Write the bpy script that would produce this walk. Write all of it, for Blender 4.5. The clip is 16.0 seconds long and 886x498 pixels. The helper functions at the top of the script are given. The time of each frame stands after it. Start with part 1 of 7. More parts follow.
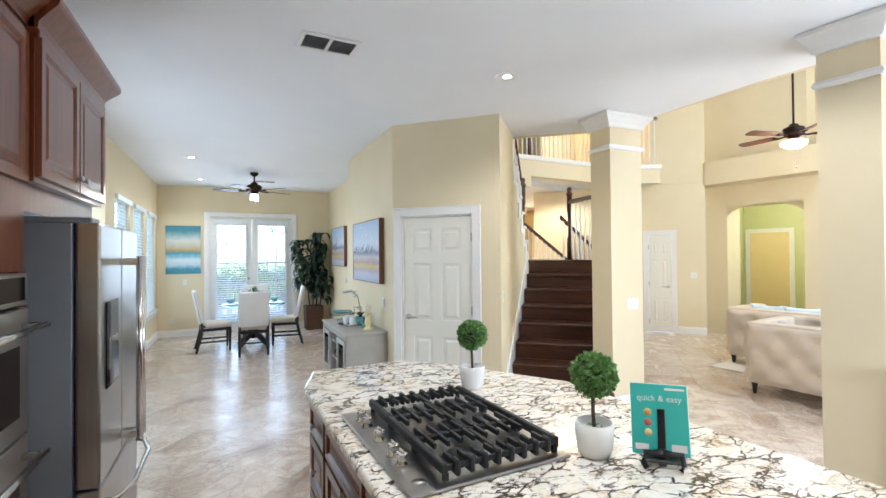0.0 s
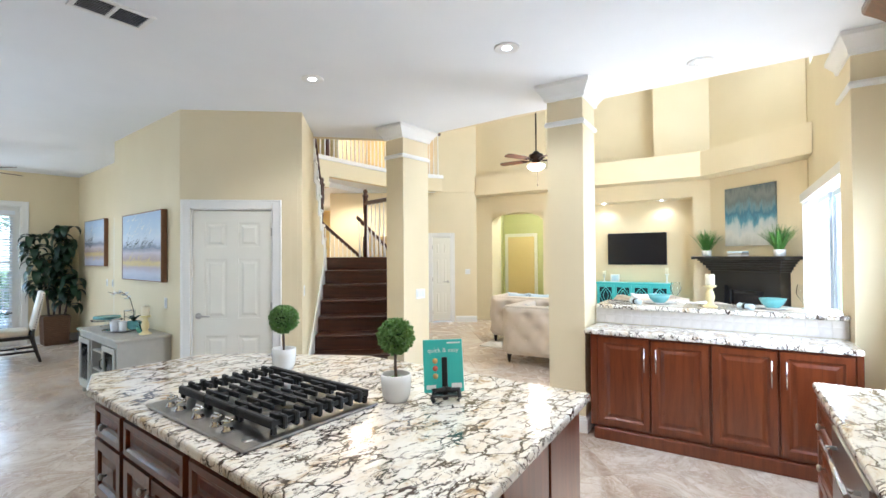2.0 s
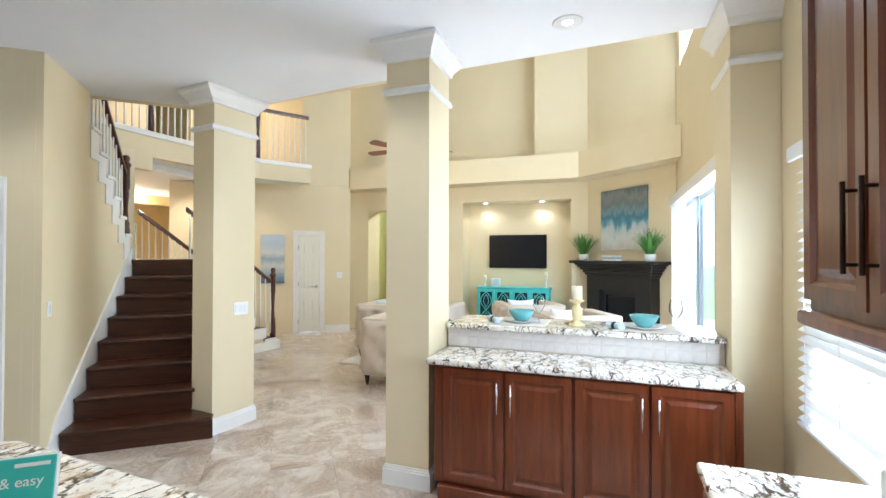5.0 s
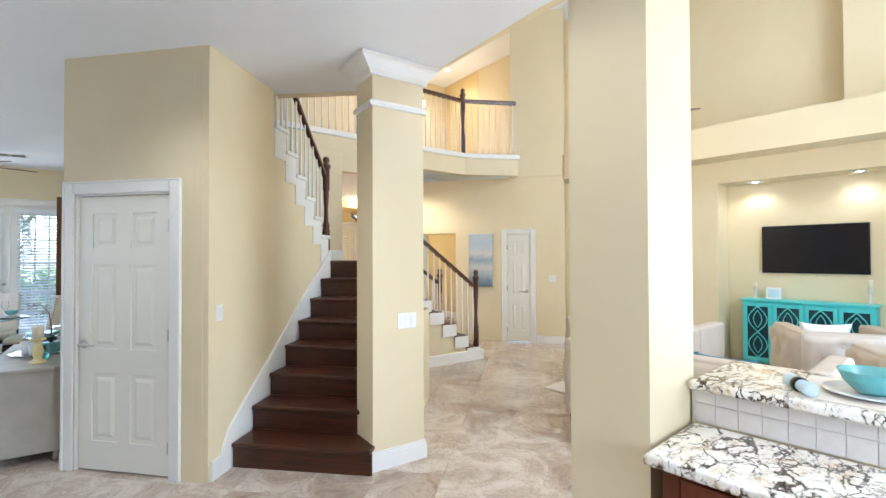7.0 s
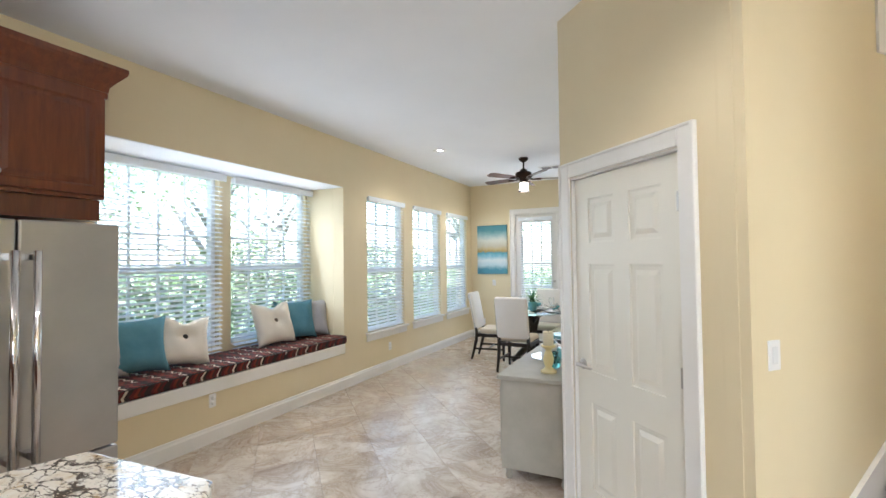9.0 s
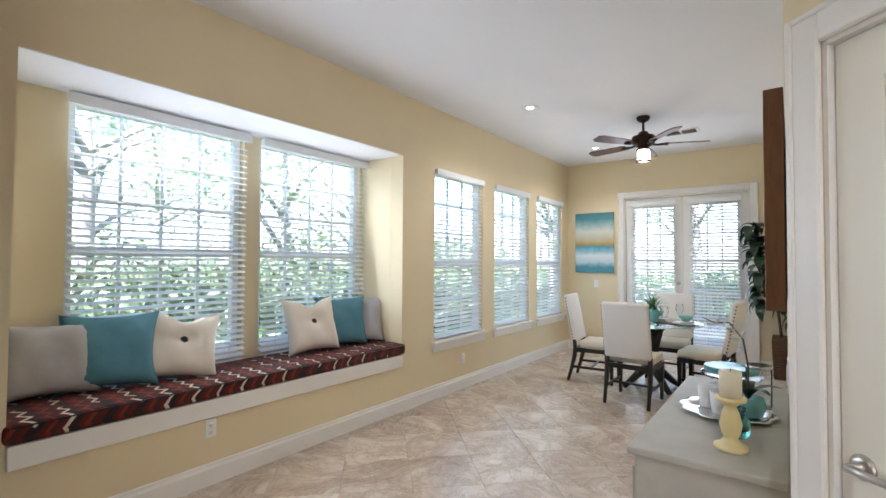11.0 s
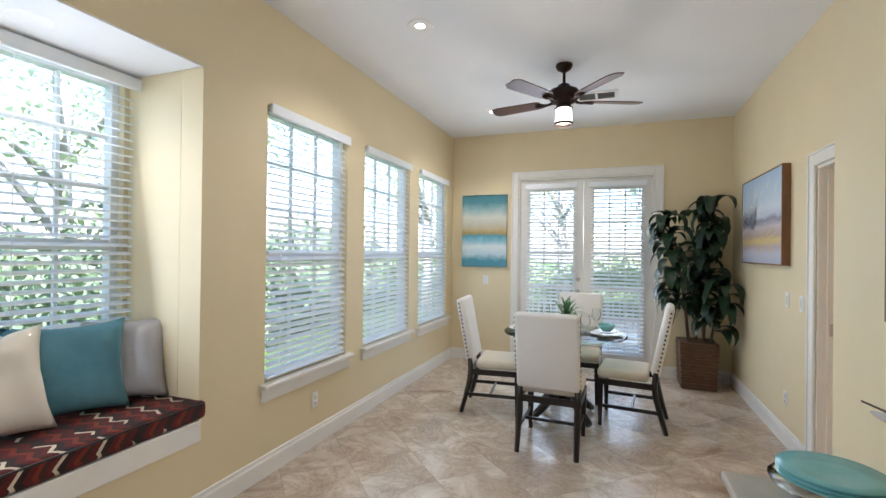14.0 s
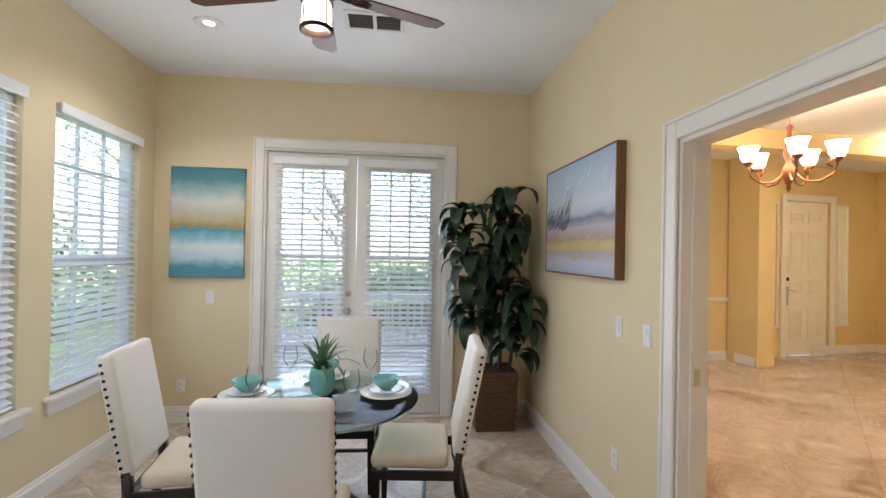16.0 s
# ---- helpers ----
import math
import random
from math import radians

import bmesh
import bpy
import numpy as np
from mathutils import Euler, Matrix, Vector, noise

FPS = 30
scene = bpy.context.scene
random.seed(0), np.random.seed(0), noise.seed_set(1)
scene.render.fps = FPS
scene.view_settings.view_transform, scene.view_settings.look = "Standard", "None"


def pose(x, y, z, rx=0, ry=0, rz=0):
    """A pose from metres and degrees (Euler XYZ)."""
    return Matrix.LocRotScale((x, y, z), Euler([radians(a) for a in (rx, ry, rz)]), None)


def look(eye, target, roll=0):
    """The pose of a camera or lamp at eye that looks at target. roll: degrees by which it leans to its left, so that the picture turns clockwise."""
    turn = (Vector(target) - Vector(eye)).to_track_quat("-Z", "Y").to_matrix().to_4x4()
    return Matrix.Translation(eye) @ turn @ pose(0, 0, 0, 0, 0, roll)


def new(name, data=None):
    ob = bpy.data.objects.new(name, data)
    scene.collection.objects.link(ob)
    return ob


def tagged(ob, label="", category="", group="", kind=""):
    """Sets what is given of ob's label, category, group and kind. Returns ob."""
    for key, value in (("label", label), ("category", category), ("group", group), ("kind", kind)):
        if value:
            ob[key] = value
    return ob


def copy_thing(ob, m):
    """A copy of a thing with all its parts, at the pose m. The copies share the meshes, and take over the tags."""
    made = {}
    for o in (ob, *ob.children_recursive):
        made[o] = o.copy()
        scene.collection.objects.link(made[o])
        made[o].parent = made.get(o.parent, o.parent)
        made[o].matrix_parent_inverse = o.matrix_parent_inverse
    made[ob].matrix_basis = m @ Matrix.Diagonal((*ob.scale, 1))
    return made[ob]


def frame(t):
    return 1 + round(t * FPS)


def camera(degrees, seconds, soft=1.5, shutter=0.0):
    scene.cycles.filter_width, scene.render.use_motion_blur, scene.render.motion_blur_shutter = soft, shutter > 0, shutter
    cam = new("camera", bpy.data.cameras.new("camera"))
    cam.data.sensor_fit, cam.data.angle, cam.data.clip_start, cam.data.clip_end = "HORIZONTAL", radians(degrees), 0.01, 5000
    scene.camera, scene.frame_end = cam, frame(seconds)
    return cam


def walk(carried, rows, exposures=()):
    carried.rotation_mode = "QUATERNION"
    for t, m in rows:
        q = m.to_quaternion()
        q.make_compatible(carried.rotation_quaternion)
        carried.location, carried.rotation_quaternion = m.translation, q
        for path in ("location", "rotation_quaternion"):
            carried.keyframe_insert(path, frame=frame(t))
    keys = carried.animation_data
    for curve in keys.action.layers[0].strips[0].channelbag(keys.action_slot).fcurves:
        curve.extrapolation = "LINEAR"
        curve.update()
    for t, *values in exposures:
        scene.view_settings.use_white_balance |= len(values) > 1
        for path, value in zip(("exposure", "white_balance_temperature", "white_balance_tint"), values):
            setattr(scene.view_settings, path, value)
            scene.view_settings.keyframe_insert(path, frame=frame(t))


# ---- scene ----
cam = camera(88.3, 16.0)
PATH = [
    (0, (0.122, -0.362, 1.613), (0.968, 1.45, 1.638), -0.5),
    (0.5, (-0.04, -0.439, 1.584), (1.078, 1.219, 1.621), -0.7),
    (1, (-0.126, -0.496, 1.575), (1.163, 1.034, 1.607), -0.6),
    (1.5, (-0.146, -0.53, 1.55), (1.286, 0.865, 1.582), -0.4),
    (2, (-0.138, -0.556, 1.541), (1.409, 0.71, 1.569), -0.4),
    (2.5, (-0.103, -0.585, 1.541), (1.532, 0.565, 1.569), -0.1),
    (3, (-0.04, -0.594, 1.526), (1.667, 0.449, 1.557), 0.0),
    (3.5, (0.096, -0.555, 1.55), (1.868, 0.372, 1.577), 0.2),
    (3.7, (0.185, -0.544, 1.573), (1.977, 0.346, 1.598), 0.1),
    (5.8, (1.576, -0.37, 1.585), (3.317, 0.613, 1.609), 0.1),
    (6, (1.7, -0.326, 1.585), (3.395, 0.735, 1.61), 0.1),
    (6.5, (1.972, -0.135, 1.594), (3.455, 1.206, 1.617), 0.0),
    (7, (2.198, 0.087, 1.576), (3.328, 1.737, 1.606), -0.2),
    (7.5, (2.355, 0.355, 1.582), (2.998, 2.248, 1.612), -0.4),
    (8, (2.413, 0.751, 1.579), (2.498, 2.749, 1.615), -0.4),
    (8.5, (2.416, 1.182, 1.557), (1.98, 3.134, 1.605), -0.6),
    (9, (2.359, 1.597, 1.548), (1.49, 3.397, 1.6), -0.7),
    (9.5, (2.196, 1.992, 1.529), (1.082, 3.652, 1.593), -0.6),
    (11.8, (1.463, 3.121, 1.336), (0.256, 4.714, 1.391), 0.4),
    (12, (1.369, 3.173, 1.313), (0.182, 4.781, 1.377), 0.1),
    (12.5, (1.279, 3.309, 1.316), (0.154, 4.962, 1.37), 0.1),
    (13, (1.193, 3.566, 1.378), (0.176, 5.287, 1.416), 0.4),
    (13.5, (1.057, 3.879, 1.441), (0.201, 5.686, 1.462), 0.6),
    (14, (0.915, 4.263, 1.478), (0.215, 6.137, 1.488), 0.7),
    (14.5, (0.8, 4.716, 1.49), (0.23, 6.633, 1.495), 0.9),
    (15, (0.783, 5.197, 1.514), (0.416, 7.163, 1.518), 1.0),
    (15.5, (0.815, 5.646, 1.524), (0.716, 7.644, 1.536), 1.0),
    (16, (0.877, 6.036, 1.537), (1.103, 8.023, 1.552), 1.1),
]
walk(cam, [(t, look(eye, target, roll)) for t, eye, target, roll in PATH], [(0, 2.4, 5450, 10), (2.5, 2.37, 5450, 9), (3.5, 2.27, 5400, 8), (6, 2.0, 5400, 8), (7, 2.15, 5400, 10), (8, 2.2, 5500, 10), (9, 2.24, 5900, 12), (12, 2.06, 6000, 15), (14, 2.05, 6000, 14), (15, 2.05, 6000, 14), (16, 1.93, 6200, 16)])

# ---- world and sun ----
world = bpy.data.worlds.new("sky")
scene.world = world
world.use_nodes = True
wn = world.node_tree
sky = wn.nodes.new("ShaderNodeTexSky")
sky.sky_type, sky.sun_disc = "NISHITA", False
sky.sun_elevation, sky.sun_rotation = radians(48), radians(150)
wn.nodes["Background"].inputs["Strength"].default_value = 0.15
wn.links.new(sky.outputs[0], wn.nodes["Background"].inputs[0])
sun = new("sun", bpy.data.lights.new("sun", "SUN"))
sun.data.energy, sun.data.angle, sun.data.color = 5.0, radians(0.5), (1.0, 0.94, 0.85)
sun.matrix_world = look((0, 0, 20), (-7.0, 12.1, 4.5))


def area(name, m, sx, sy, watts, color):
    ob = new(name, bpy.data.lights.new(name, "AREA"))
    ob.data.shape, ob.data.size, ob.data.size_y, ob.data.energy, ob.data.color = "RECTANGLE", sx, sy, watts, color
    ob.matrix_world = m
    return ob


def bulb(name, p, watts, color, radius=0.05, spot=0):
    ob = new(name, bpy.data.lights.new(name, "SPOT" if spot else "POINT"))
    ob.data.energy, ob.data.color, ob.data.shadow_soft_size = watts, color, radius
    if spot:
        ob.data.spot_size, ob.data.spot_blend = radians(spot), 0.6
    ob.location = p
    return ob


# kitchen and living room stand at a slight angle to the breakfast nook
K = pose(3.624, 0.983, 0, 0, 0, 7)


def kv(x, y, z=0.0):
    return K @ Vector((x, y, z))


DAY = (0.86, 0.94, 1.0)
WARM = (1.0, 0.86, 0.66)

# daylight in the window openings
area("nook_daylight", look((-1.10, 8.3, 1.5), (0.5, 8.3, 1.75)), 3.3, 1.7, 2.5, DAY)
area("bay_daylight", look((-1.64, 4.85, 1.6), (0.5, 4.85, 2.0)), 2.4, 1.7, 6.5, DAY)
area("porch_daylight", look((0.55, 10.2, 1.4), (0.55, 9, 1.3)), 1.3, 2.0, 4, DAY)
area("slider_daylight", K @ look((2.9, -2.0, 1.3), (2.9, 0, 1.6)), 2.8, 2.1, 22, DAY)
area("high_window_daylight", K @ look((2.8, -2.0, 4.9), (2.8, 2, 3.4)), 3.0, 1.3, 24, DAY)
area("kitchen_window_daylight", K @ look((-0.55, -2.0, 1.5), (-0.55, 0, 1.75)), 0.8, 1.1, 9, DAY)

# ---- materials ----


def mat(name, base, rough=0.5, metal=0.0, **more):
    m = bpy.data.materials.new(name)
    m.use_nodes = True
    b = m.node_tree.nodes["Principled BSDF"]
    b.inputs["Base Color"].default_value = (*base, 1)
    b.inputs["Roughness"].default_value = rough
    b.inputs["Metallic"].default_value = metal
    for key, value in more.items():
        b.inputs[key.replace("_", " ")].default_value = value
    return m


def node(m, kind, **inputs):
    n = m.node_tree.nodes.new(kind)
    for key, value in inputs.items():
        n.inputs[key].default_value = value
    return n


def link(m, a, out, b, into):
    m.node_tree.links.new(a.outputs[out], b.inputs[into])


def coords(m, scale=(1, 1, 1), space="Object", turn=0.0):
    tc, mp = node(m, "ShaderNodeTexCoord"), node(m, "ShaderNodeMapping")
    mp.inputs["Scale"].default_value = scale
    mp.inputs["Rotation"].default_value = (0, 0, radians(turn))
    link(m, tc, space, mp, "Vector")
    return mp


def ramp(m, stops):
    r = node(m, "ShaderNodeValToRGB")
    while len(r.color_ramp.elements) < len(stops):
        r.color_ramp.elements.new(0.5)
    for e, (p, c) in zip(r.color_ramp.elements, stops):
        e.position, e.color = p, (*c, 1)
    return r


def bump(m, source, out, strength, distance=0.01):
    b = node(m, "ShaderNodeBump", Strength=strength, Distance=distance)
    link(m, source, out, b, "Height")
    link(m, b, "Normal", m.node_tree.nodes["Principled BSDF"], "Normal")
    return b


def mottled(name, a, b, rough, scale=3.0, fine=120.0, strength=0.1, stretch=(1, 1, 1), space="Object", **more):
    """Two shades that drift into one another, with a fine relief."""
    m = mat(name, a, rough, **more)
    mp = coords(m, stretch, space)
    big = node(m, "ShaderNodeTexNoise", Scale=scale, Detail=6.0, Roughness=0.6)
    small = node(m, "ShaderNodeTexNoise", Scale=fine, Detail=3.0)
    link(m, mp, "Vector", big, "Vector")
    link(m, mp, "Vector", small, "Vector")
    r = ramp(m, [(0.3, a), (0.7, b)])
    link(m, big, "Fac", r, "Fac")
    link(m, r, "Color", m.node_tree.nodes["Principled BSDF"], "Base Color")
    bump(m, small, "Fac", strength, 0.004)
    return m


def wood(name, dark, light, rough, axis=(1, 12, 12), scale=4.0, coat=0.0):
    m = mat(name, dark, rough, Coat_Weight=coat, Coat_Roughness=0.15)
    mp = coords(m, axis)
    n = node(m, "ShaderNodeTexNoise", Scale=scale, Detail=8.0, Roughness=0.65, Distortion=0.6)
    link(m, mp, "Vector", n, "Vector")
    r = ramp(m, [(0.25, dark), (0.75, light)])
    link(m, n, "Fac", r, "Fac")
    link(m, r, "Color", m.node_tree.nodes["Principled BSDF"], "Base Color")
    bump(m, n, "Fac", 0.08, 0.003)
    return m


def granite():
    m = mat("granite", (0.75, 0.7, 0.6), 0.12, Coat_Weight=0.3, Coat_Roughness=0.05)
    mp = coords(m, (1.0, 1.7, 1.3), "Object", 28)

    def veins(scale, distortion, width, seed):
        n = node(m, "ShaderNodeTexNoise", Scale=scale, Detail=6.0, Roughness=0.6, Distortion=distortion)
        shift = node(m, "ShaderNodeMapping")
        shift.inputs["Location"].default_value = (seed, 2 * seed, 0)
        link(m, mp, "Vector", shift, "Vector")
        link(m, shift, "Vector", n, "Vector")
        r = ramp(m, [(0.5 - width, (0, 0, 0)), (0.5, (1, 1, 1)), (0.5 + width, (0, 0, 0))])
        link(m, n, "Fac", r, "Fac")
        return r

    def times(a, b, op="MULTIPLY"):
        k = node(m, "ShaderNodeMath")
        k.operation, k.use_clamp = op, True
        link(m, a, 0, k, 0)
        link(m, b, 0, k, 1)
        return k

    def gate(scale, lo, hi, seed):
        n = node(m, "ShaderNodeTexNoise", Scale=scale, Detail=5.0, Roughness=0.65)
        shift = node(m, "ShaderNodeMapping")
        shift.inputs["Location"].default_value = (seed, -seed, seed)
        link(m, mp, "Vector", shift, "Vector")
        link(m, shift, "Vector", n, "Vector")
        r = ramp(m, [(lo, (0, 0, 0)), (hi, (1, 1, 1))])
        link(m, n, "Fac", r, "Fac")
        return r

    def cracks(scale, width, seed):
        wob = node(m, "ShaderNodeTexNoise", Scale=scale * 0.8, Detail=5.0, Roughness=0.6)
        shift = node(m, "ShaderNodeMapping")
        shift.inputs["Location"].default_value = (seed, 2 * seed, 0)
        link(m, mp, "Vector", shift, "Vector")
        link(m, shift, "Vector", wob, "Vector")
        bend = node(m, "ShaderNodeVectorMath")
        bend.operation = "MULTIPLY_ADD"
        bend.inputs[1].default_value = (1.6 / scale, 1.6 / scale, 1.6 / scale)
        link(m, wob, "Color", bend, 0)
        link(m, shift, "Vector", bend, 2)
        v = node(m, "ShaderNodeTexVoronoi", Scale=scale)
        v.feature = "DISTANCE_TO_EDGE"
        link(m, bend, 0, v, "Vector")
        r = ramp(m, [(0.0, (1, 1, 1)), (width * 0.5, (1, 1, 1)), (width, (0, 0, 0))])
        link(m, v, "Distance", r, "Fac")
        return r

    dark = times(times(cracks(6.5, 0.055, 1.7), gate(5.0, 0.44, 0.54, 3.0)), times(cracks(14.0, 0.075, 8.1), gate(6.0, 0.49, 0.57, 6.0)), "ADD")
    dark = times(dark, times(veins(4.0, 1.8, 0.018, 4.0), gate(5.0, 0.47, 0.57, 9.0)), "ADD")
    dark = times(dark, gate(12.0, 0.635, 0.69, 11.0), "ADD")
    cloud = node(m, "ShaderNodeTexNoise", Scale=7.0, Detail=9.0, Roughness=0.68, Distortion=0.6)
    link(m, mp, "Vector", cloud, "Vector")
    ground = ramp(m, [(0.29, (0.26, 0.13, 0.06)), (0.36, (0.56, 0.42, 0.26)), (0.43, (0.82, 0.75, 0.63)), (0.55, (0.90, 0.87, 0.80)), (0.72, (0.84, 0.77, 0.65))])
    link(m, cloud, "Fac", ground, "Fac")
    out = node(m, "ShaderNodeMix")
    out.data_type = "RGBA"
    link(m, dark, 0, out, 0)
    link(m, ground, "Color", out, 6)
    out.inputs[7].default_value = (0.075, 0.05, 0.036, 1)
    link(m, out, 2, m.node_tree.nodes["Principled BSDF"], "Base Color")
    return m


def travertine():
    m = mat("travertine", (0.6, 0.52, 0.42), 0.22)
    tc = node(m, "ShaderNodeNewGeometry")
    info = node(m, "ShaderNodeObjectInfo")
    add = node(m, "ShaderNodeVectorMath")
    mul = node(m, "ShaderNodeVectorMath")
    mul.operation = "MULTIPLY_ADD"
    mul.inputs[1].default_value = (3, 3, 3)
    link(m, info, "Random", mul, 0)
    link(m, tc, "Position", mul, 2)
    n = node(m, "ShaderNodeTexNoise", Scale=2.3, Detail=10.0, Roughness=0.66, Distortion=1.3)
    link(m, mul, 0, n, "Vector")
    r = ramp(m, [(0.30, (0.24, 0.155, 0.10)), (0.40, (0.38, 0.29, 0.215)), (0.48, (0.52, 0.43, 0.345)), (0.56, (0.62, 0.54, 0.455)), (0.68, (0.72, 0.65, 0.57))])
    link(m, n, "Fac", r, "Fac")
    vn = node(m, "ShaderNodeTexNoise", Scale=1.6, Detail=5.0, Roughness=0.7, Distortion=2.5)
    link(m, mul, 0, vn, "Vector")
    vr = ramp(m, [(0.48, (0, 0, 0)), (0.5, (0.45, 0.45, 0.45)), (0.52, (0, 0, 0))])
    link(m, vn, "Fac", vr, "Fac")
    mix = node(m, "ShaderNodeMix")
    mix.data_type = "RGBA"
    link(m, vr, "Color", mix, 0)
    link(m, r, "Color", mix, 6)
    mix.inputs[7].default_value = (0.36, 0.24, 0.16, 1)
    link(m, mix, 2, m.node_tree.nodes["Principled BSDF"], "Base Color")
    rr = ramp(m, [(0.3, (0.34, 0.34, 0.34)), (0.7, (0.16, 0.16, 0.16))])
    link(m, n, "Fac", rr, "Fac")
    link(m, rr, "Color", m.node_tree.nodes["Principled BSDF"], "Roughness")
    bump(m, n, "Fac", 0.03, 0.01)
    return m


def glow(name, color, strength):
    m = mat(name, color, 0.4)
    b = m.node_tree.nodes["Principled BSDF"]
    b.inputs["Emission Color"].default_value = (*color, 1)
    b.inputs["Emission Strength"].default_value = strength
    return m


def clear(name, tint=(1, 1, 1), rough=0.0):
    m = mat(name, tint, rough)
    b = m.node_tree.nodes["Principled BSDF"]
    b.inputs["Transmission Weight"].default_value = 1.0
    b.inputs["IOR"].default_value = 1.45
    return m


def pane_glass():
    """Thin window glass: clear, with a faint mirror."""
    m = bpy.data.materials.new("window_glass")
    m.use_nodes = True
    nt = m.node_tree
    nt.nodes.remove(nt.nodes["Principled BSDF"])
    t, g, mx = (nt.nodes.new(k) for k in ("ShaderNodeBsdfTransparent", "ShaderNodeBsdfGlossy", "ShaderNodeMixShader"))
    g.inputs["Roughness"].default_value = 0.02
    mx.inputs[0].default_value = 0.06
    nt.links.new(t.outputs[0], mx.inputs[1])
    nt.links.new(g.outputs[0], mx.inputs[2])
    nt.links.new(mx.outputs[0], nt.nodes["Material Output"].inputs[0])
    return m


def thin_glass(name, tint, mirror):
    """Thin clear glass that mirrors more at a slant."""
    m = bpy.data.materials.new(name)
    m.use_nodes = True
    nt = m.node_tree
    nt.nodes.remove(nt.nodes["Principled BSDF"])
    t, g, mx, lw, k = (nt.nodes.new(q) for q in ("ShaderNodeBsdfTransparent", "ShaderNodeBsdfGlossy", "ShaderNodeMixShader", "ShaderNodeLayerWeight", "ShaderNodeMath"))
    t.inputs[0].default_value = (*tint, 1)
    g.inputs["Roughness"].default_value = 0.03
    lw.inputs["Blend"].default_value = 0.12
    k.operation, k.use_clamp = "ADD", True
    nt.links.new(lw.outputs["Fresnel"], k.inputs[0])
    k.inputs[1].default_value = mirror * 0.4
    nt.links.new(k.outputs[0], mx.inputs[0])
    nt.links.new(t.outputs[0], mx.inputs[1])
    nt.links.new(g.outputs[0], mx.inputs[2])
    nt.links.new(mx.outputs[0], nt.nodes["Material Output"].inputs[0])
    return m


def painted(name, stops, axis=2, warp=0.25, scale=3.0, streak=(1.2, 1.2, 5.0), rough=0.55):
    """A canvas: colour bands along the canvas's height, blurred and streaked by brushwork."""
    m = mat(name, stops[0][1], rough)
    tc = node(m, "ShaderNodeTexCoord")
    sep = node(m, "ShaderNodeSeparateXYZ")
    link(m, tc, "Generated", sep, 0)
    mp = node(m, "ShaderNodeMapping")
    mp.inputs["Scale"].default_value = streak
    link(m, tc, "Generated", mp, "Vector")
    n = node(m, "ShaderNodeTexNoise", Scale=scale, Detail=7.0, Roughness=0.65)
    link(m, mp, "Vector", n, "Vector")
    k = node(m, "ShaderNodeMath")
    k.operation = "MULTIPLY_ADD"
    link(m, n, "Fac", k, 0)
    k.inputs[1].default_value = warp
    link(m, sep, axis, k, 2)
    off = node(m, "ShaderNodeMath")
    off.operation = "SUBTRACT"
    link(m, k, 0, off, 0)
    off.inputs[1].default_value = warp / 2
    r = ramp(m, stops)
    link(m, off, 0, r, "Fac")
    link(m, r, "Color", m.node_tree.nodes["Principled BSDF"], "Base Color")
    bump(m, n, "Fac", 0.3, 0.004)
    return m


WALL = mottled("cream_wall_paint", (0.73, 0.62, 0.40), (0.77, 0.66, 0.44), 0.6, 1.2, 260.0, 0.06)
CEIL = mottled("ceiling_paint", (0.84, 0.85, 0.87), (0.87, 0.88, 0.90), 0.75, 1.5, 180.0, 0.12)
TRIM = mottled("white_trim_paint", (0.80, 0.78, 0.73), (0.84, 0.82, 0.78), 0.35, 3.0, 200.0, 0.03)
DOORP = mottled("white_door_paint", (0.80, 0.77, 0.67), (0.83, 0.80, 0.70), 0.4, 2.0, 220.0, 0.03)
CHERRY = wood("cherry_cabinet_wood", (0.085, 0.017, 0.005), (0.20, 0.048, 0.013), 0.30, (9, 9, 0.8), 3.0, 0.35)
RAILW = wood("mahogany_rail_wood", (0.05, 0.012, 0.006), (0.10, 0.028, 0.014), 0.3, (2, 10, 10), 4.0, 0.3)
ESPRESSO = wood("espresso_wood", (0.0055, 0.0028, 0.0022), (0.0121, 0.0055, 0.0039), 0.35, (10, 10, 1.5), 3.0, 0.2)
BLADE = wood("walnut_blade", (0.045, 0.012, 0.007), (0.11, 0.035, 0.018), 0.35, (2, 14, 14), 4.0, 0.3)
GRANITE = granite()
STONE = travertine()
GROUT = mottled("grout", (0.44, 0.355, 0.275), (0.52, 0.43, 0.345), 0.4)
STEEL = mottled("brushed_steel", (0.42, 0.41, 0.40), (0.50, 0.49, 0.48), 0.28, 2.0, 400.0, 0.04, (1, 60, 1), Metallic=1.0)
STEELSIDE = mottled("grey_fridge_side", (0.17, 0.18, 0.2), (0.2, 0.21, 0.23), 0.4, 2.0, 200.0, 0.05)
CHROME = mat("polished_chrome", (0.75, 0.75, 0.76), 0.12, 1.0)
NICKEL = mat("satin_nickel", (0.55, 0.52, 0.48), 0.3, 1.0)
IRON = mottled("cast_iron", (0.0083, 0.0083, 0.0088), (0.0165, 0.0165, 0.0176), 0.55, 20.0, 300.0, 0.3)
BRONZE = mottled("oil_rubbed_bronze", (0.018, 0.010, 0.007), (0.04, 0.02, 0.012), 0.38, 8.0, 200.0, 0.1, Metallic=0.7)
COPPER = mottled("aged_copper", (0.25, 0.09, 0.045), (0.4, 0.16, 0.08), 0.4, 8.0, 200.0, 0.1, Metallic=0.7)
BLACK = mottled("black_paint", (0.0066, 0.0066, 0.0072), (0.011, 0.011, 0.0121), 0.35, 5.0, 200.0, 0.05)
GLOSSBLACK = mat("black_glass", (0.008, 0.008, 0.01), 0.06)
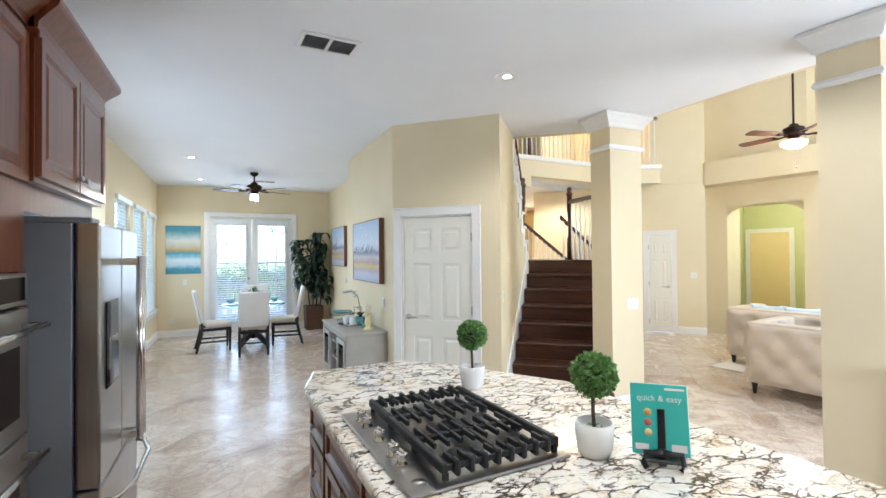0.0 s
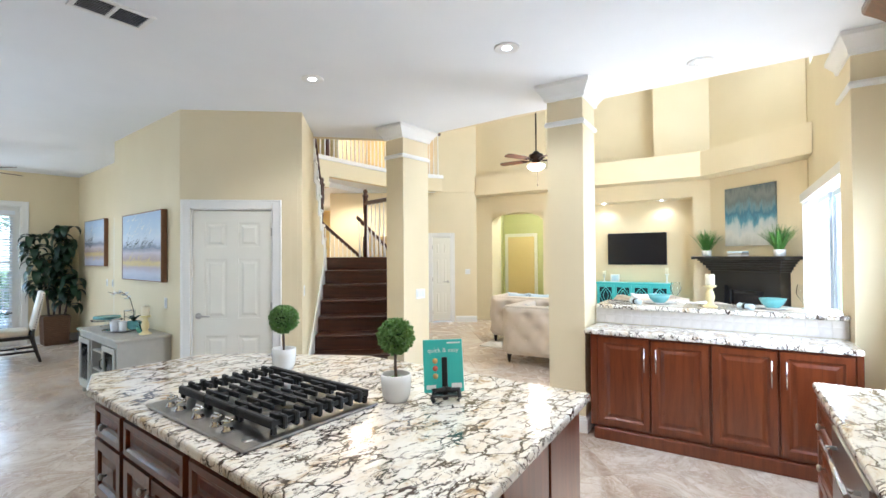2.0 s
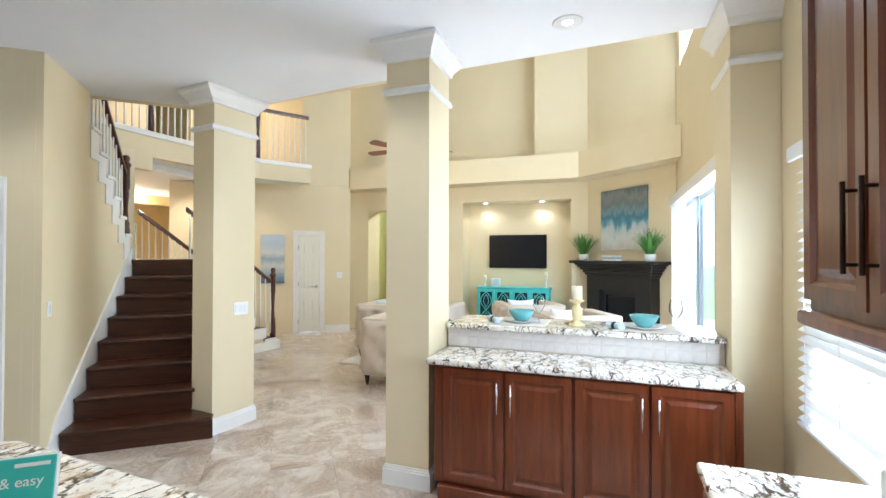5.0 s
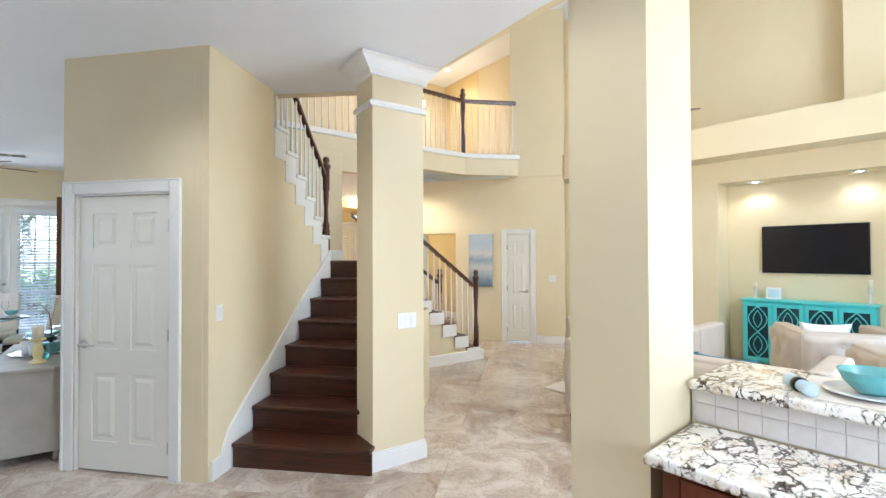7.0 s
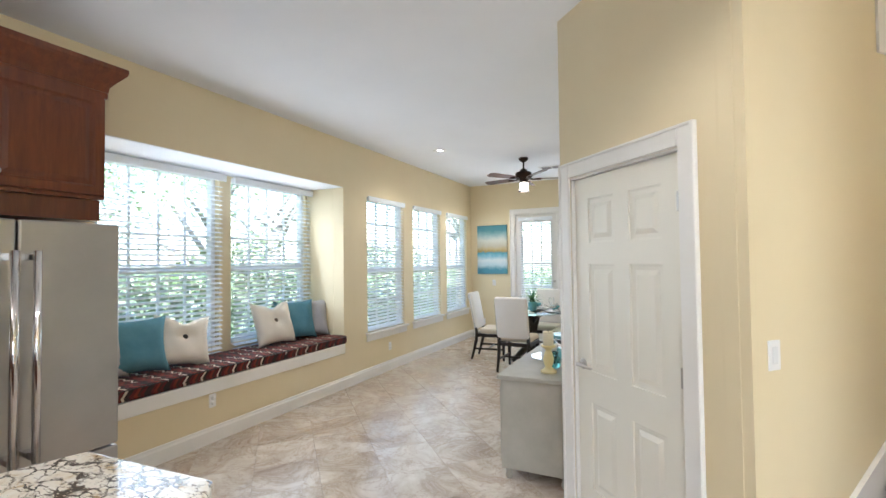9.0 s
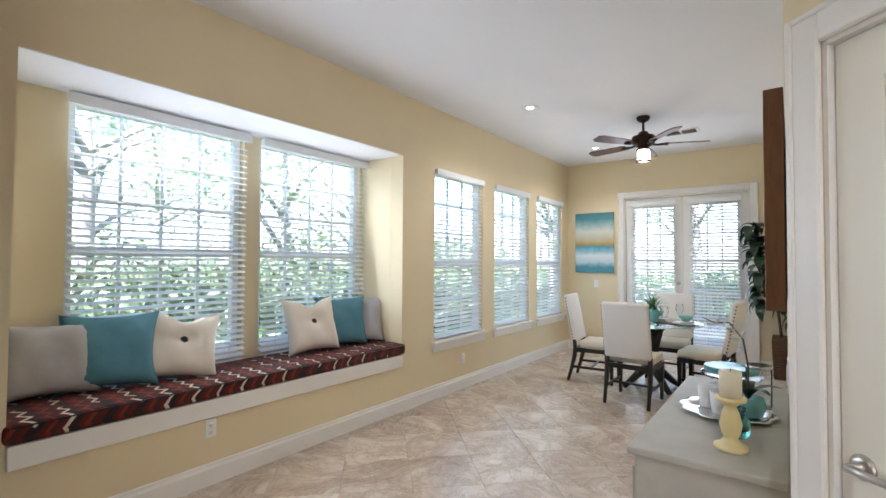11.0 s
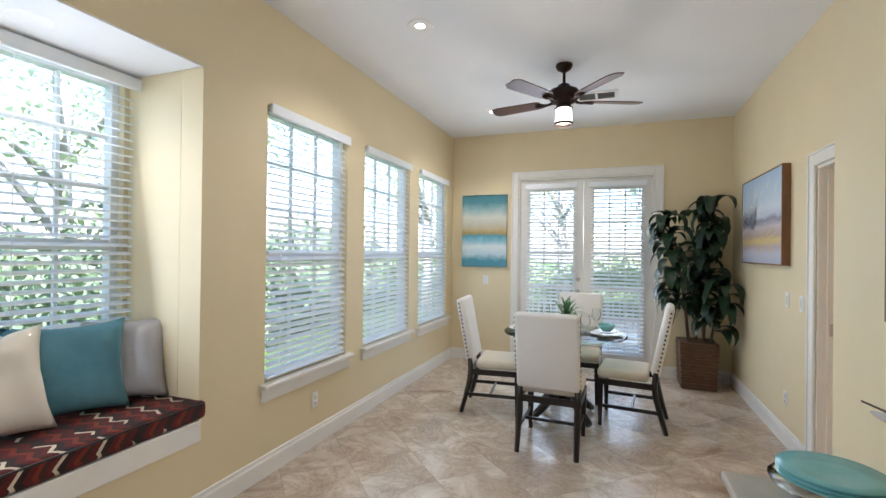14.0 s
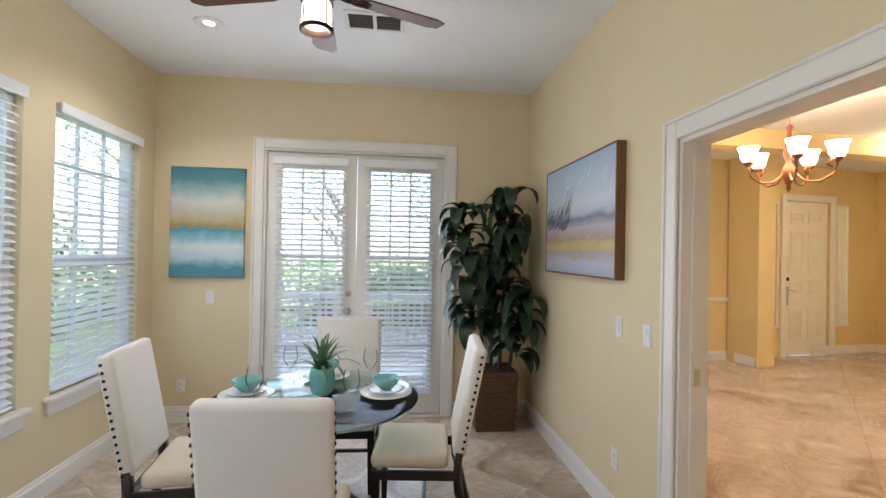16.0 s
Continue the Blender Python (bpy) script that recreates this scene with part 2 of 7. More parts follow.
LINEN = mottled("cream_linen", (0.70, 0.64, 0.55), (0.76, 0.70, 0.61), 0.9, 4.0, 500.0, 0.35)
WHITEFAB = mottled("white_upholstery", (0.78, 0.75, 0.70), (0.82, 0.79, 0.75), 0.85, 4.0, 600.0, 0.25)
SEATFAB = mottled("ivory_seat_fabric", (0.68, 0.60, 0.49), (0.74, 0.66, 0.55), 0.85, 4.0, 600.0, 0.25)
TUFT = mottled("beige_tufted_fabric", (0.60, 0.51, 0.41), (0.66, 0.57, 0.47), 0.8, 4.0, 500.0, 0.2)
TEALFAB = mottled("blue_cushion_fabric", (0.07, 0.20, 0.27), (0.11, 0.27, 0.34), 0.85, 6.0, 500.0, 0.3)
GREYFAB = mottled("grey_pleated_fabric", (0.38, 0.37, 0.38), (0.46, 0.45, 0.45), 0.8, 6.0, 400.0, 0.3)
PALEBLUE = mottled("pale_blue_fabric", (0.5, 0.62, 0.7), (0.62, 0.72, 0.78), 0.85, 12.0, 400.0, 0.3)
CERAMIC = mottled("white_ceramic", (0.8, 0.8, 0.79), (0.84, 0.84, 0.83), 0.18, 4.0, 60.0, 0.02)
AQUA = mottled("aqua_glaze", (0.14, 0.42, 0.43), (0.22, 0.52, 0.52), 0.2, 6.0, 80.0, 0.05)
TURQ = mottled("turquoise_paint", (0.10, 0.58, 0.58), (0.14, 0.66, 0.65), 0.35, 4.0, 120.0, 0.05)
WAX = mottled("ivory_wax", (0.78, 0.70, 0.52), (0.82, 0.75, 0.6), 0.5, 5.0, 100.0, 0.05)
YELLOWWOOD = mottled("yellow_candlestick_paint", (0.74, 0.60, 0.28), (0.8, 0.68, 0.38), 0.45, 6.0, 100.0, 0.08)
GREYPAINT = mottled("distressed_grey_paint", (0.38, 0.365, 0.315), (0.46, 0.44, 0.385), 0.5, 5.0, 60.0, 0.15)
BASKET = mottled("woven_brown_basket", (0.06, 0.028, 0.014), (0.16, 0.085, 0.045), 0.7, 24.0, 200.0, 0.5, (1, 1, 6))
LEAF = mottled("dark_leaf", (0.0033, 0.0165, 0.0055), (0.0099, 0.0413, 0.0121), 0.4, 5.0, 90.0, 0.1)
GRASSG = mottled("artificial_grass", (0.04, 0.15, 0.02), (0.12, 0.30, 0.05), 0.5, 20.0, 90.0, 0.1)
BOXWOOD = mottled("boxwood_leaf", (0.07, 0.19, 0.035), (0.24, 0.40, 0.13), 0.45, 30.0, 90.0, 0.1)
BARK = mottled("bark", (0.06, 0.04, 0.028), (0.14, 0.1, 0.075), 0.85, 8.0, 60.0, 0.6, (1, 1, 0.3))
PLASTIC = mat("white_plastic", (0.82, 0.81, 0.79), 0.35)
BLINDM = mat("white_blind_slat", (0.84, 0.87, 0.90), 0.4)
VINYL = mottled("white_vinyl_frame", (0.76, 0.77, 0.78), (0.8, 0.81, 0.82), 0.4)
PANE = pane_glass()
GLASS = thin_glass("clear_glass", (0.97, 0.98, 0.98), 0.10)
TABLEGLASS = thin_glass("green_table_glass", (0.80, 0.93, 0.88), 0.14)
FROST = glow("lit_frosted_glass", (1.0, 0.90, 0.74), 1.6)
LAMP = glow("lit_recessed_lamp", (1.0, 0.95, 0.86), 6.0)
TVBLACK = mat("television_screen", (0.006, 0.006, 0.008), 0.22)
TILEW = mottled("white_marble_tile", (0.62, 0.56, 0.50), (0.76, 0.71, 0.66), 0.3, 9.0, 60.0, 0.05)

# ---- mesh helpers ----


def thing(name, m, label, category, group="", kind=""):
    """An Empty at a thing's base, under which its parts hang."""
    ob = new(name)
    ob.empty_display_size = 0.1
    ob.matrix_world = m
    return tagged(ob, label, category, group, kind)


def part(name, bm, material, parent=None, label="", at=None, smooth=False):
    me = bpy.data.meshes.new(name)
    bm.to_mesh(me)
    bm.free()
    me.materials.append(material)
    if smooth:
        me.polygons.foreach_set("use_smooth", [True] * len(me.polygons))
    ob = new(name, me)
    if parent:
        ob.parent = parent
    if at is not None:
        ob.matrix_basis = at
    return tagged(ob, label)


def again(ob, at, parent=None):
    """Another piece on the same mesh."""
    o = new(ob.name.split(".")[0], ob.data)
    o.parent = parent or ob.parent
    o.matrix_basis = at
    return o


def BM():
    return bmesh.new()


def box(bm, x0, x1, y0, y1, z0, z1, bev=0.0, m=None, seg=1):
    b = bmesh.new()
    vs = [b.verts.new((x, y, z)) for x in (x0, x1) for y in (y0, y1) for z in (z0, z1)]
    for q in ((0, 1, 3, 2), (4, 6, 7, 5), (0, 4, 5, 1), (2, 3, 7, 6), (0, 2, 6, 4), (1, 5, 7, 3)):
        b.faces.new([vs[k] for k in q])
    if bev:
        bmesh.ops.bevel(b, geom=b.edges[:], offset=bev, segments=seg, affect="EDGES", profile=0.5)
    return merge(bm, b, m)


def merge(bm, b, m=None):
    at = {}
    for v in b.verts:
        at[v] = bm.verts.new(m @ v.co if m else v.co)
    for q in b.faces:
        n = bm.faces.new([at[v] for v in q.verts])
        n.smooth = q.smooth
    b.free()
    return bm


def tube(bm, p, q, r0, r1=None, seg=10, cap=True):
    """A round bar from p to q."""
    r1 = r0 if r1 is None else r1
    p, q = Vector(p), Vector(q)
    d = (q - p).normalized()
    u = d.orthogonal().normalized()
    w = d.cross(u)
    rings = []
    for c, r in ((p, r0), (q, r1)):
        rings.append([bm.verts.new(c + r * (math.cos(2 * math.pi * k / seg) * u + math.sin(2 * math.pi * k / seg) * w)) for k in range(seg)])
    for k in range(seg):
        f = bm.faces.new((rings[0][k], rings[0][(k + 1) % seg], rings[1][(k + 1) % seg], rings[1][k]))
        f.smooth = True
    if cap:
        bm.faces.new(rings[0][::-1])
        bm.faces.new(rings[1])
    return bm


def lathe(bm, profile, seg=20, m=None, square=False, cap=True):
    """A turned shape from (radius, height) pairs; square: four-sided."""
    n = 4 if square else seg
    turn = math.pi / 4 if square else 0.0
    b = bmesh.new()
    rings = []
    for r, z in profile:
        s = r * math.sqrt(2) if square else r
        rings.append([b.verts.new((s * math.cos(turn + 2 * math.pi * k / n), s * math.sin(turn + 2 * math.pi * k / n), z)) for k in range(n)] if r > 1e-5 else [b.verts.new((0, 0, z))])
    for a, c in zip(rings, rings[1:]):
        for k in range(n):
            j = (k + 1) % n
            if len(a) == 1 and len(c) == 1:
                continue
            if len(a) == 1:
                f = b.faces.new((a[0], c[j], c[k]))
            elif len(c) == 1:
                f = b.faces.new((a[k], a[j], c[0]))
            else:
                f = b.faces.new((a[k], a[j], c[j], c[k]))
            f.smooth = not square
    if cap and len(rings[0]) > 1:
        b.faces.new(rings[0][::-1])
    if cap and len(rings[-1]) > 1:
        b.faces.new(rings[-1])
    return merge(bm, b, m)


def prism(bm, poly, z0, z1, bev=0.0, m=None, seg=2):
    """A plan outline, counter-clockwise, raised from z0 to z1."""
    b = bmesh.new()
    lo = [b.verts.new((x, y, z0)) for x, y in poly]
    hi = [b.verts.new((x, y, z1)) for x, y in poly]
    b.faces.new(lo[::-1])
    b.faces.new(hi)
    for k in range(len(poly)):
        j = (k + 1) % len(poly)
        b.faces.new((lo[k], lo[j], hi[j], hi[k]))
    if bev:
        es = [e for e in b.edges if abs(e.verts[0].co.z - e.verts[1].co.z) < 1e-6]
        bmesh.ops.bevel(b, geom=es, offset=bev, segments=seg, affect="EDGES", profile=0.5)
    return merge(bm, b, m)


def sweep(bm, profile, p, q, up=(0, 0, 1)):
    """A moulding: a (out, up) outline carried straight from p to q; out is to the right of the way."""
    p, q, up = Vector(p), Vector(q), Vector(up)
    out = (q - p).normalized().cross(up)
    a = [bm.verts.new(p + x * out + z * up) for x, z in profile]
    b = [bm.verts.new(q + x * out + z * up) for x, z in profile]
    n = len(profile)
    for k in range(n):
        bm.faces.new((a[k], a[(k + 1) % n], b[(k + 1) % n], b[k]))
    bm.faces.new(a[::-1])
    bm.faces.new(b)
    return bm


def rope(bm, pts, r, seg=8):
    """A bent round bar through points."""
    pts = [Vector(p) for p in pts]
    rings = []
    for k, c in enumerate(pts):
        d = (pts[min(k + 1, len(pts) - 1)] - pts[max(k - 1, 0)]).normalized()
        u = d.cross(Vector((0.31, 0.22, 0.93))).normalized()
        w = d.cross(u)
        rr = r[k] if isinstance(r, (list, tuple)) else r
        rings.append([bm.verts.new(c + rr * (math.cos(2 * math.pi * j / seg) * u + math.sin(2 * math.pi * j / seg) * w)) for j in range(seg)])
    for a, b in zip(rings, rings[1:]):
        for j in range(seg):
            f = bm.faces.new((a[j], a[(j + 1) % seg], b[(j + 1) % seg], b[j]))
            f.smooth = True
    bm.faces.new(rings[0][::-1])
    bm.faces.new(rings[-1])
    return bm


def wall_mesh(length, height, thick, openings=(), z0=0.0):
    """A wall along local x, its room face at y = 0 and its back at y = thick, with openings (x0, x1, z0, z1) cut through."""
    us = sorted({0.0, length, *[v for o in openings for v in o[:2]]})
    zs = sorted({z0, height, *[v for o in openings for v in o[2:]]})
    def solid(i, j):
        if not (0 <= i < len(us) - 1 and 0 <= j < len(zs) - 1):
            return False
        u, z = (us[i] + us[i + 1]) / 2, (zs[j] + zs[j + 1]) / 2
        return not any(o[0] < u < o[1] and o[2] < z < o[3] for o in openings)
    bm = bmesh.new()
    cache = {}
    def v(x, y, z):
        key = (round(x, 5), round(y, 5), round(z, 5))
        if key not in cache:
            cache[key] = bm.verts.new((x, y, z))
        return cache[key]
    for i in range(len(us) - 1):
        for j in range(len(zs) - 1):
            if not solid(i, j):
                continue
            a, b, c, d = us[i], us[i + 1], zs[j], zs[j + 1]
            bm.faces.new((v(a, 0, c), v(b, 0, c), v(b, 0, d), v(a, 0, d)))
            bm.faces.new((v(b, thick, c), v(a, thick, c), v(a, thick, d), v(b, thick, d)))
            if not solid(i - 1, j):
                bm.faces.new((v(a, thick, c), v(a, 0, c), v(a, 0, d), v(a, thick, d)))
            if not solid(i + 1, j):
                bm.faces.new((v(b, 0, c), v(b, thick, c), v(b, thick, d), v(b, 0, d)))
            if not solid(i, j - 1):
                bm.faces.new((v(a, thick, c), v(b, thick, c), v(b, 0, c), v(a, 0, c)))
            if not solid(i, j + 1):
                bm.faces.new((v(a, 0, d), v(b, 0, d), v(b, thick, d), v(a, thick, d)))
    return bm


def wall(name, p, q, height, thick=0.14, openings=(), z0=0.0, material=None, label=""):
    """A wall whose room face runs from p to q, the room on its right-hand side."""
    p, q = Vector((*p, 0)), Vector((*q, 0))
    a = math.degrees(math.atan2(q.y - p.y, q.x - p.x))
    ob = part(name, wall_mesh((q - p).length, height, thick, openings, z0), material or WALL, at=pose(p.x, p.y, 0, 0, 0, a))
    return tagged(ob, label or "cream painted plaster wall", "wall", kind="structure")


BASEP = [(0, 0), (0.016, 0), (0.016, 0.105), (0.010, 0.118), (0.008, 0.135), (0.0, 0.14)]


def baseboard(p, q, h=0.0):
    bm = sweep(BM(), BASEP, (*p, h), (*q, h))
    return tagged(part("baseboard", bm, TRIM), "white painted moulded baseboard along the wall", "baseboard", kind="structure")

# ---- the setting: floor, walls, ceilings ----
CZ = 3.068
HIGH = 6.0
bm = BM()
prism(bm, [(-2.2, -3.5), (14.0, -3.5), (14.0, 15.5), (-2.2, 15.5)], -0.25, -0.004)
tagged(part("floor", bm, GROUT), "polished travertine tile floor with fine grout joints", "floor", kind="structure")

WINDOWS = [(6.64, 7.60), (7.88, 8.86), (9.11, 10.06)]
BAY = (3.35, 6.14)
wall("wall_west", (-1.2, -1.8), (-1.2, 10.3), 3.3, 0.16,
     [(a + 1.8, b + 1.8, 0.60, 2.42) for a, b in WINDOWS] + [(BAY[0] + 1.8, BAY[1] + 1.8, 0.50, 2.48)])
wall("wall_north", (-1.36, 10.3), (2.33, 10.3), 3.3, 0.16, [(1.09, 2.74, -0.01, 2.45)])
wall("wall_east_nook", (2.19, 10.3), (2.19, 6.60), 3.3, 0.14, [(2.30, 3.38, -0.01, 2.08)])
wall("wall_dresser", (1.77, 6.60), (1.78, 4.52), 3.3, 0.41)
wall("wall_pantry", (1.78, 4.52), (2.615, 3.678), 3.3, 0.12, [(0.11, 0.93, -0.01, 2.04)])
# window seat bay
BX = -1.78
wall("wall_bay", (BX, 3.25), (BX, 6.24), 2.62, 0.14, [(0.44, 1.59, 0.70, 2.46), (1.73, 2.86, 0.70, 2.46)], 0.3)
for name, y0, y1 in (("wall_bay_side", 3.25, 3.35), ("wall_bay_side", 6.14, 6.24)):
    tagged(part(name, box(BM(), BX, -1.362, y0, y1, 0.3, 2.62), WALL), "cream painted side of the window bay", "wall", kind="structure")
tagged(part("ceiling_bay", box(BM(), BX - 0.1, -1.207, 3.353, 6.137, 2.474, 2.6), CEIL), "white soffit over the window seat", "ceiling", kind="structure")
tagged(part("trim", box(BM(), BX + 0.005, -1.175, 3.353, 6.137, 0.43, 0.545, 0.004), TRIM), "white wooden window seat board", "window seat", kind="structure")

# ceilings
bm = prism(BM(), [(-1.36, -1.9), (4.46, -1.2), (4.32, 0.95), (4.22, 2.0), (4.22, 3.62), (3.26, 4.43), (2.7, 4.9), (2.35, 7.2), (2.33, 10.46), (-1.36, 10.46)], CZ, CZ + 0.22)
tagged(part("ceiling", bm, CEIL), "white textured flat ceiling", "ceiling", kind="structure")
tagged(part("ceiling_high", box(BM(), 1.5, 14.0, -3.4, 15.4, HIGH, HIGH + 0.15), CEIL), "high white ceiling of the living room", "ceiling", kind="structure")
# wall over the kitchen's edge
wall("wall_over_kitchen", (4.33, 0.95), (4.23, 3.62), HIGH, 0.15, z0=CZ + 0.004)
wall("wall_over_bar", (4.47, -1.3), (4.33, 0.95), HIGH, 0.15, z0=CZ + 0.004)
wall("wall_over_stairs", (2.2, 6.3), (3.26, 4.43), HIGH, 0.12, z0=CZ + 0.004)

# kitchen's right-hand wall runs on as the living room's sliding door wall
SW = -2.04
a, b = kv(4.85, SW), kv(-6.2, SW)
L = 4.85
wall("wall_south", a.xy, b.xy, HIGH, 0.18,
     [(L - 4.3, L - 1.4, -0.01, 2.31), (L - 4.3, L - 1.3, 4.2, 5.6), (L + 0.10, L + 0.98, 0.78, 2.1)])
a, b = kv(5.85, 4.30), kv(5.85, -0.76)
wall("wall_television", a.xy, b.xy, HIGH, 0.5, [(0.57, 1.83, -0.01, 2.52), (2.69, 4.76, 0.0, 2.61), (1.9, 4.10, 3.42, 5.9)])
tagged(part("wall_upper_niche", box(BM(), 6.2, 6.3, 0.1, 2.5, 3.2, 5.98), WALL, at=K), "cream back of the upper wall recess", "wall", kind="structure")
tagged(part("wall_niche", box(BM(), 6.3, 6.4, -0.7, 1.9, 0, 2.8), WALL, at=K), "cream back of the television niche", "wall", kind="structure")
wall("wall_fireplace", kv(5.90, -0.70).xy, kv(4.62, -2.03).xy, HIGH, 0.2)
FA = -50.9
a, b = Vector((6.41, 8.19)), Vector((8.554, 5.547))
wall("wall_foyer", a.xy, b.xy, 3.0, 0.3, [(2.37, 2.80, -0.01, 1.97), (0.75, 1.40, -0.01, 2.0)])
wall("wall_foyer_upper", (7.95, 6.29), b.xy, HIGH, 0.4, z0=3.004)
# plant ledge over the television wall
tagged(part("trim", prism(BM(), [(5.40, 3.9), (5.40, -0.62), (4.10, -2.03), (4.6, -2.03), (5.845, -0.75), (5.845, 4.2), (5.6, 4.2)][::-1], 2.92, 3.36), WALL, at=K),
       "cream plant ledge that runs round the living room", "ledge", kind="structure")
# arch head
bm = BM()
pts = [(k / 14, 0.20 * math.sin(math.pi * k / 14) ** 0.6) for k in range(15)]
b2 = bmesh.new()
lo = [b2.verts.new((5.852, 2.472 + 1.256 * u, 2.32 + z * 0.98)) for u, z in pts]
hi = [b2.verts.new((5.852, 2.472 + 1.256 * u, 2.53)) for u, z in pts]
for k in range(14):
    b2.faces.new((lo[k], lo[k + 1], hi[k + 1], hi[k]))
bmesh.ops.solidify(b2, geom=b2.faces[:], thickness=-0.47)
merge(bm, b2)
tagged(part("wall_arch", bm, WALL, at=K), "cream arched head of the passage", "arch", kind="structure")
# room behind the arch
HALLG = mottled("green_hall_paint", (0.55, 0.56, 0.26), (0.6, 0.6, 0.3), 0.6, 1.2, 240.0, 0.06)
part_wall = part("wall_hall", box(BM(), 8.4, 8.55, -0.2, 6.0, 0, 3.4), HALLG, at=K)
tagged(part_wall, "olive green wall of the hall behind the arch", "wall", kind="structure")
YELL = mottled("yellow_room_paint", (0.72, 0.56, 0.26), (0.76, 0.6, 0.3), 0.6, 1.2, 240.0, 0.06)
tagged(part("wall_hall_room", box(BM(), 8.37, 8.396, 3.65, 4.45, 0.0, 2.06), YELL, at=K), "yellow room seen through the hall doorway", "wall", kind="structure")
tagged(part("wall_hall", box(BM(), 6.4, 8.4, 2.0, 2.12, 0, 3.4), HALLG, at=K), "olive green side wall of the hall", "wall", kind="structure")
tagged(part("wall_hall", box(BM(), 6.4, 8.4, 4.6, 4.7, 0, 3.4), HALLG, at=K), "olive green side wall of the hall", "wall", kind="structure")
tagged(part("ceiling_hall", box(BM(), 6.36, 8.5, 2.0, 4.7, 3.1, 3.2), CEIL, at=K), "white hall ceiling", "ceiling", kind="structure")
# foyer shell
wall("wall_entry", (2.3, 11.9), (9.9, 12.97), HIGH, 0.15, [(1.9, 2.75, 0.25, 2.35), (4.80, 5.72, -0.01, 2.46), (4.44, 4.62, 0.5, 2.4), (5.90, 6.08, 0.5, 2.4)], material=YELL)
wall("wall_foyer_east", (9.0, 13.0), (9.0, 8.5), HIGH, 0.15, material=YELL)
tagged(part("wall_dining", box(BM(), 2.34, 4.6, 6.70, 6.83, 0, CZ), WALL), "cream wall of the dining room", "wall", kind="structure")
tagged(part("ceiling_foyer", prism(BM(), [(2.34, 6.84), (5.2, 7.3), (9.0, 8.3), (9.0, 13.2), (2.34, 12.2)], 3.02, 3.13), CEIL), "white dining room ceiling", "ceiling", kind="structure")
wall("wall_gallery", (2.2, 9.6), (9.2, 9.9), HIGH, 0.12, [(4.9, 5.75, 3.45, 5.5)], 3.44)
wall("wall_gallery_end", (9.0, 8.6), (9.12, 6.3), HIGH, 0.15, z0=3.29)
wall("wall_over_column", (3.26, 4.43), (4.23, 3.62), HIGH, 0.12, z0=CZ + 0.004)
wall("wall_gallery_side", (2.2, 6.3), (2.2, 9.6), HIGH, 0.12, z0=CZ + 0.2)

# ---- columns ----


def column(m, sx, sy, label):
    """A rectangular column; local origin at its corner."""
    ob = thing("column", m, label, "column")
    part("shaft", box(BM(), 0, sx, 0, sy, 0, CZ - 0.002), WALL, ob)
    column_trim(ob, sx, sy)
    bm = BM()
    for o, z0, z1 in ((0.018, 0.0, 0.11), (0.012, 0.11, 0.125), (0.007, 0.125, 0.14)):
        box(bm, -o, sx + o, -o, sy + o, z0, z1 - 0.0005)
    part("plinth", bm, TRIM, ob, "white baseboard")
    return ob


def column_trim(ob, sx, sy):
    """The thin neck band and the flared white capital round a column's head."""
    m = pose(sx / 2, sy / 2, 0) @ Matrix.Diagonal((sx, sy, 1, 1))
    k = (sx + sy) / 2
    bm = lathe(BM(), [(0.5 + o / k, z) for o, z in ((0.004, 2.69), (0.018, 2.695), (0.024, 2.715), (0.014, 2.735), (0.004, 2.74))], m=m, square=True)
    part("neck_moulding", bm, TRIM, ob, "thin white moulding")
    bm = lathe(BM(), [(0.5 + o / k, z) for o, z in ((0.004, 2.92), (0.02, 2.925), (0.03, 2.96), (0.05, 2.985), (0.075, 3.02), (0.09, 3.033), (0.09, CZ - 0.004))], m=m, square=True)
    part("capital", bm, TRIM, ob, "white crown moulding")


column(pose(3.668, 3.15, 0), 0.44, 0.28, "square cream column at the foot of the stairs")
column(K @ pose(0.09, 0.016, 0), 0.40, 0.32, "square cream column at the end of the bar")
pilaster = thing("pilaster", K @ pose(0.30, SW, 0), "cream wall end with a white capital beside the bar", "pilaster", kind="structure")
part("shaft", box(BM(), 0, 0.42, 0.002, 0.25, 0, CZ - 0.002), WALL, pilaster)
column_trim(pilaster, 0.42, 0.25)

# baseboards
for p, q in (((-1.2, 3.2), (-1.2, 10.3)), ((-1.2, 10.3), (-0.37, 10.3)), ((1.46, 10.3), (2.19, 10.3)), ((2.19, 10.3), (2.19, 8.11)), ((1.77, 6.60), (1.78, 4.54)), ((6.41, 8.19), (6.84, 7.66)), ((8.24, 5.935), (8.554, 5.547)), (kv(5.85, 2.4).xy, kv(5.85, 1.7).xy),
             ((2.3, 11.9), (6.5, 12.49)), ((7.55, 12.64), (9.0, 12.84)), ((9.0, 12.84), (9.0, 8.6))):
    baseboard(p, q)

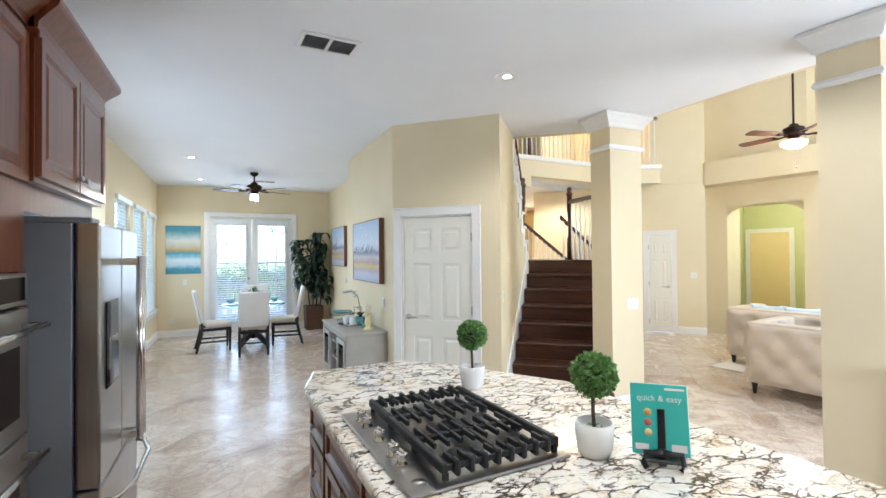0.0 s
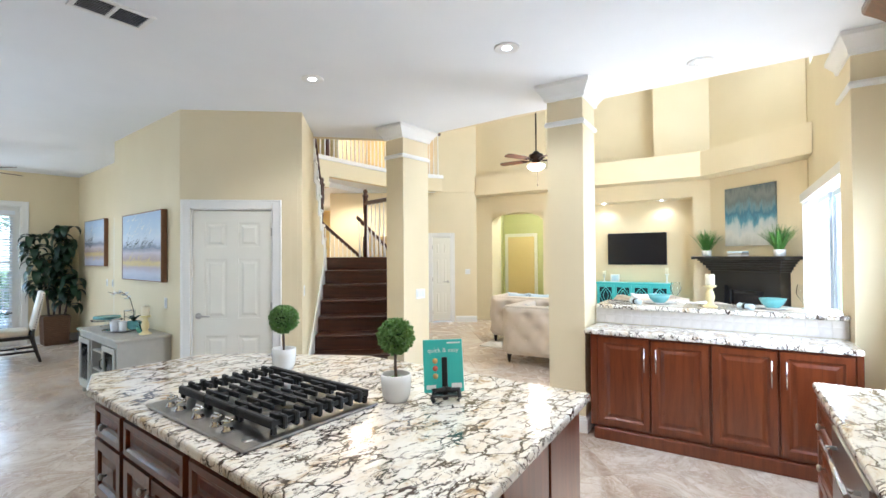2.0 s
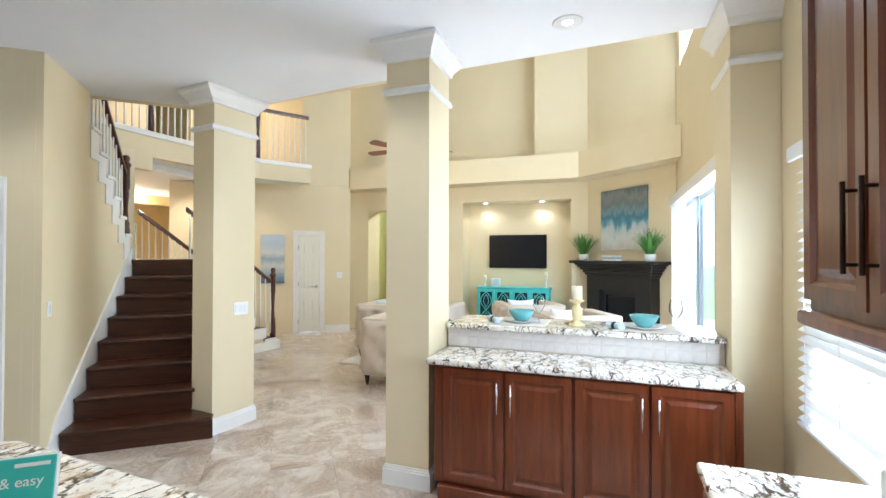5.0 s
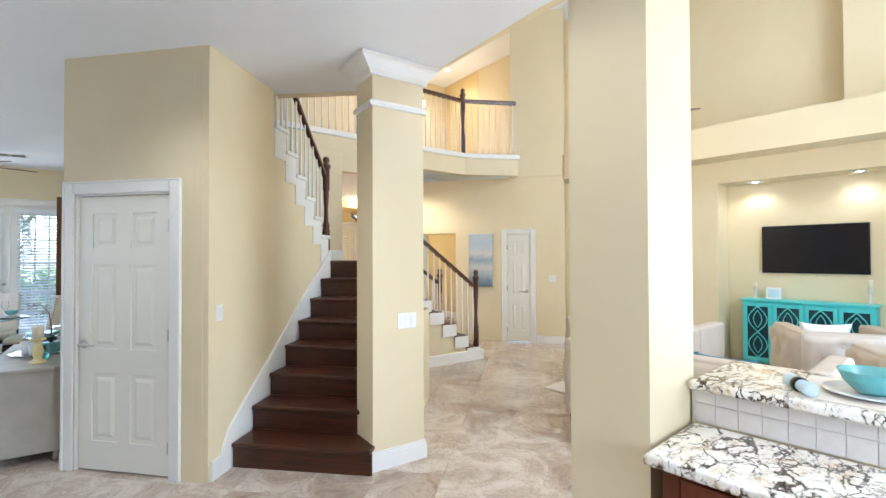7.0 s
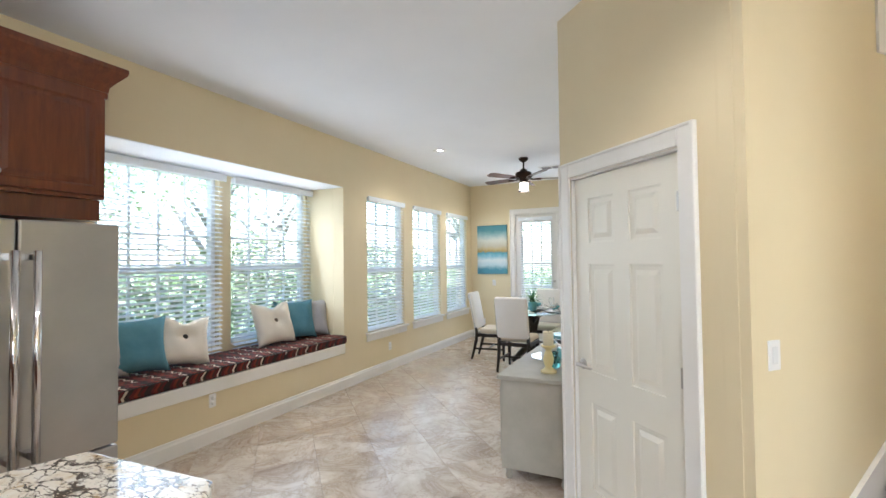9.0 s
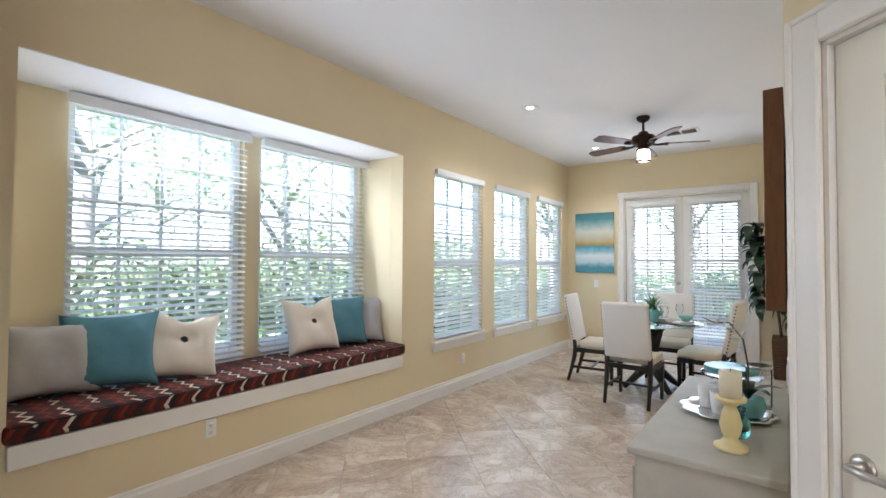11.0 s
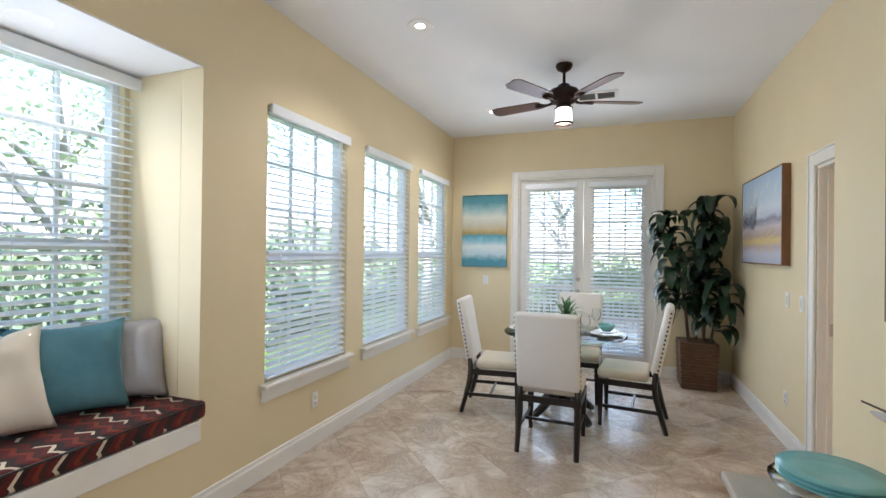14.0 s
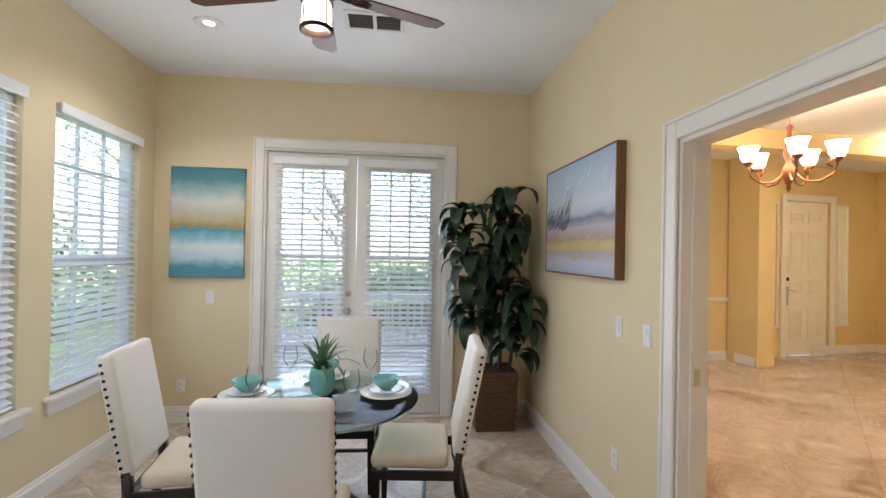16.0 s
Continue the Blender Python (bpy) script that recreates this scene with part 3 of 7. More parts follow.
# ---- stairs ----
SA = 47.5
S = pose(2.65, 3.65, 0, 0, 0, SA)          # local x up the stairs, local y to the left
R, G, S0 = 0.19, 0.271, 0.25
stairs = thing("staircase", S, "dark stained wooden stairs with white skirting and rails", "stairs", kind="structure")
wood_up = wood("dark_stair_wood_riser", (0.012, 0.004, 0.0013), (0.085, 0.023, 0.006), 0.42, (14, 1.2, 14), 3.0, 0.05)
tread = part("tread", box(BM(), -0.03, G, -1.1, -0.03, R - 0.035, R, 0.012, seg=2), wood_up, stairs, at=pose(S0, 0, 0))
riser = part("riser", box(BM(), 0.0, 0.02, -1.1, -0.03, 0.0, R - 0.035), wood_up, stairs, at=pose(S0, 0, 0))
for k in range(1, 7):
    again(tread, pose(S0 + k * G, 0, k * R))
    again(riser, pose(S0 + k * G, 0, k * R))
again(riser, pose(S0 + 7 * G, 0, 7 * R))
inv = S.inverted()
land = [(4.101, 5.238), (4.909, 4.492), (5.184, 5.291), (5.161, 6.143), (4.557, 6.059), (3.441, 5.717)]
part("landing", prism(BM(), [tuple((inv @ Vector((x, y, 0))).xy) for x, y in land], 8 * R - 0.04, 8 * R, 0.01), wood_up, stairs)
part("landing_base", prism(BM(), [tuple((inv @ Vector((x, y, 0))).xy) for x, y in land], 0.0, 8 * R - 0.045), WALL, stairs)
part("inner_wall", box(BM(), 0.6, 2.1, -1.2, -1.12, 0, 1.0), WALL, stairs)
# white skirting that climbs along the wall
sk = [(0.02, 0.0), (0.25, 0.0), (S0 + 7 * G + 0.02, 7 * R), (S0 + 7 * G + 0.02, 8 * R + 0.13), (0.22, 0.30), (0.12, 0.14), (0.02, 0.14)]
bm = BM()
va = [bm.verts.new((x, -0.002, z)) for x, z in sk]
vb = [bm.verts.new((x, -0.022, z)) for x, z in sk]
bm.faces.new(va)
bm.faces.new(vb[::-1])
for k in range(len(sk)):
    j = (k + 1) % len(sk)
    bm.faces.new((va[k], vb[k], vb[j], va[j]))
part("skirting", bm, TRIM, stairs, "white painted skirting board")
# wall beside the stairs; its top steps up with the upper flight
UG, UN, UE = 0.205, 6, 2.12
prof = [(0.0, 0.0), (UE + 0.1, 0.0), (UE + 0.1, 8 * R + 0.1)]
x, z = UE, 8 * R + 0.10
for k in range(UN):
    prof += [(x, z), (x, z + R)]
    x, z = x - UG, z + R
prof += [(x, z), (x - 0.0, 3.3), (0.0, 3.3)]
bm = BM()
va = [bm.verts.new((u, 0.0, w)) for u, w in prof]
vb = [bm.verts.new((u, 0.12, w)) for u, w in prof]
bm.faces.new(va)
bm.faces.new(vb[::-1])
for k in range(len(prof)):
    j = (k + 1) % len(prof)
    bm.faces.new((va[k], vb[k], vb[j], va[j]))
bmesh.ops.recalc_face_normals(bm, faces=bm.faces[:])
tagged(part("wall_stairs", bm, WALL, at=S), "cream wall beside the stairs with a stepped top", "wall", kind="structure")
# white string, newel, rail and balusters of the upper flight
upper = thing("upper_stair_railing", S, "mahogany rail with white balusters on the upper stair flight", "railing", kind="structure")
x, z = UE, 8 * R + 0.10
steps = []
for k in range(UN):
    steps.append((x, z + R))
    bm = box(BM(), x - UG, x + 0.025, -0.03, 0.14, z + R - 0.03, z + R + 0.006, 0.004)
    box(bm, x - UG, x + 0.004, -0.012, -0.001, z - 0.10, z + R - 0.03)
    part("step_end", bm, TRIM, upper)
    x, z = x - UG, z + R
bal = None
BALP = [(0.014, 0.0), (0.014, 0.16), (0.017, 0.17), (0.012, 0.19), (0.015, 0.24), (0.010, 0.55), (0.008, 0.86)]
for k, (x, z) in enumerate(steps):
    for j in range(2):
        at = pose(x - UG * (0.25 + 0.5 * j), 0.06, z)
        if bal is None:
            bal = part("baluster", lathe(BM(), BALP, 8), TRIM, upper, at=at)
        else:
            again(bal, at)
RAILP = [(-0.03, -0.03), (0.03, -0.03), (0.034, 0.0), (0.03, 0.022), (0.015, 0.035), (-0.015, 0.035), (-0.03, 0.022), (-0.034, 0.0)]
part("handrail", sweep(BM(), RAILP, (UE + 0.06, 0.06, 8 * R + 1.02), (UE - UN * UG, 0.06, 8 * R + 1.02 + UN * R), up=(0, 0, 1)), RAILW, upper)
NEWEL = [(0.045, 0.0), (0.045, 0.26), (0.036, 0.30), (0.045, 0.33), (0.030, 0.36), (0.022, 0.52), (0.034, 0.70), (0.028, 0.73), (0.040, 0.76), (0.040, 1.02), (0.052, 1.03), (0.052, 1.06), (0.03, 1.08), (0.042, 1.12), (0.03, 1.155), (0.0, 1.165)]


def newel(parent, at, tall=1.0):
    return part("newel_post", lathe(BM(), [(r, h * tall) for r, h in NEWEL], 14), RAILW, parent, "turned mahogany newel post", at)


newel(upper, pose(UE + 0.11, 0.06, 8 * R + 0.1), 0.98)


def railing(parent, p, q, base, top, gap=0.125, rail=True):
    """Balusters and a handrail between two points; the base and the rail may slope."""
    p, q = Vector(p), Vector(q)
    n = max(1, int((q - p).xy.length / gap))
    one = None
    for k in range(n):
        c = p.lerp(q, (k + 0.5) / n)
        h = top
        at = pose(c.x, c.y, c.z) @ Matrix.Diagonal((1, 1, h / 0.86, 1))
        if one is None:
            one = part("baluster", lathe(BM(), BALP, 8), TRIM, parent, at=at)
        else:
            again(one, at, parent)
    if rail:
        part("handrail", sweep(BM(), RAILP, p + Vector((0, 0, top + 0.02)), q + Vector((0, 0, top + 0.02))), RAILW, parent)


# landing guard rail and the flight down to the foyer
guard = thing("landing_railing", pose(0, 0, 0), "mahogany landing rail with white balusters", "railing", kind="structure")
newel(guard, pose(5.069, 5.416, 8 * R), 1.0)
newel(guard, pose(4.926, 4.662, 8 * R), 1.0)
railing(guard, (5.069, 5.416, 8 * R), (4.926, 4.662, 8 * R), 0, 0.90)
foyer = thing("foyer_stairs", pose(0, 0, 0), "white sided stair flight down to the foyer", "stairs", kind="structure")
FD = Vector((1.0, 0.0, 0))
f0 = Vector((5.06, 5.56, 0))
for k in range(7):
    a = f0 + FD * (0.22 * k)
    m = pose(a.x, a.y, 0)
    part("stair_block", box(BM(), 0, 0.22, 0.03, 1.1, 0, (7 - k) * R - 0.035), WALL, foyer, at=m)
    part("tread", box(BM(), 0, 0.245, 0.0, 1.1, (7 - k) * R - 0.035, (7 - k) * R, 0.008), wood_up, foyer, at=m)
    part("step_end", box(BM(), -0.01, 0.235, -0.015, 0.0, (7 - k) * R - 0.17, (7 - k) * R - 0.003), TRIM, foyer, at=m)
part("skirting", box(BM(), -0.1, 1.62, -0.03, 0.028, 0.0, 0.14), TRIM, foyer, at=pose(f0.x, f0.y, 0))
part("side_wall", box(BM(), -0.3, 0.002, -0.005, 1.1, 0.0, 7 * R), WALL, foyer, at=pose(f0.x, f0.y, 0))
frail = thing("foyer_stair_railing", pose(0, 0, 0), "sloping mahogany rail with white balusters and turned newel", "railing", kind="structure")
end = f0 + FD * 1.53
newel(frail, pose(end.x, end.y + 0.05, 0.14), 1.05)
railing(frail, (f0.x, f0.y + 0.06, 7 * R + 0.02), (end.x, end.y + 0.06, R + 0.04), 0, 0.84, 0.1)
frail = thing("foyer_stair_railing", pose(0, 0, 0), "sloping mahogany rail with white balusters on the far stair side", "railing", kind="structure")
railing(frail, (f0.x - 0.1, f0.y + 1.04, 7 * R + 0.02), (end.x, end.y + 1.04, R + 0.04), 0, 0.84, 0.1)
newel(frail, pose(end.x, end.y + 1.04, 0.14), 1.05)

# gallery
gallery = thing("gallery", pose(0, 0, 0), "cream upper gallery with white trim over the foyer", "gallery", kind="structure")
GL = [(3.0, 6.18), (5.0, 6.33), (7.03, 6.45), (7.90, 6.03)]
for low, (x0, y0), (x1, y1) in zip((2.80, 3.0, 3.0), GL, GL[1:]):
    p, q = Vector((x0, y0, 0)), Vector((x1, y1, 0))
    a = math.degrees(math.atan2(y1 - y0, x1 - x0))
    n = (q - p).length
    part("fascia", box(BM(), 0, n, 0, 0.12, low, 3.29), WALL, gallery, at=pose(x0, y0, 0, 0, 0, a))
    part("trim_cap", box(BM(), -0.02, n + 0.02, -0.03, 0.15, 3.291, 3.37, 0.006), TRIM, gallery, at=pose(x0, y0, 0, 0, 0, a))
    rr = thing("gallery_railing", pose(0, 0, 0), "mahogany gallery rail with white balusters", "railing", "gallery railings", "structure")
    railing(rr, (x0, y0 + 0.06, 3.37), (x1, y1 + 0.06, 3.37), 0, 0.92, 0.105)
    if x1 < 7.5:
        newel(rr, pose(x1, y1 + 0.06, 3.37), 1.0)
part("floor_slab", prism(BM(), [(3.0, 6.30), (5.0, 6.45), (7.03, 6.57), (7.90, 6.15), (9.0, 6.6), (9.0, 9.7), (2.3, 9.4)], 3.135, 3.288), CEIL, gallery)
wall("wall_landing", (3.143, 5.781), (4.607, 6.057), 3.0, 0.12, z0=0.0)
baseboard((3.143, 5.781), (4.607, 6.057), 8 * R + 0.001)

# ---- tall flush doors, casings, windows ----
CASE = [(0, 0), (0.09, 0), (0.09, 0.012), (0.078, 0.02), (0.02, 0.02), (0.008, 0.012), (0, 0.01)]


def casing(bm, w, h, cw=0.09, d=0.02):
    """A door casing round an opening w wide and h high, standing proud towards -y."""
    for x0, x1, z0, z1 in ((-cw, 0, 0, h + cw), (w, w + cw, 0, h + cw), (0, w, h, h + cw)):
        box(bm, x0, x1, -d, -0.001, z0, z1, 0.005)
    for x0, x1, z0, z1 in ((-cw - 0.004, -cw + 0.016, 0, h + cw + 0.004), (w + cw - 0.016, w + cw + 0.004, 0, h + cw + 0.004), (-cw + 0.016, w + cw - 0.016, h + cw - 0.012, h + cw + 0.004)):
        box(bm, x0, x1, -d - 0.008, -0.001, z0, z1, 0.004)
    return bm


def panel_door(name, m, w, h, label, hinge_right=True, lever=True, thick=0.12, inset=0.02):
    """A six-panel door with casing, jamb, hinges and lever; local x along the wall, the room at -y."""
    ob = thing(name, m, label, "door", kind="structure")
    part("casing", casing(BM(), w, h), TRIM, ob)
    bm = BM()
    for x0, x1, z0, z1 in ((0, 0.012, 0, h), (w - 0.012, w, 0, h), (0.012, w - 0.012, h - 0.012, h)):
        box(bm, x0, x1, -0.001, thick, z0, z1)
    part("jamb", bm, TRIM, ob)
    g = 0.016
    t = 0.036
    bm = BM()
    y0, y1 = inset, inset + t
    st, mid = 0.115 * w / 0.8, 0.11 * w / 0.8
    rows = [(0.22 * h / 2.04, 0.72 * h / 2.04), (0.90 * h / 2.04, 1.52 * h / 2.04), (1.64 * h / 2.04, 1.90 * h / 2.04)]
    xs = [(g + st, w / 2 - mid / 2), (w / 2 + mid / 2, w - g - st)]
    cols = [(g, xs[0][0]), (xs[0][1], xs[1][0]), (xs[1][1], w - g)]
    for a, b in cols:
        box(bm, a, b, y0, y1, 0.012, h - g)
    zs = [0.012] + [v for r in rows for v in r] + [h - g]
    for k in range(0, len(zs), 2):
        for a, b in xs:
            box(bm, a, b, y0, y1, zs[k], zs[k + 1])
    part("leaf", bm, DOORP, ob)
    for a, b in xs:
        for c, d in rows:
            bm = BM()
            prof = [(0, 0.010), (0.012, 0.012), (0.03, 0.012), (0.055, 0.002)]
            rings = []
            for o, dep in prof:
                rings.append([bm.verts.new(v) for v in ((a + o, y0 + dep, c + o), (b - o, y0 + dep, c + o), (b - o, y0 + dep, d - o), (a + o, y0 + dep, d - o))])
            for r0, r1 in zip(rings, rings[1:]):
                for k in range(4):
                    bm.faces.new((r0[k], r0[(k + 1) % 4], r1[(k + 1) % 4], r1[k]))
            bm.faces.new(rings[-1])
            part("door_panel", bm, DOORP, ob)
    hx = w - 0.006 if hinge_right else 0.006
    for hz in (0.22, h / 2, h - 0.24):
        part("hinge", box(BM(), hx - 0.012, hx + 0.014, -0.012, 0.022, hz - 0.045, hz + 0.045, 0.003), NICKEL, ob)
    if lever:
        kx, s = (0.07, 1) if hinge_right else (w - 0.07, -1)
        bm = lathe(BM(), [(0.032, 0), (0.032, 0.006), (0.02, 0.012), (0.011, 0.014), (0.011, 0.05), (0.0, 0.052)], 18, pose(kx, y0, 0.93, 90))
        rope(bm, [(kx, y0 - 0.045, 0.93), (kx + s * 0.04, y0 - 0.05, 0.932), (kx + s * 0.09, y0 - 0.045, 0.93), (kx + s * 0.125, y0 - 0.04, 0.927)], [0.011, 0.010, 0.009, 0.006])
        part("door_lever", bm, NICKEL, ob, "satin nickel lever handle", smooth=True)
    return ob


pa = math.degrees(math.atan2(3.678 - 4.52, 2.615 - 1.78))
u = Vector((2.615 - 1.78, 3.678 - 4.52, 0)).normalized()
panel_door("door_1", pose(1.78 + u.x * 0.11, 4.52 + u.y * 0.11, 0, 0, 0, pa), 0.82, 2.04, "white six-panel pantry door, shut, with a nickel lever")
panel_door("door_2", pose(6.41 + 2.37 * 0.630, 8.19 - 2.37 * 0.7766, 0, 0, 0, FA), 0.43, 1.97, "white six-panel closet door in the foyer, shut", hinge_right=False)
tagged(part("trim", casing(BM(), 1.08, 2.08), TRIM, at=pose(2.19, 8.0, 0, 0, 0, -90)), "white casing of the dining room doorway", "door casing", kind="structure")
bm = BM()
for y0, y1, z0, z1 in ((6.92, 6.94, 0, 2.08), (7.98, 8.0, 0, 2.08), (6.94, 7.98, 2.06, 2.08)):
    box(bm, 2.191, 2.331, y0, y1, z0, z1)
for y0, y1 in ((6.94, 6.952), (7.968, 7.98)):
    box(bm, 2.24, 2.28, y0, y1, 0, 2.06)
tagged(part("door_jamb", bm, TRIM), "white jamb of the dining room doorway", "door jamb", kind="structure")
tagged(part("strike_plate", box(BM(), 2.25, 2.28, 7.962, 7.967, 0.95, 1.03, 0.002), NICKEL), "nickel strike plate on the white door jamb", "strike plate")


def sash_window(name, m, w, h, label, cols=3):
    """A double-hung window; local x along the wall, z up from the sill, the room at -y."""
    ob = thing(name, m, label, "window", kind="structure")
    f = 0.045
    bm = BM()
    for x0, x1, z0, z1 in ((0, f, 0, h), (w - f, w, 0, h), (f, w - f, 0, f), (f, w - f, h - f, h)):
        box(bm, x0, x1, 0.05, 0.12, z0, z1)
    part("window_frame", bm, VINYL, ob)
    mid = h * 0.45
    part("meeting_rail", box(BM(), f, w - f, 0.055, 0.115, mid - 0.03, mid + 0.03, 0.005), VINYL, ob)
    for z0, z1, rows in ((f, mid - 0.03, 2), (mid + 0.03, h - f, 3)):
        pane = part("pane", box(BM(), f, w - f, 0.083, 0.087, z0, z1), PANE, ob)
        pane.visible_shadow = False
        for k in range(1, cols):
            x = f + (w - 2 * f) * k / cols
            part("muntin", box(BM(), x - 0.009, x + 0.009, 0.074, 0.096, z0, z1), VINYL, ob)
        for k in range(1, rows):
            z = z0 + (z1 - z0) * k / rows
            part("muntin", box(BM(), f, w - f, 0.076, 0.094, z - 0.009, z + 0.009), VINYL, ob)
    return ob


def blind(m, w, h, label, tilt=18, gap=0.047, rail=0.07, cords=3):
    """A horizontal blind with a valance; hangs from local z = h down to 0, the room at -y."""
    ob = thing("window_blind", m, label, "blind", "white window blinds")
    part("valance", box(BM(), -0.015, w + 0.015, -0.055, -0.035, h - rail, h, 0.004), BLINDM, ob)
    part("head_rail", box(BM(), 0.005, w - 0.005, -0.03, 0.025, h - 0.05, h - 0.004), BLINDM, ob)
    part("bottom_rail", box(BM(), 0.005, w - 0.005, -0.025, 0.025, 0.0, 0.018, 0.004), BLINDM, ob)
    bm = BM()
    va = [bm.verts.new((x, y, z)) for x in (0.008, w - 0.008) for y, z in ((-0.025, 0.0), (0.0, 0.004), (0.025, 0.0), (0.025, -0.0025), (0.0, 0.0015), (-0.025, -0.0025))]
    for k in range(6):
        j = (k + 1) % 6
        bm.faces.new((va[k], va[j], va[6 + j], va[6 + k]))
    bm.faces.new(va[:6][::-1])
    bm.faces.new(va[6:])
    n = int((h - rail - 0.03) / gap)
    slat = None
    for k in range(n):
        at = pose(0, 0, 0.045 + k * gap, tilt)
        slat = again(slat, at, ob) if slat else part("slat", bm, BLINDM, ob, at=at)
    for k in range(cords):
        x = w * (0.12 + 0.76 * k / max(1, cords - 1))
        part("ladder_cord", box(BM(), x - 0.002, x + 0.002, -0.028, -0.026, 0.0, h - 0.05), BLINDM, ob)
    return ob


for k, (a, b) in enumerate(WINDOWS):
    m = pose(-1.2, a, 0.60, 0, 0, 90)
    sash_window(f"window_{k + 1}", m, b - a, 1.82, "white double-hung window with grilles")
    blind(pose(-1.2 - 0.02, a + 0.02, 0.62, 0, 0, 90), b - a - 0.04, 1.81, "white horizontal blind, slats open, over a nook window", 26)
    bm = box(BM(), -1.21, -1.14, a - 0.05, b + 0.05, 0.575, 0.605, 0.006)
    box(bm, -1.199, -1.175, a - 0.035, b + 0.035, 0.49, 0.575, 0.004)
    tagged(part("window_sill", bm, TRIM), "white wooden window sill and apron", "window sill", kind="structure")
for k, y in enumerate((3.69, 4.98)):
    sash_window(f"window_{k + 4}", pose(BX, y, 0.70, 0, 0, 90), 1.14, 1.76, "white double-hung bay window with grilles", 4)
    blind(pose(BX + 0.045, y - 0.01, 0.60, 0, 0, 90), 1.16, 1.86, "white horizontal blind, slats open, over the window seat", 20)

# french doors
fd = thing("door_3", pose(-0.27, 10.3, 0), "white glazed double doors to the porch, shut, with blinds", "french door", kind="structure")
part("casing", casing(BM(), 1.65, 2.45), TRIM, fd)
bm = BM()
for x0, x1, z0, z1 in ((0, 0.02, 0, 2.45), (1.63, 1.65, 0, 2.45), (0.02, 1.63, 2.43, 2.45), (0.02, 1.63, 0.0, 0.02)):
    box(bm, x0, x1, -0.001, 0.155, z0, z1)
part("jamb", bm, TRIM, fd)
for k in range(2):
    x0 = 0.022 + k * 0.805
    x1 = x0 + 0.80
    leaf = part("door_leaf", BM(), TRIM, fd)
    bm = BM()
    for a, b, c, d in ((x0, x0 + 0.125, 0.022, 2.425), (x1 - 0.125, x1, 0.022, 2.425), (x0 + 0.125, x1 - 0.125, 0.022, 0.25), (x0 + 0.125, x1 - 0.125, 2.28, 2.425)):
        box(bm, a, b, 0.03, 0.075, c, d, 0.002)
    bm.to_mesh(leaf.data)
    bm.free()
    g = part("pane", box(BM(), x0 + 0.125, x1 - 0.125, 0.050, 0.054, 0.25, 2.28), PANE, leaf)
    g.visible_shadow = False
    for j in range(1, 3):
        x = x0 + 0.125 + 0.55 * j / 3
        part("muntin", box(BM(), x - 0.009, x + 0.009, 0.04, 0.064, 0.25, 2.28), TRIM, leaf)
    for j in range(1, 5):
        z = 0.25 + 2.03 * j / 5
        part("muntin", box(BM(), x0 + 0.125, x1 - 0.125, 0.042, 0.062, z - 0.009, z + 0.009), TRIM, leaf)
    if k == 0:
        part("door_knob", lathe(BM(), [(0.03, 0), (0.03, 0.005), (0.012, 0.012), (0.012, 0.035), (0.028, 0.045), (0.03, 0.06), (0.015, 0.072), (0, 0.074)], 18, pose(x1 - 0.06, 0.03, 0.98, 90)), NICKEL, leaf)
        part("deadbolt", lathe(BM(), [(0.028, 0), (0.028, 0.01), (0.0, 0.014)], 16, pose(x1 - 0.06, 0.03, 1.14, 90)), NICKEL, leaf)
    blind(pose(-0.27 + x0 + 0.085, 10.285, 0.22), 0.63, 2.15, "white horizontal blind, slats open, on a porch door", 24, 0.047, 0.07, 2)
tagged(part("trim", box(BM(), -0.28, 1.40, 10.32, 10.46, -0.003, 0.02), NICKEL), "metal door threshold", "threshold", kind="structure")

tagged(part("trim", casing(BM(), 0.8, 2.06), TRIM, at=K @ pose(8.396, 4.45, 0, 0, 0, -90)), "white casing of the hall doorway", "door casing", kind="structure")

# ---- kitchen things ----


def raised_panel(bm, x0, x1, z0, z1, y=0.0, t=0.022):
    """A framed cabinet front with a raised field; its face towards -y."""
    f = min(0.062, (x1 - x0) * 0.22, (z1 - z0) * 0.28)
    prof = [(0.0, 0.0), (0.004, -t), (f - 0.014, -t), (f - 0.006, -t + 0.006), (f, -t + 0.012), (f + 0.012, -t + 0.012), (f + 0.035, -t + 0.004)]
    rings = [[bm.verts.new(v) for v in ((x0 + o, y + d, z0 + o), (x1 - o, y + d, z0 + o), (x1 - o, y + d, z1 - o), (x0 + o, y + d, z1 - o))] for o, d in prof]
    for r0, r1 in zip(rings, rings[1:]):
        for k in range(4):
            bm.faces.new((r0[k], r0[(k + 1) % 4], r1[(k + 1) % 4], r1[k]))
    bm.faces.new(rings[-1])
    bm.faces.new(rings[0][::-1])
    return bm


def knob(parent, x, z, y=-0.022):
    return part("knob", lathe(BM(), [(0.006, 0), (0.005, 0.012), (0.014, 0.018), (0.016, 0.024), (0.010, 0.030), (0, 0.031)], 14, pose(x, y, z, 90)), NICKEL, parent)


def bar_handle(parent, p, q, out=0.03, r=0.006, material=None):
    """A bar pull between p and q (local), standing out towards -y."""
    p, q, o = Vector(p), Vector(q), Vector((0, -out, 0))
    bm = tube(BM(), p + o, q + o, r, seg=10)
    for k in (0.1, 0.9):
        c = p.lerp(q, k)
        tube(bm, c, c + o, r * 0.8, seg=8)
    return part("handle", bm, material or NICKEL, parent)


CROWN = [(0, 0), (0.012, 0.0), (0.016, 0.03), (0.03, 0.05), (0.05, 0.075), (0.08, 0.11), (0.086, 0.125), (0.086, 0.15), (0, 0.15)]


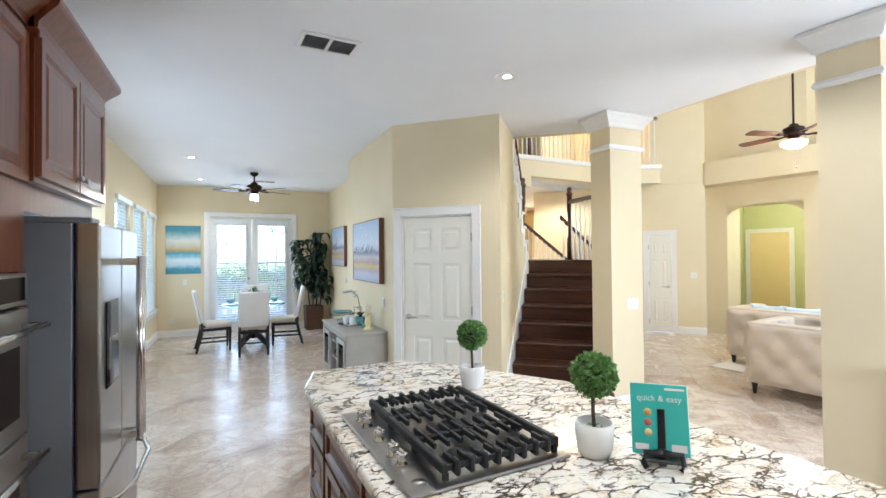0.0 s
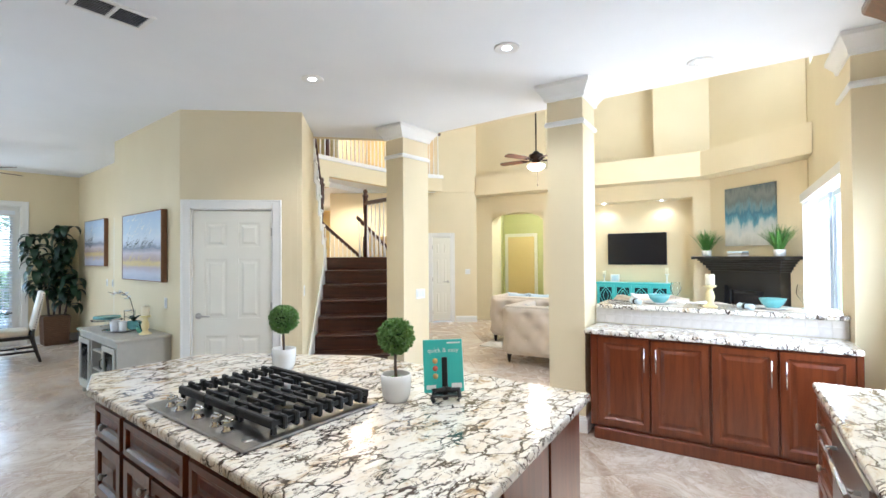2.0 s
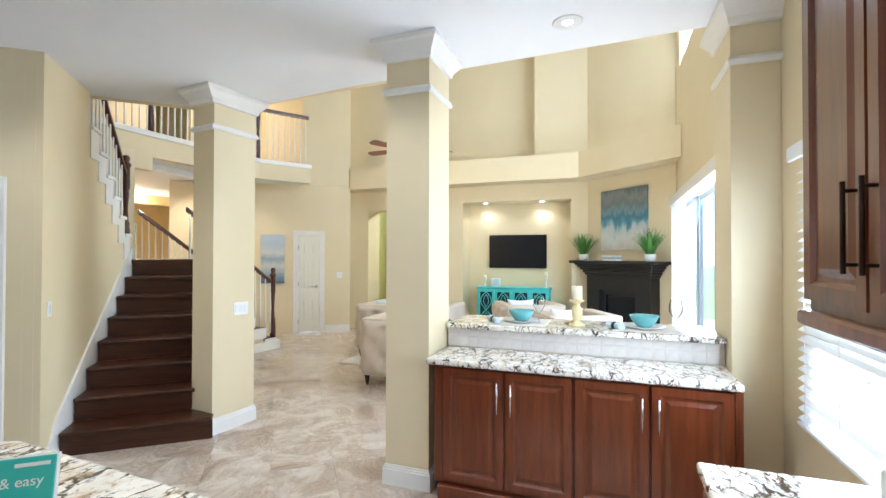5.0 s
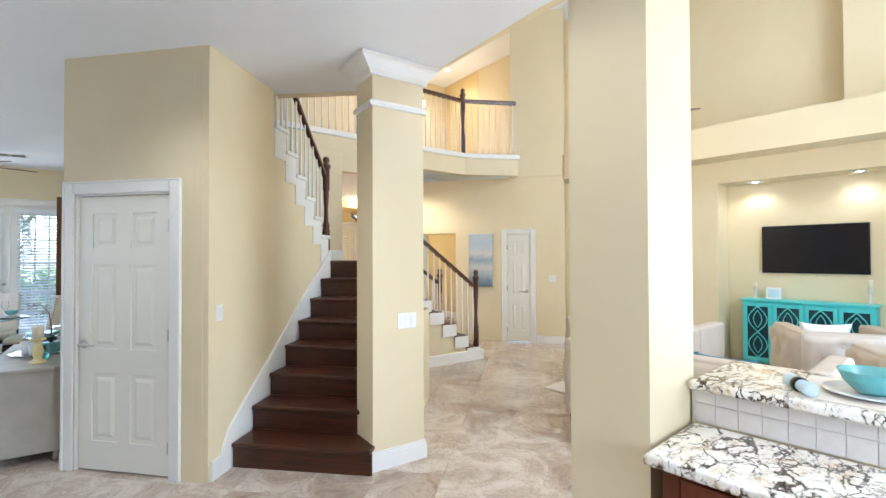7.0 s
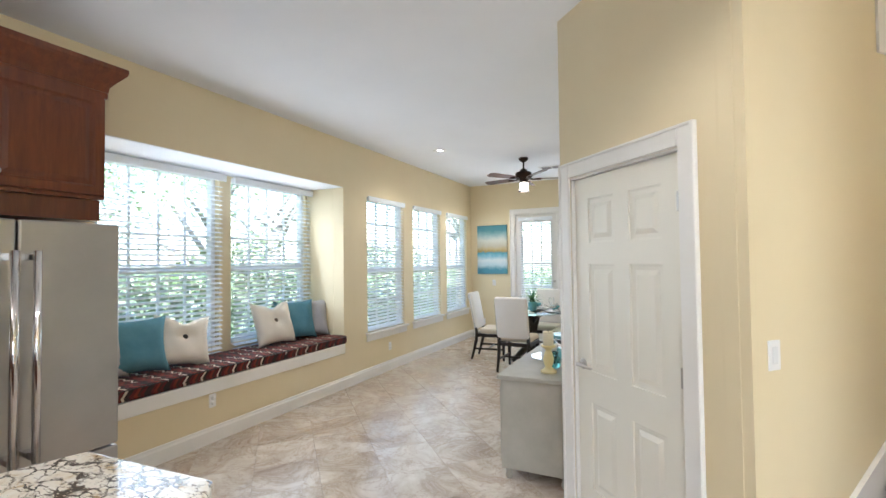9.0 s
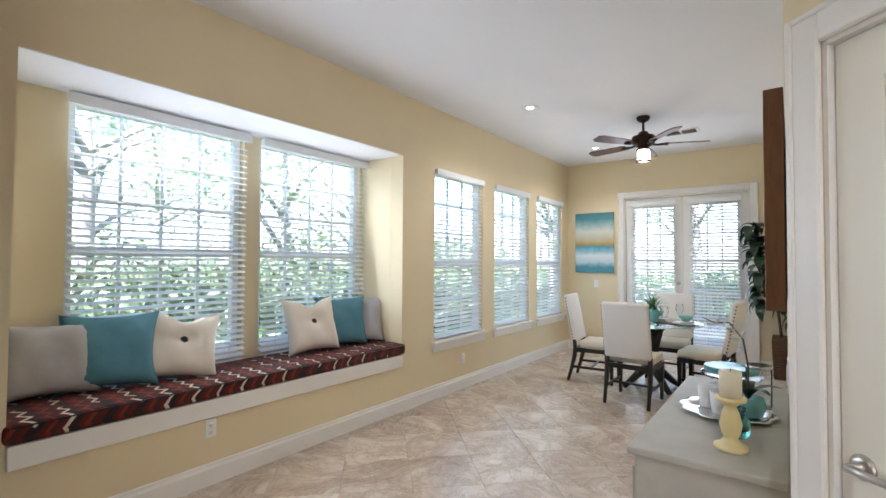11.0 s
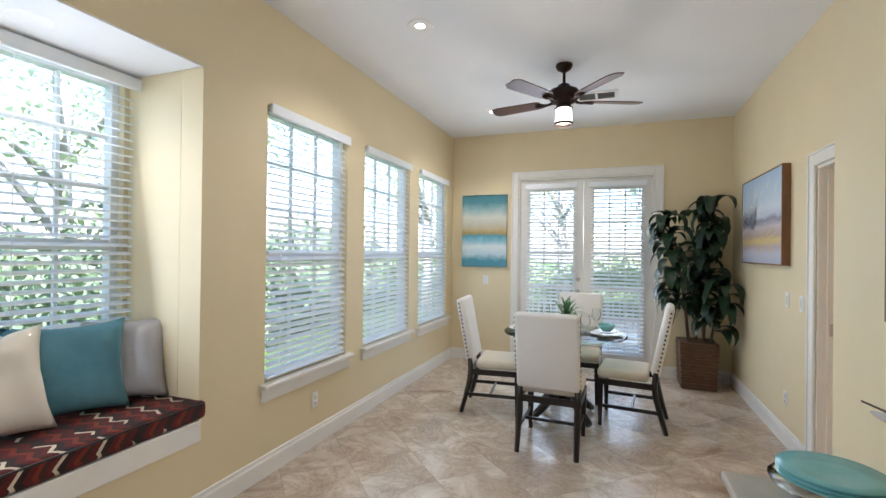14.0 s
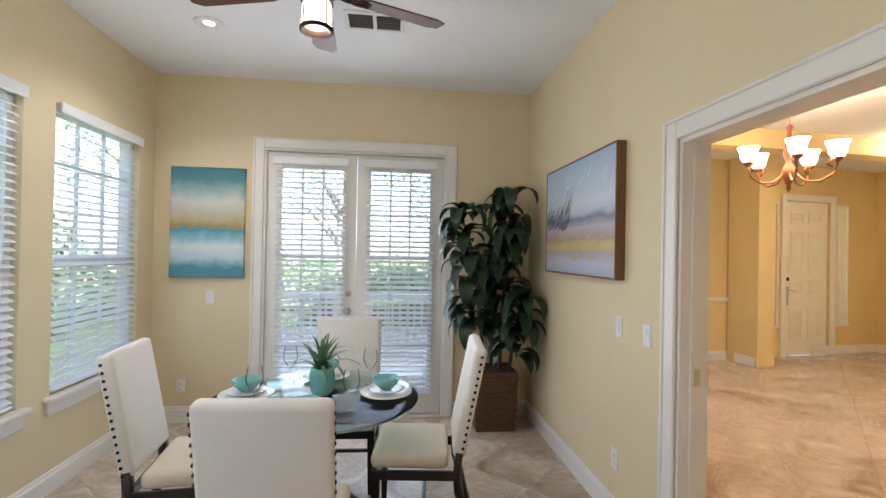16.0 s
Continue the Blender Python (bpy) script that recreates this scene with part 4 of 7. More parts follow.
def crown(parent, x0, x1, depth, z, left=True, right=True, flip=1):
    """Crown moulding round a cabinet top: along the front (y = 0) and back along the open ends."""
    b = BM()
    n = len(CROWN)
    rings = []
    pts = []
    if left:
        pts.append((x0, depth, -1, 0))
    pts.append((x0, 0, -1 if left else 0, -1))
    pts.append((x1, 0, 1 if right else 0, -1))
    if right:
        pts.append((x1, depth, 1, 0))
    for x, y, ox, oy in pts:
        rings.append([b.verts.new((x + o * ox, y + o * oy, z + h)) for o, h in CROWN])
    for r0, r1 in zip(rings, rings[1:]):
        for k in range(n - 1):
            b.faces.new((r0[k], r1[k], r1[k + 1], r0[k + 1]))
    b.faces.new([r for r in rings[0]])
    b.faces.new([r for r in rings[-1]][::-1])
    box(b, x0, x1, 0.0, depth, z + 0.10, z + 0.149)
    return part("crown", b, CHERRY, parent, "cherry crown moulding")


# refrigerator: local x runs along the wall, -y faces the room
FM = pose(-0.655, 2.215, 0, 0, 0, 90)
fr = thing("refrigerator", FM, "stainless steel french door refrigerator with grey sides", "refrigerator")
W = 0.92
part("body", box(BM(), 0, W, -0.13, 0.53, 0.03, 1.77, 0.004), STEELSIDE, fr, "grey painted steel body")
part("hinge_cover", box(BM(), 0.02, 0.16, -0.2, 0.05, 1.771, 1.80, 0.006), STEELSIDE, fr)
for k, (a, b) in enumerate(((0.003, W / 2 - 0.003), (W / 2 + 0.003, W - 0.003))):
    d = part("door", box(BM(), a, b, -0.235, -0.14, 0.555, 1.775, 0.012, seg=3), STEEL, fr)
    hx = W / 2 - 0.043 if k == 0 else W / 2 + 0.043
    bm = tube(BM(), (hx, -0.325, 0.62), (hx, -0.325, 1.62), 0.017, seg=14)
    for z in (0.65, 1.59):
        box(bm, hx - 0.016, hx + 0.016, -0.32, -0.234, z - 0.018, z + 0.018, 0.004)
    part("handle", bm, CHROME, d, "polished tubular handle")
    if k == 0:
        part("dispenser", box(BM(), 0.10, 0.34, -0.243, -0.236, 0.98, 1.40, 0.003), GLOSSBLACK, d, "black water dispenser panel")
        part("dispenser_recess", box(BM(), 0.125, 0.315, -0.248, -0.2435, 1.0, 1.22, 0.002), CHROME, d, "bright dispenser recess")
d = part("freezer_drawer", box(BM(), 0.003, W - 0.003, -0.235, -0.14, 0.08, 0.545, 0.012, seg=3), STEEL, fr)
bm = rope(BM(), [(0.06, -0.24, 0.47), (0.07, -0.285, 0.465), (0.25, -0.33, 0.46), (0.67, -0.33, 0.46), (0.85, -0.285, 0.465), (0.86, -0.24, 0.47)], 0.013, 12)
part("handle", bm, CHROME, d, "polished tubular handle")
part("kick_plate", box(BM(), 0.02, W - 0.02, -0.10, -0.05, 0.0, 0.075), BLACK, fr)

uc = thing("fridge_top_cabinet", pose(-0.61, 2.05, 1.93, 0, 0, 90), "cherry wall cabinet with two raised panel doors above the refrigerator", "cabinet")
part("body", box(BM(), 0, 1.10, 0, 0.565, 0, 0.64), CHERRY, uc)
for a, b, kx in ((0.012, 0.545, 0.50), (0.555, 1.088, 0.60)):
    d = part("cabinet_door", raised_panel(BM(), a, b, 0.02, 0.61), CHERRY, uc)
    knob(d, kx, 0.09)
crown(uc, 0, 1.10, 0.565, 0.64, left=False)
# added strip that darkens the shaded gap between refrigerator and cabinet
part("filler", box(BM(), 0.0, 1.10, 0.05, 0.565, -0.12, -0.001), CHERRY, uc, "cherry strip filling the shadow gap over the refrigerator")
bm = box(BM(), -0.001, 1.11, -0.018, 0.565, 0.60, 0.64, 0.006)
part("frieze", bm, CHERRY, uc)

ot = thing("oven_tower", pose(-0.64, 1.205, 0, 0, 0, 90), "tall cherry oven cabinet with double stainless wall ovens", "oven cabinet")
OW = 0.84
bm = box(BM(), 0, 0.05, 0, 0.565, 0.1, 2.57)
box(bm, OW - 0.05, OW, 0, 0.565, 0.1, 2.57)
box(bm, 0.05, OW - 0.05, 0, 0.565, 0.1, 0.42)
box(bm, 0.05, OW - 0.05, 0, 0.565, 1.56, 2.57)
box(bm, 0.05, OW - 0.05, 0.3, 0.565, 0.42, 1.56)
part("body", bm, CHERRY, ot)
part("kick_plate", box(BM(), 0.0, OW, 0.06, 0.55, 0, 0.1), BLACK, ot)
for a, b in ((0.012, 0.415), (0.425, OW - 0.012)):
    part("cabinet_door", raised_panel(BM(), a, b, 1.92, 2.54), CHERRY, ot)
part("drawer_front", raised_panel(BM(), 0.012, OW - 0.012, 0.13, 0.40), CHERRY, ot)
crown(ot, 0, OW, 0.565, 2.57, left=True, right=False)
oven = thing("double_oven", pose(-0.64, 1.205, 0, 0, 0, 90), "stainless steel double wall oven with tubular handles", "oven")
part("control_panel", box(BM(), 0.055, OW - 0.055, -0.03, 0.29, 1.43, 1.555, 0.004), STEEL, oven)
part("display", box(BM(), 0.2, OW - 0.09, -0.033, -0.0305, 1.45, 1.54), GLOSSBLACK, oven, "black glass display")
for z0, z1 in ((0.93, 1.42), (0.43, 0.92)):
    d = part("oven_door", box(BM(), 0.055, OW - 0.055, -0.035, 0.29, z0, z1, 0.005), STEEL, oven)
    part("oven_window", box(BM(), 0.15, OW - 0.15, -0.038, -0.0355, z0 + 0.08, z1 - 0.14), GLOSSBLACK, d, "dark oven glass")
    bm = tube(BM(), (0.09, -0.10, z1 - 0.07), (OW - 0.09, -0.10, z1 - 0.07), 0.014, seg=14)
    for x in (0.12, OW - 0.12):
        box(bm, x - 0.014, x + 0.014, -0.1, -0.034, z1 - 0.085, z1 - 0.055, 0.004)
    part("handle", bm, CHROME, d, "tubular steel handle")

# island
ISL = [(0.476, 2.169), (0.53, 0.07), (1.889, 0.246), (1.80, 1.63), (1.383, 2.293), (1.152, 2.523), (0.57, 2.49)]
tagged(part("granite_countertop", prism(BM(), ISL, 0.872, 0.915, 0.014, seg=3), GRANITE), "cream and brown granite countertop on the island", "countertop")
isl = thing("kitchen_island", pose(0, 0, 0), "cherry kitchen island base with drawers and doors", "island")
INS = [(0.52, 2.14), (0.57, 0.12), (1.845, 0.285), (1.76, 1.60), (1.35, 2.26), (1.135, 2.48), (0.605, 2.45)]
part("body", prism(BM(), INS, 0.10, 0.871), CHERRY, isl)
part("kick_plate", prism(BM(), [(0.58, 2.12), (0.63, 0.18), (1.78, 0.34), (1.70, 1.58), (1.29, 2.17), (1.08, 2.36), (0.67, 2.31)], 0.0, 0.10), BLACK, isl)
e0, e1 = Vector((0.52, 2.14, 0)), Vector((0.57, 0.12, 0))
sm = pose(e0.x, e0.y, 0, 0, 0, math.degrees(math.atan2(e1.y - e0.y, e1.x - e0.x)))
n = (e1 - e0).length
cells = [(0.02, 0.36), (0.40, 0.98), (1.02, 1.60), (1.64, n - 0.02)]
for k, (a, b) in enumerate(cells):
    if k in (0, 3):
        for z0, z1 in ((0.70, 0.85), (0.42, 0.69), (0.13, 0.41)):
            d = part("drawer_front", raised_panel(BM(), a, b, z0, z1), CHERRY, isl, at=sm)
            knob(d, (a + b) / 2, (z0 + z1) / 2)
    else:
        part("drawer_front", raised_panel(BM(), a, b, 0.70, 0.85), CHERRY, isl, at=sm)
        d = part("cabinet_door", raised_panel(BM(), a, (a + b) / 2 - 0.004, 0.13, 0.69), CHERRY, isl, at=sm)
        knob(d, (a + b) / 2 - 0.04, 0.63)
        d = part("cabinet_door", raised_panel(BM(), (a + b) / 2 + 0.004, b, 0.13, 0.69), CHERRY, isl, at=sm)
        knob(d, (a + b) / 2 + 0.04, 0.63)
e0, e1 = Vector((0.57, 0.12, 0)), Vector((1.845, 0.285, 0))
sm2 = pose(e0.x, e0.y, 0, 0, 0, math.degrees(math.atan2(e1.y - e0.y, e1.x - e0.x)))
for a, b in ((0.03, 0.43), (0.45, 0.85), (0.87, 1.26)):
    part("side_panel", box(BM(), a, b, -0.012, -0.001, 0.13, 0.85, 0.004), CHERRY, isl, at=sm2)

# gas cooktop
cm = pose(0.865, 1.25, 0.916, 0, 0, 2) @ Matrix.Diagonal((1.03, 0.88, 1, 1))
ck = thing("gas_cooktop", cm, "stainless gas cooktop with black cast iron grates", "cooktop")
part("steel_tray", box(BM(), -0.29, 0.29, -0.44, 0.44, 0.0, 0.012, 0.005), STEEL, ck)
for k, y in enumerate((0.30, 0.21, 0.04, -0.12, -0.21)):
    bm = lathe(BM(), [(0.024, 0), (0.024, 0.006), (0.018, 0.01), (0.018, 0.028), (0.021, 0.032), (0.019, 0.04), (0, 0.042)], 16, pose(-0.235, y, 0.012))
    box(bm, -0.239, -0.231, y - 0.02, y + 0.02, 0.05, 0.062, 0.003)
    part("control_knob", bm, CHROME, ck, "chrome control knob")
part("brand_disc", lathe(BM(), [(0.022, 0), (0.022, 0.002), (0, 0.002)], 18, pose(-0.235, -0.36, 0.0125)), NICKEL, ck)
for k, y in enumerate((-0.27, 0.0, 0.27)):
    bm = BM()
    y0, y1 = y - 0.132, y + 0.132
    for x in (-0.165, 0.255):
        box(bm, x - 0.011, x + 0.011, y0, y1, 0.034, 0.066, 0.004)
    for yy in (y0, y1 - 0.010):
        box(bm, -0.165, 0.255, yy, yy + 0.010, 0.042, 0.060, 0.002)
    box(bm, 0.037, 0.053, y0, y1, 0.042, 0.060, 0.002)
    for j in range(8):
        x = -0.125 + 0.34 * j / 7
        for side, edge in ((-1, y0), (1, y1)):
            outer = (k == 0 and side < 0) or (k == 2 and side > 0)
            a, b = sorted((edge, edge - side * 0.095))
            box(bm, x - 0.0065, x + 0.0065, a, b, 0.046, 0.066, 0.002)
            if outer:
                a, b = sorted((edge + side * 0.012, edge - side * 0.03))
                box(bm, x - 0.009, x + 0.009, a, b, 0.024, 0.074, 0.005)
    for x in (-0.16, 0.25):
        for yy in (y0 + 0.01, y1 - 0.01):
            box(bm, x - 0.008, x + 0.008, yy - 0.008, yy + 0.008, 0.011, 0.036)
    part("grate", bm, IRON, ck)
for x, y, r in ((-0.06, 0.27, 0.035), (0.16, 0.27, 0.045), (0.045, 0.0, 0.06), (-0.06, -0.27, 0.045), (0.16, -0.27, 0.035)):
    bm = lathe(BM(), [(r + 0.02, 0.0), (r + 0.015, 0.008), (r, 0.010), (r, 0.02), (r * 0.95, 0.024), (0, 0.026)], 20, pose(x, y, 0.012))
    part("burner", bm, IRON, ck)


def leafball(bm, r, n, seed, size=0.016):
    """Small leaves scattered over and in a ball."""
    rnd = random.Random(seed)
    for k in range(n):
        d = Vector((rnd.gauss(0, 1), rnd.gauss(0, 1), rnd.gauss(0, 1))).normalized()
        c = d * r * (0.80 + 0.24 * rnd.random())
        u = (d + 0.9 * Vector((rnd.uniform(-1, 1), rnd.uniform(-1, 1), rnd.uniform(-1, 1)))).normalized()
        w = u.cross(Vector((rnd.uniform(-1, 1), rnd.uniform(-1, 1), rnd.uniform(-1, 1)))).normalized()
        s = size * rnd.uniform(0.7, 1.3)
        tip, side = c + u * s, w * s * 0.42
        up = u.cross(w) * s * 0.15
        a, b2, e, f = (bm.verts.new(v) for v in (c, c + u * s * 0.5 + side + up, tip, c + u * s * 0.5 - side + up))
        bm.faces.new((a, b2, e))
        bm.faces.new((a, e, f))
    return bm


def topiary(x, y, z, seed):
    ob = thing("topiary", pose(x, y, z, 0, 0, seed * 40) @ Matrix.Scale(0.93, 4), "boxwood ball topiary in a white ceramic pot", "plant", "topiaries on the island")
    part("pot", lathe(BM(), [(0.04, 0), (0.052, 0.004), (0.064, 0.03), (0.070, 0.09), (0.070, 0.125), (0.064, 0.127), (0.062, 0.105), (0, 0.103)], 28), CERAMIC, ob, "round white ceramic pot")
    part("moss", leafball(BM(), 0.045, 160, seed + 5, 0.014), BOXWOOD, ob, at=pose(0, 0, 0.098) @ Matrix.Diagonal((1, 1, 0.25, 1)))
    part("stem", rope(BM(), [(0, 0, 0.10), (0.004, 0.002, 0.16), (0.0, 0.004, 0.22), (0.002, 0, 0.30)], 0.007, 8), BARK, ob)
    # dark ball behind the leaves: the crown's inner shade as colour
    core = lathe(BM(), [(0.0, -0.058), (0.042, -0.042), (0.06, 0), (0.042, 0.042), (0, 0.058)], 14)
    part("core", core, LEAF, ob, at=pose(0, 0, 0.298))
    part("crown", leafball(BM(), 0.074, 1600, seed, 0.017), BOXWOOD, ob, "ball of small green leaves", at=pose(0, 0, 0.298))
    return ob


topiary(1.268, 1.742, 0.9155, 1)
topiary(1.262, 0.856, 0.9155, 2)

# cookbook on an easel
cb = thing("cookbook", pose(1.412, 0.71, 0.925, 0, 0, -42) @ pose(0, 0, 0, -14) @ Matrix.Scale(0.92, 4), "teal cookbook with white lettering propped on an easel", "book")
TEAL = mottled("teal_book_cover", (0.05, 0.42, 0.38), (0.08, 0.5, 0.45), 0.35, 5.0, 80.0, 0.02)
part("cover", box(BM(), -0.095, 0.095, -0.012, 0.012, 0.02, 0.265, 0.002), TEAL, cb)
part("pages", box(BM(), -0.092, 0.097, -0.009, 0.009, 0.022, 0.267), CERAMIC, cb)


def words(name, text, size, m, material, parent, label="", extrude=0.0006):
    c = bpy.data.curves.new(name, "FONT")
    c.body, c.size, c.extrude, c.align_x = text, size, extrude, "CENTER"
    tmp = bpy.data.objects.new(name, c)
    me = bpy.data.meshes.new_from_object(tmp)
    bpy.data.objects.remove(tmp)
    bpy.data.curves.remove(c)
    me.materials.append(material)
    ob = new(name, me)
    ob.parent, ob.matrix_basis = parent, m
    return tagged(ob, label)


words("title", "quick & easy", 0.030, pose(0, -0.0128, 0.205, 90), CERAMIC, cb, "white cover lettering")
for k, (z, c) in enumerate(((0.165, (0.6, 0.35, 0.12)), (0.13, (0.55, 0.12, 0.08)), (0.095, (0.7, 0.5, 0.2)))):
    bm = lathe(BM(), [(0.013, 0), (0.013, 0.0008), (0, 0.0008)], 16, pose(-0.04, -0.0124, z, 90))
    part("food_picture", bm, mat("food_print", c, 0.5), cb)
part("caption_bar", box(BM(), -0.085, -0.04, -0.0129, -0.0121, 0.035, 0.055), CERAMIC, cb)
part("caption_bar", box(BM(), 0.035, 0.085, -0.0129, -0.0121, 0.035, 0.06), CERAMIC, cb)
part("caption_bar", box(BM(), 0.02, 0.085, -0.0129, -0.0121, 0.245, 0.253), CERAMIC, cb)
es = thing("book_easel", pose(1.412, 0.71, 0.9155, 0, 0, -42) @ Matrix.Scale(1.0, 4), "small black wooden book easel", "easel")
bm = box(BM(), -0.012, 0.012, -0.035, -0.02, 0.0, 0.18, 0.003, pose(0, 0, 0, -8))
bm2 = bm
part("upright", bm2, BLACK, es)
bm = BM()
for s in (-1, 1):
    rope(bm, [(0, -0.03, 0.05), (s * 0.03, -0.035, 0.045), (s * 0.055, -0.04, 0.05), (s * 0.06, -0.045, 0.02), (s * 0.05, -0.05, 0.003)], [0.012, 0.012, 0.011, 0.01, 0.009])
part("foot", bm, BLACK, es)
part("ledge", box(BM(), -0.055, 0.055, -0.045, 0.03, 0.018, 0.028, 0.003), BLACK, es)

# bar cabinets, counter and raised bar
for k in range(2):
    y0 = -0.10 - 0.825 * k
    ob = thing("bar_base_cabinet", K @ pose(0.05, y0, 0, 0, 0, -90), "cherry base cabinet with two raised panel doors under the bar", "cabinet", "cherry base cabinets of the bar")
    part("body", box(BM(), 0, 0.823, 0.001, 0.35, 0.10, 0.868), CHERRY, ob)
    for j in range(2):
        a = 0.006 + 0.41 * j
        d = part("cabinet_door", raised_panel(BM(), a, a + 0.402, 0.125, 0.855), CHERRY, ob)
        hx = 0.37 if j == 0 else 0.455
        bar_handle(d, (hx, -0.02, 0.60), (hx, -0.02, 0.79), 0.03, 0.006, CHROME)
bt = thing("bar_plinth", K, "cherry base moulding of the bar", "moulding")
part("plinth", box(BM(), 0.012, 0.4, -1.775, -0.075, 0.0, 0.098, 0.006), CHERRY, bt)
part("end_stile", box(BM(), 0.052, 0.4, -0.098, -0.04, 0.1, 0.868, 0.003), CHERRY, bt)
part("end_stile", box(BM(), 0.052, 0.4, -1.79, -1.752, 0.1, 0.868, 0.003), CHERRY, bt)
tagged(part("granite_countertop", prism(BM(), [(0.0, -1.785), (0.44, -1.785), (0.44, 0.0), (0.0, 0.0)], 0.869, 0.912, 0.014, seg=3), GRANITE, at=K), "cream and brown granite countertop of the bar", "countertop")
tagged(part("granite_bar_top", prism(BM(), [(0.395, -1.785), (0.90, -1.785), (0.90, 0.0), (0.395, 0.0)], 1.046, 1.086, 0.014, seg=3), GRANITE, at=K), "raised granite bar top with place settings", "bar top")
tagged(part("wall_bar", box(BM(), 0.455, 0.62, -1.785, 0.01, 0, 1.045), WALL, at=K), "cream half wall under the bar top", "wall", kind="structure")
bs = thing("backsplash", K, "white marble tile backsplash under the bar top", "backsplash", kind="structure")
part("grout", box(BM(), 0.449, 0.4545, -1.784, 0.008, 0.913, 1.045), mottled("pale_grout", (0.66, 0.61, 0.55), (0.74, 0.70, 0.64), 0.7), bs)
tile = None
for k in range(23):
    for z, h in ((0.9145, 0.0750), (0.991, 0.053)):
        at = pose(0.443, -0.003 - 0.0765 * k, z) @ Matrix.Diagonal((1, 1, h / 0.0745, 1))
        tile = again(tile, at, bs) if tile else part("tile", box(BM(), 0, 0.0055, -0.0750, 0, 0, 0.0745, 0.001), TILEW, bs, at=at)


def bowl(m, material, r=0.075, h=0.065, label="aqua ceramic bowl on a plate"):
    return tagged(part("bowl", lathe(BM(), [(r * 0.45, 0), (r * 0.5, 0.004), (r * 0.8, h * 0.45), (r, h), (r * 0.95, h), (r * 0.72, h * 0.4), (0, h * 0.12)], 28), material, at=m, smooth=True), label, "bowl", "aqua bowls")


def plate(m, material, r=0.135, label="white ceramic dinner plate"):
    return tagged(part("plate", lathe(BM(), [(r * 0.6, 0), (r * 0.65, 0.004), (r, 0.014), (r, 0.018), (r * 0.62, 0.009), (0, 0.008)], 32), material, at=m, smooth=True), label, "plate", "dinner plates")


def wineglass(m, s=1.0, label="clear stemmed wine glass"):
    return tagged(part("wine_glass", lathe(BM(), [(0.034 * s, 0), (0.03 * s, 0.003), (0.005 * s, 0.008), (0.004 * s, 0.08 * s), (0.02 * s, 0.095 * s), (0.04 * s, 0.13 * s), (0.042 * s, 0.16 * s), (0.033 * s, 0.205 * s)], 22, cap=False), GLASS, at=m, smooth=True), label, "glass", "wine glasses")


BZ = 1.0865
for y, gx, gy, ny in ((-0.51, 0.555, -0.65, -0.33), (-1.345, 0.55, -1.53, -1.16)):
    tagged(part("placemat", box(BM(), 0.44, 0.82, y - 0.20, y + 0.20, BZ, BZ + 0.003, 0.001), LINEN, at=K), "beige woven placemat on the bar top", "placemat", "placemats on the bar")
    plate(K @ pose(0.62, y, BZ + 0.0035), CERAMIC)
    bowl(K @ pose(0.62, y, BZ + 0.014), AQUA, 0.095, 0.075)
    wineglass(K @ pose(gx, gy, BZ + 0.001), 1.0)
    nb = thing("napkin", K @ pose(0.51, ny, BZ + 0.026, 0, 0, 35), "rolled pale blue napkin in a dark ring", "napkin", "napkins on the bar")
    part("cloth", lathe(BM(), [(0.012, -0.075), (0.026, -0.07), (0.021, 0.0), (0.026, 0.07), (0.012, 0.075)], 12, pose(0, 0, 0, 0, 90)), PALEBLUE, nb, smooth=True)
    part("ring", lathe(BM(), [(0.022, -0.014), (0.027, -0.012), (0.027, 0.012), (0.022, 0.014)], 14, pose(0, 0, 0, 0, 90)), BLACK, nb)


def candlestick(m, label, s=1.0, material=None):
    ob = thing("candlestick", m, label, "candlestick")
    pr = [(0.055, 0), (0.055, 0.012), (0.035, 0.022), (0.022, 0.04), (0.03, 0.055), (0.037, 0.09), (0.026, 0.135), (0.018, 0.15), (0.03, 0.165), (0.05, 0.175), (0.05, 0.185), (0, 0.186)]
    part("holder", lathe(BM(), [(r * s, z * s) for r, z in pr], 20), material or YELLOWWOOD, ob, "turned pale yellow holder")
    part("candle", lathe(BM(), [(0.036 * s, 0.187 * s), (0.037 * s, 0.275 * s), (0.033 * s, 0.28 * s), (0, 0.276 * s)], 20), WAX, ob, "ivory pillar candle")
    part("wick", tube(BM(), (0, 0, 0.275 * s), (0.001, 0, 0.29 * s), 0.0015, seg=6), BLACK, ob)
    return ob


candlestick(K @ pose(0.56, -0.91, BZ), "pale yellow candlestick with an ivory candle on the bar", 1.0)

# counter by the kitchen window
rc = thing("window_base_cabinet", K @ pose(-1.105, -1.425, 0, 0, 0, 180), "cherry base cabinets with drawers under the window counter", "cabinet")
RL = 3.6
part("body", box(BM(), 0, RL, 0.0, 0.61, 0.10, 0.868), CHERRY, rc)
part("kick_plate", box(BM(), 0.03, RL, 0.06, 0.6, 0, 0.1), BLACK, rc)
for z0, z1 in ((0.70, 0.85), (0.50, 0.69), (0.31, 0.49), (0.12, 0.30)):
    d = part("drawer_front", raised_panel(BM(), 0.015, 0.44, z0, z1), CHERRY, rc)
    knob(d, 0.23, (z0 + z1) / 2)
dw = thing("dishwasher", K @ pose(-1.105, -1.425, 0, 0, 0, 180), "stainless steel dishwasher front in the window counter", "dishwasher")
part("front", box(BM(), 0.455, 1.05, -0.03, -0.001, 0.12, 0.86, 0.006), STEEL, dw)
